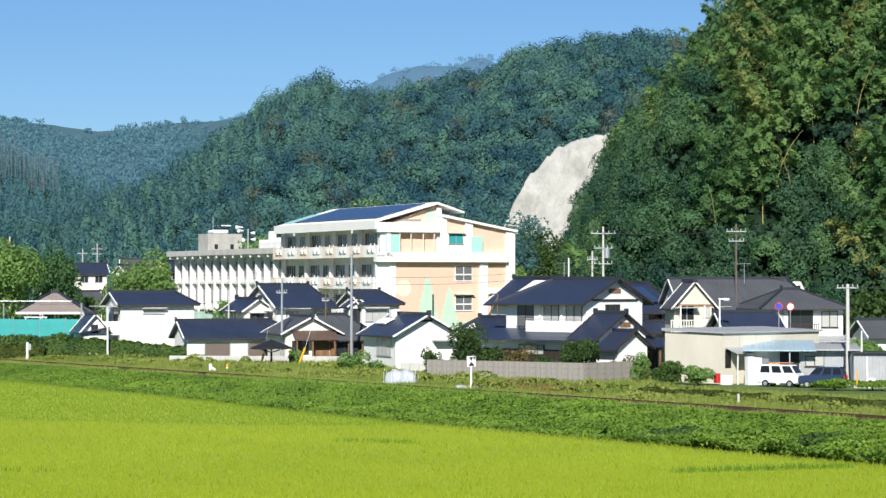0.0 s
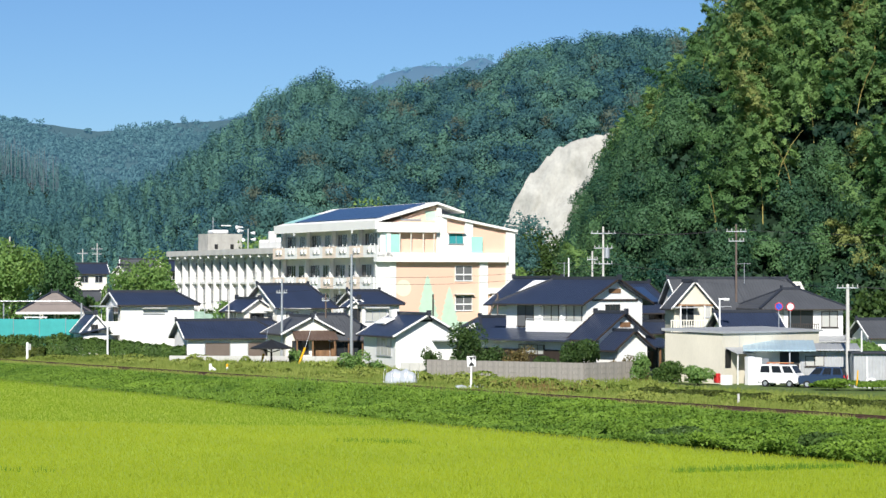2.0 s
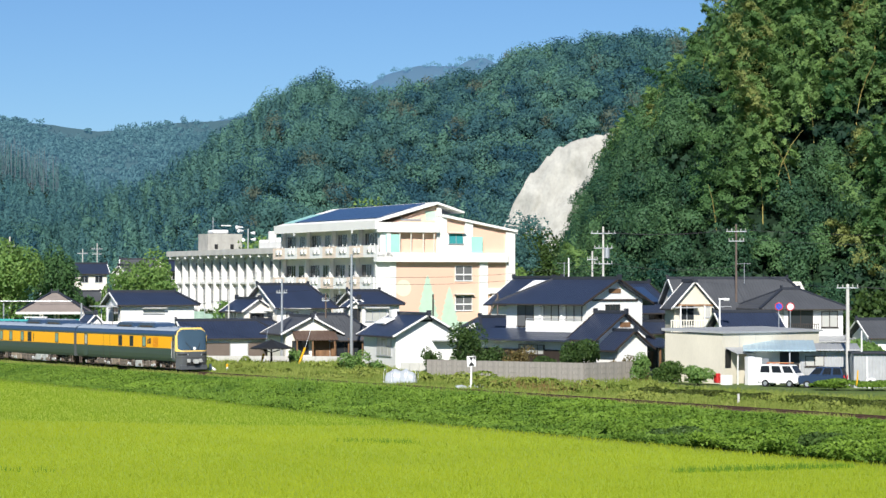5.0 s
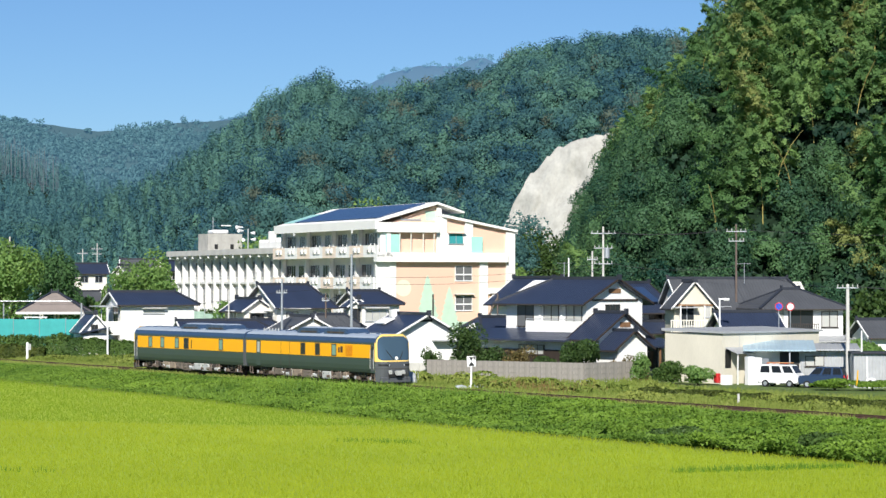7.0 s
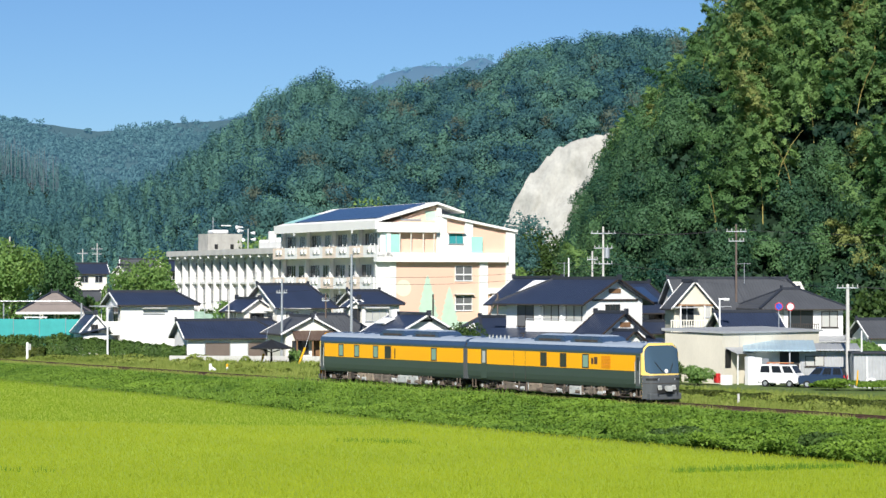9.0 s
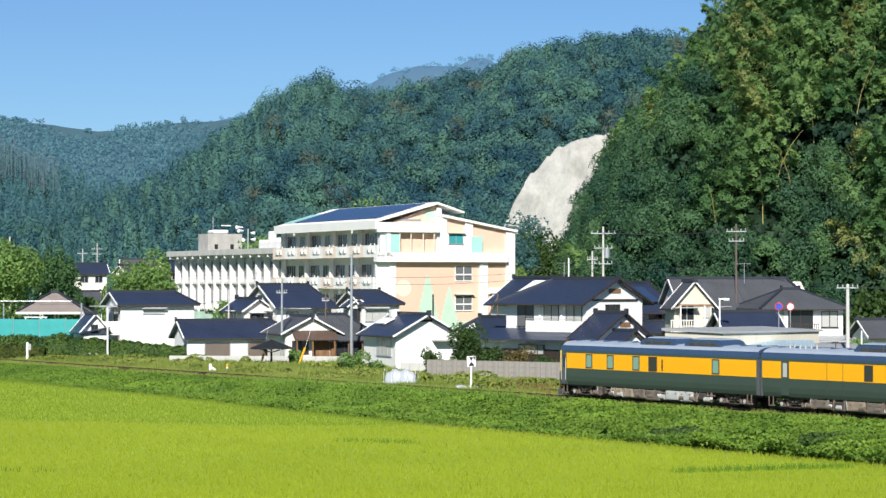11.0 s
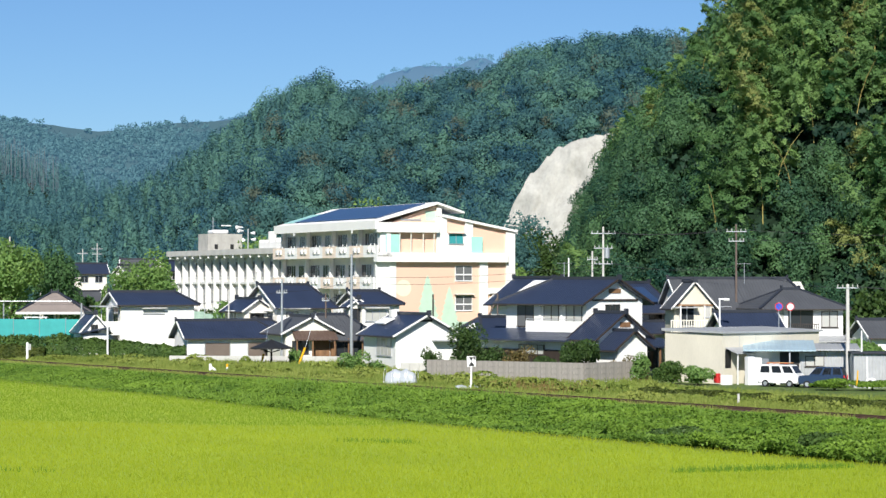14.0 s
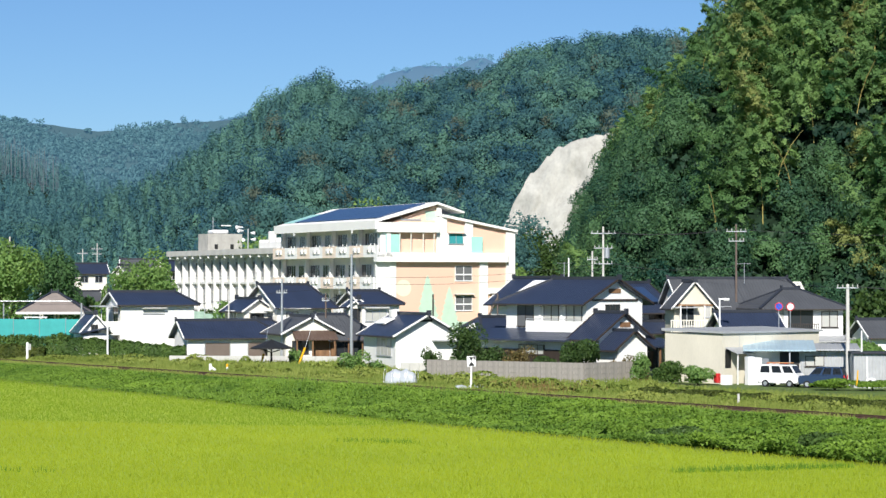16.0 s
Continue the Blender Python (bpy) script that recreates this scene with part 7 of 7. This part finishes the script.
    part("stake", rods(((0, 0, 0), (0.08, 0, 1.15), 0.06, 0.05)), YELLOWPAINT, y)
    q = thing("timber_stack", pose(15.9, 196.0, LOW, 0, 0, 20), "leaning orange-brown timber boards by the wall", "timber")
    for i in range(5):
        b = bmesh.new()
        plank(b, (i * 0.16, 0, 0), (i * 0.16 + 0.25, 0.5, 1.5 - 0.12 * i), 0.14, 0.04)
        part("board", b, ORANGEWOOD, q)


trackside()

# ---- cars ----


def wheel_on(car, x, y):
    w = part("wheel", rods(((x, y - 0.08, 0.28), (x, y + 0.08, 0.28), 0.28, 0.28, 18)), RUBBER, car)
    part("rim", rods(((x, y - 0.09, 0.28), (x, y + 0.09, 0.28), 0.16, 0.16, 14)), STEEL, w)


def vehicle(name, x, y, turn, length, width, outline, cabin, material, label, category, rack=False):
    """A car: its side outline drawn out across the width, a tapered glazed cabin, wheels and lamps; x runs forward."""
    c = thing(name, pose(x, y, LOW, 0, 0, turn), label, category)
    bm = bmesh.new()
    prism(bm, outline, "y", -width / 2, width / 2)
    bmesh.ops.bevel(bm, geom=bm.edges[:], offset=0.05, segments=2, affect="EDGES")
    part("body", bm, material, c)
    (a0, a1, b0, b1, z0, z1) = cabin
    bm = bmesh.new()
    h = width / 2
    v = [bm.verts.new(p) for p in ((a0, -h * 0.97, z0), (a1, -h * 0.97, z0), (a1, h * 0.97, z0), (a0, h * 0.97, z0), (b0, -h * 0.86, z1), (b1, -h * 0.86, z1), (b1, h * 0.86, z1), (b0, h * 0.86, z1))]
    for q in ((4, 5, 6, 7), (0, 1, 5, 4), (1, 2, 6, 5), (2, 3, 7, 6), (3, 0, 4, 7)):
        bm.faces.new([v[i] for i in q])
    bmesh.ops.bevel(bm, geom=bm.edges[:], offset=0.04, segments=2, affect="EDGES")
    cb = part("cabin", bm, material, c)
    dz = z1 - z0

    def lerp(k, side):
        return [(a0 + (b0 - a0) * k, a1 + (b1 - a1) * k), side * (h * 0.97 + (h * 0.86 - h * 0.97) * k)]
    for side in (-1, 1):
        (l0, r0), y0 = lerp(0.12, side)
        (l1, r1), y1 = lerp(0.88, side)
        n = 3
        for i in range(n):
            def at(l, r, k):
                return l + (r - l) * k
            k0, k1 = (i + 0.1) / n, (i + 0.9) / n
            g = bmesh.new()
            e = 0.012 * side
            q = [(at(l0, r0, k0), y0 + e, z0 + dz * 0.12), (at(l0, r0, k1), y0 + e, z0 + dz * 0.12), (at(l1, r1, k1), y1 + e, z0 + dz * 0.88), (at(l1, r1, k0), y1 + e, z0 + dz * 0.88)]
            f = g.faces.new([g.verts.new(p) for p in q])
            bmesh.ops.extrude_face_region(g, geom=[f])
            part("side_window", g, GLASS, cb)
    for s, (p0, p1), nm in ((1, (a1, b1), "windscreen"), (-1, (a0, b0), "rear_window")):
        g = bmesh.new()
        q = [(p0 + (p1 - p0) * k + 0.012 * s, yy * h, z0 + dz * k) for k, yy in ((0.1, -0.85), (0.1, 0.85), (0.9, 0.76), (0.9, -0.76))]
        g.faces.new([g.verts.new(p) for p in q])
        part(nm, g, GLASS, cb)
    for wx in (length * 0.30, -length * 0.32):
        for wy in (-h + 0.06, h - 0.06):
            wheel_on(c, wx, wy)
    for wy in (-h + 0.2, h - 0.2):
        part("headlight", soft_box(length / 2 - 0.06, length / 2 + 0.02, wy - 0.13, wy + 0.13, 0.62, 0.80, 0.02, 1), ALU, c)
        part("tail_light", soft_box(-length / 2 - 0.02, -length / 2 + 0.06, wy - 0.07, wy + 0.07, 0.7, 1.0, 0.02, 1), RED, c)
    part("bumper", soft_box(length / 2 - 0.05, length / 2 + 0.06, -h + 0.05, h - 0.05, 0.28, 0.48, 0.03, 1), PALEBOX, c)
    part("rear_bumper", soft_box(-length / 2 - 0.06, -length / 2 + 0.05, -h + 0.05, h - 0.05, 0.28, 0.48, 0.03, 1), PALEBOX, c)
    if rack:
        for i in range(4):
            b = bmesh.new()
            plank(b, (-1.0 + i * 0.5, -0.5, z1 + 0.1), (-1.0 + i * 0.5, 0.5, z1 + 0.1), 0.05, 0.05)
            part("roof_rack", b, RED, c, "red roof rack bar")
        part("roof_load", soft_box(-1.1, 0.9, -0.35, 0.35, z1 + 0.12, z1 + 0.18, 0.02, 1), ORANGEWOOD, c)
    return c


vehicle("van", 26.35, 189.2, -32, 3.3, 1.45, [(-1.65, 0.3), (1.6, 0.3), (1.68, 0.55), (1.62, 0.98), (1.45, 1.03), (-1.65, 1.03)], (-1.62, 1.5, -1.5, 1.0, 1.03, 1.72), WHITEPAINT, "small white van with a loaded roof rack", "van", True)
vehicle("car", 29.3, 187.4, 158, 3.6, 1.5, [(-1.8, 0.3), (1.75, 0.3), (1.82, 0.55), (1.72, 0.92), (0.9, 0.98), (-1.7, 0.98)], (-1.72, 0.95, -1.5, 0.35, 0.98, 1.62), CARBLUE, "dark blue hatchback parked by the shed", "car")

# ---- the sports court and far village ----


def court():
    f = thing("court_fence", pose(-46.5, 248, LOW, 0, 0, 4), "turquoise windbreak net on posts round the court", "fence")
    for i in range(4):
        part("net", boxes((i * 2.65, i * 2.65 + 2.6, -0.02, 0.02, 1.6, 4.4 - 0.05 * (i % 2))), NETTING, f)
        part("post", rods(((i * 2.65 - 0.02, 0.05, 0), (i * 2.65 - 0.02, 0.05, 4.5), 0.06)), STEEL, f)
    part("top_rail", rods(((-0.2, 0.05, 6.2), (8.6, 0.05, 6.2), 0.05)), STEEL, f)
    p = thing("pavilion", pose(-45.3, 262, LOW, 0, 0, 4), "open pavilion with a brown-grey hipped roof", "pavilion")
    for x in (0.4, 3.4, 6.2):
        for y in (0.4, 4.6):
            part("post", boxes((x - 0.12, x + 0.12, y - 0.12, y + 0.12, 0, 5.3)), CREAM, p)
    roof_on(p, 6.4, 5.0, 5.35, 1.7, 0.6, "x", mat("grey_brown_shingle", (0.22, 0.185, 0.165), 0.8, vary=0.15), 2.9, 2.9, boards=WOOD)
    part("fascia", boxes((-0.7, 7.1, -0.75, -0.6, 4.7, 4.95)), OFFWHITE, p)
    b = thing("bench", pose(-44.3, 257, LOW, 0, 0, 4), "white bench by the pavilion", "bench")
    part("seat", boxes((0, 2.4, 0, 0.5, 4.4, 4.5)), WHITEPAINT, b)
    part("leg", boxes((0.1, 0.2, 0, 0.5, 0, 4.4)), WHITEPAINT, b)
    part("leg", boxes((2.2, 2.3, 0, 0.5, 0, 4.4)), WHITEPAINT, b)
    for x, y, w, d, e, t, f in ((-61.2, 405, 5.2, 4.3, 8.0, 20, 0), (-52.8, 407, 4.6, 4.2, 7.7, 40, 1), (-66.7, 402, 4.4, 4.4, 6.0, 10, 0), (-62.0, 398, 4.2, 4.0, 4.6, 60, 1), (-50.4, 405, 4.3, 4.3, 7.2, 15, 0), (-59.4, 396, 4.1, 4.1, 3.4, 30, 1), (-53.7, 401, 4.6, 4.1, 5.0, 12, 0), (-54.3, 411, 5.3, 4.1, 8.8, 5, 1), (-46.4, 411, 4.9, 4.1, 8.5, 50, 0)):
        h = house(x, y, t, "distant white house with a grey roof" if f else "distant white house with a dark tiled roof", 1.2, "far village houses")
        shell(h, w, d, e, 1.3, "x", WHITE if f else CREAM, base=-2.2)
        roof_on(h, w, d, e, 1.4, 0.5, "x", GREYTILE_X if f else TILE_X, 0, 0)
        window(h, "f", 0.8, e - 1.8, 1.3, 1.1)
        window(h, "f", w - 2.0, e - 1.8, 1.3, 1.1)


court()


def net_fence():
    f = thing("net_fence", pose(-27.5, 262, LOW, 0, 0, -12), "pale green netting on posts below the school wing", "fence")
    for i in range(4):
        part("net", boxes((i * 1.9, i * 1.9 + 1.85, -0.015, 0.015, 0.3, 5.0 - 0.25 * (i % 2))), mat("pale_green_net", (0.30, 0.42, 0.34), 0.9, vary=0.2, size=0.5) if i == 0 else bpy.data.materials["pale_green_net"], f)
        part("post", rods(((i * 1.9 - 0.02, 0.06, -0.2), (i * 1.9 - 0.02, 0.06, 5.4), 0.06)), STEEL, f)


def roof_aerial(x, y, z, h, turn):
    a = thing("tv_aerial", pose(x, y, z, 0, 0, turn), "thin metal television aerial on a roof", "aerial", "roof aerials")
    part("mast", rods(((0, 0, -0.4), (0, 0, h), 0.03)), STEEL, a)
    part("boom", rods(((-0.7, 0, h - 0.1), (0.7, 0, h - 0.1), 0.02)), STEEL, a)
    for k in range(6):
        part("element", rods(((-0.6 + k * 0.24, -0.35, h - 0.1), (-0.6 + k * 0.24, 0.35, h - 0.1), 0.012, 0.012, 5)), STEEL, a)


net_fence()
roof_aerial(10.6, 212.5, 7.7, 1.5, 30)
roof_aerial(-10.2, 238.6, 6.7, 1.4, 60)
roof_aerial(28.6, 230.6, 7.7, 1.6, 10)
roof_aerial(-19.2, 249.8, 7.0, 1.5, 40)

# ---- trees and shrubs ----
G = "garden shrubs"
bush("tree", -53.5, 300, LOW, 4.2, 11.5, LIGHTTREE, "broad light green tree behind the pavilion", "tree", 6500, 0.26, 2.0)
bush("tree", -57.5, 306, LOW, 3.6, 12.2, LIGHTTREE, "tall light green tree behind the pavilion", "tree", 5500, 0.26, 2.0)
bush("tree", -49.6, 312, LOW, 3.6, 11.2, BROADTREE, "dense dark green tree behind the court", "tree", 7000, 0.24, 1.0, lobes=14)
for x, y, r, h, m in ((-55.0, 372, 2.0, 5.6, 0), (-51.5, 368, 1.8, 5.0, 1), (-58.5, 380, 1.9, 5.4, 1), (-49.5, 378, 2.2, 7.4, 0), (-62.0, 384, 2.0, 6.0, 0), (-53.0, 384, 1.5, 6.8, 1)):
    bush("tree", x, y, LOW, r, h, LIGHTTREE if m else BROADTREE, "leafy tree among the far village houses", "tree", 1500, 0.3, 0.8, "far village trees")
bush("tree", -46.6, 318, LOW, 2.2, 5.4, GARDEN, "round dark green tree behind the court", "tree", 2600, 0.26, 0.6)
bush("tree", -43.3, 330, LOW, 2.6, 9.5, LIGHTTREE, "open pine-like tree beside the school", "tree", 1700, 0.26, 2.2)
bush("tree", -40.0, 335, LOW, 3.4, 10.4, LIGHTTREE, "fresh green tree at the end of the school", "tree", 4500, 0.26, 1.6)
bush("tree", -37.6, 331, LOW, 2.4, 8.6, LIGHTTREE, "fresh green tree at the end of the school", "tree", 3000, 0.26, 1.6)
bush("tree", -14.0, 345, LOW, 7.0, 17.5, LIGHTTREE, "yellow-green treetop behind the school roof", "tree", 8000, 0.3, 3.0)
bush("tree", -27.5, 352, LOW, 4.0, 13.4, LIGHTTREE, "yellow-green treetop behind the school wing", "tree", 4500, 0.3, 2.0)
for x, y, r, h, m in ((9.2, 335, 4.2, 13.5, FOREST), (13.0, 342, 4.0, 14.6, GARDEN), (15.5, 330, 3.6, 10.5, GARDEN), (10.5, 322, 3.2, 9.0, LIGHTTREE), (8.2, 362, 4.5, 17.5, FOREST), (12.8, 372, 4.6, 17.0, FOREST),
                      (16.5, 366, 4.4, 13.5, GARDEN), (19.5, 372, 4.0, 11.5, GARDEN), (13.0, 306, 2.4, 6.5, LIGHTTREE), (16.0, 300, 2.6, 6.5, GARDEN), (11.0, 298, 2.2, 5.6, LIGHTTREE)):
    bush("tree", x, y, LOW, r, h, m, "leafy tree between the school and the steep hill", "tree", 3200, 0.3, 1.5, "trees by the school")
bush("shrub", 2.2, 203.2, LOW, 1.8, 4.7, GARDEN, "tall rounded dark green garden shrub", "shrub", 3600, 0.13, 0.2, G)
bush("shrub", 4.4, 202.5, LOW, 1.5, 2.7, GARDEN, "rounded dark green garden shrub", "shrub", 2600, 0.13, 0.1, G)
bush("shrub", 6.3, 201.0, LOW, 1.35, 3.2, REDDISH, "loose olive and red-leaved garden shrub", "shrub", 1600, 0.12, 0.1, G)
bush("shrub", 8.2, 198.6, LOW, 1.3, 1.9, GARDEN, "low spreading garden shrub", "shrub", 2000, 0.12, 0.1, G)
bush("tree", 11.3, 197.4, LOW, 1.95, 3.4, GARDEN, "dense dark green clipped garden tree", "tree", 5200, 0.13, 0.4)
bush("shrub", 13.6, 197.8, LOW, 1.0, 1.8, REDDISH, "orange-brown leaved shrub behind the wall", "shrub", 1500, 0.11, 0.1, G)
bush("shrub", 15.0, 198.4, LOW, 1.0, 2.0, REDDISH, "orange-brown leaved shrub behind the wall", "shrub", 1500, 0.11, 0.1, G)
bush("shrub", 15.9, 195.2, LOW, 0.9, 2.4, LIGHTTREE, "light green shrub at the wall's end", "shrub", 1500, 0.11, 0.1, G)
bush("shrub", 18.0, 192.0, LOW, 1.5, 1.9, WEED_DARK, "overgrown dark shrub before the workshop", "shrub", 2600, 0.12, 0.0, G)
bush("shrub", 20.0, 191.0, LOW, 1.3, 1.7, LIGHTTREE, "yellowish overgrown shrub before the workshop", "shrub", 2000, 0.12, 0.0, G)
bush("shrub", -1.0, 205.5, LOW, 0.9, 2.4, GARDEN, "slim dark shrub by the white gable", "shrub", 1200, 0.12, 0.2, G)
bush("shrub", -7.6, 207.0, LOW, 1.3, 2.3, LIGHTTREE, "fresh green bush beside the lane", "shrub", 2400, 0.12, 0.1, G)
bush("shrub", -5.6, 208.0, LOW, 0.8, 1.4, LIGHTTREE, "fresh green bush beside the lane", "shrub", 500, 0.18, 0.1, G)
bush("shrub", -13.6, 223.5, LOW, 0.7, 1.9, LIGHTTREE, "clipped green shrub by the entrance", "shrub", 500, 0.16, 0.2, G)
bush("shrub", 29.4, 182.6, -0.55, 2.0, 0.75, WEED, "low green mound of weeds before the cars", "shrub", 2600, 0.10, 0.0, G)
bush("shrub", 32.2, 182.4, -0.55, 1.9, 0.65, WEED, "low green mound of weeds before the cars", "shrub", 2200, 0.10, 0.0, G)
for i, (u, v, r) in enumerate(((20, 12.5, 1.5), (24, 13.6, 1.6), (27, 12.6, 1.8), (29.5, 14.0, 1.5), (32, 12.6, 1.9), (34.5, 14.2, 1.6), (36.5, 12.4, 1.9), (30.5, 9.6, 1.4), (35, 9.4, 1.6), (39, 12.6, 1.8), (16, 13.2, 1.1), (25.5, 10.2, 1.1))):
    p = by_track(u, v, float(bank_height(u, v)))
    bush("shrub", p[0], p[1], p[2], r, 0.9 + 0.25 * (i % 3), WEED if i % 4 else WEED_DARK, "sprawling green shrub on the railway bank", "shrub", 2200, 0.13, 0.0, "bank shrubs")
bush("shrub", 11.0, 199.3, LOW, 1.0, 1.6, GARDEN, "low dark garden shrub", "shrub", 700, 0.18, 0.0, G)
bush("tree", -22.8, 262, LOW, 2.0, 6.0, LIGHTTREE, "light green tree below the school wing", "tree", 1200, 0.3, 0.8)
bush("tree", -25.8, 268, LOW, 1.6, 4.8, GARDEN, "small dark tree below the school wing", "tree", 900, 0.3, 0.8)
for x, y, r, h in ((38.2, 228, 3.0, 6.0), (41.5, 232, 3.4, 7.5), (36.5, 236, 3.0, 6.5), (40.5, 219, 2.0, 4.0), (36.0, 208, 1.6, 2.6), (44, 236, 3.2, 8.0)):
    bush("tree", x, y, LOW, r, h, LIGHTTREE if h < 5 else GARDEN, "leafy tree at the foot of the steep hill", "tree", 1400, 0.32, 0.5, "trees by the sheds")


motions()
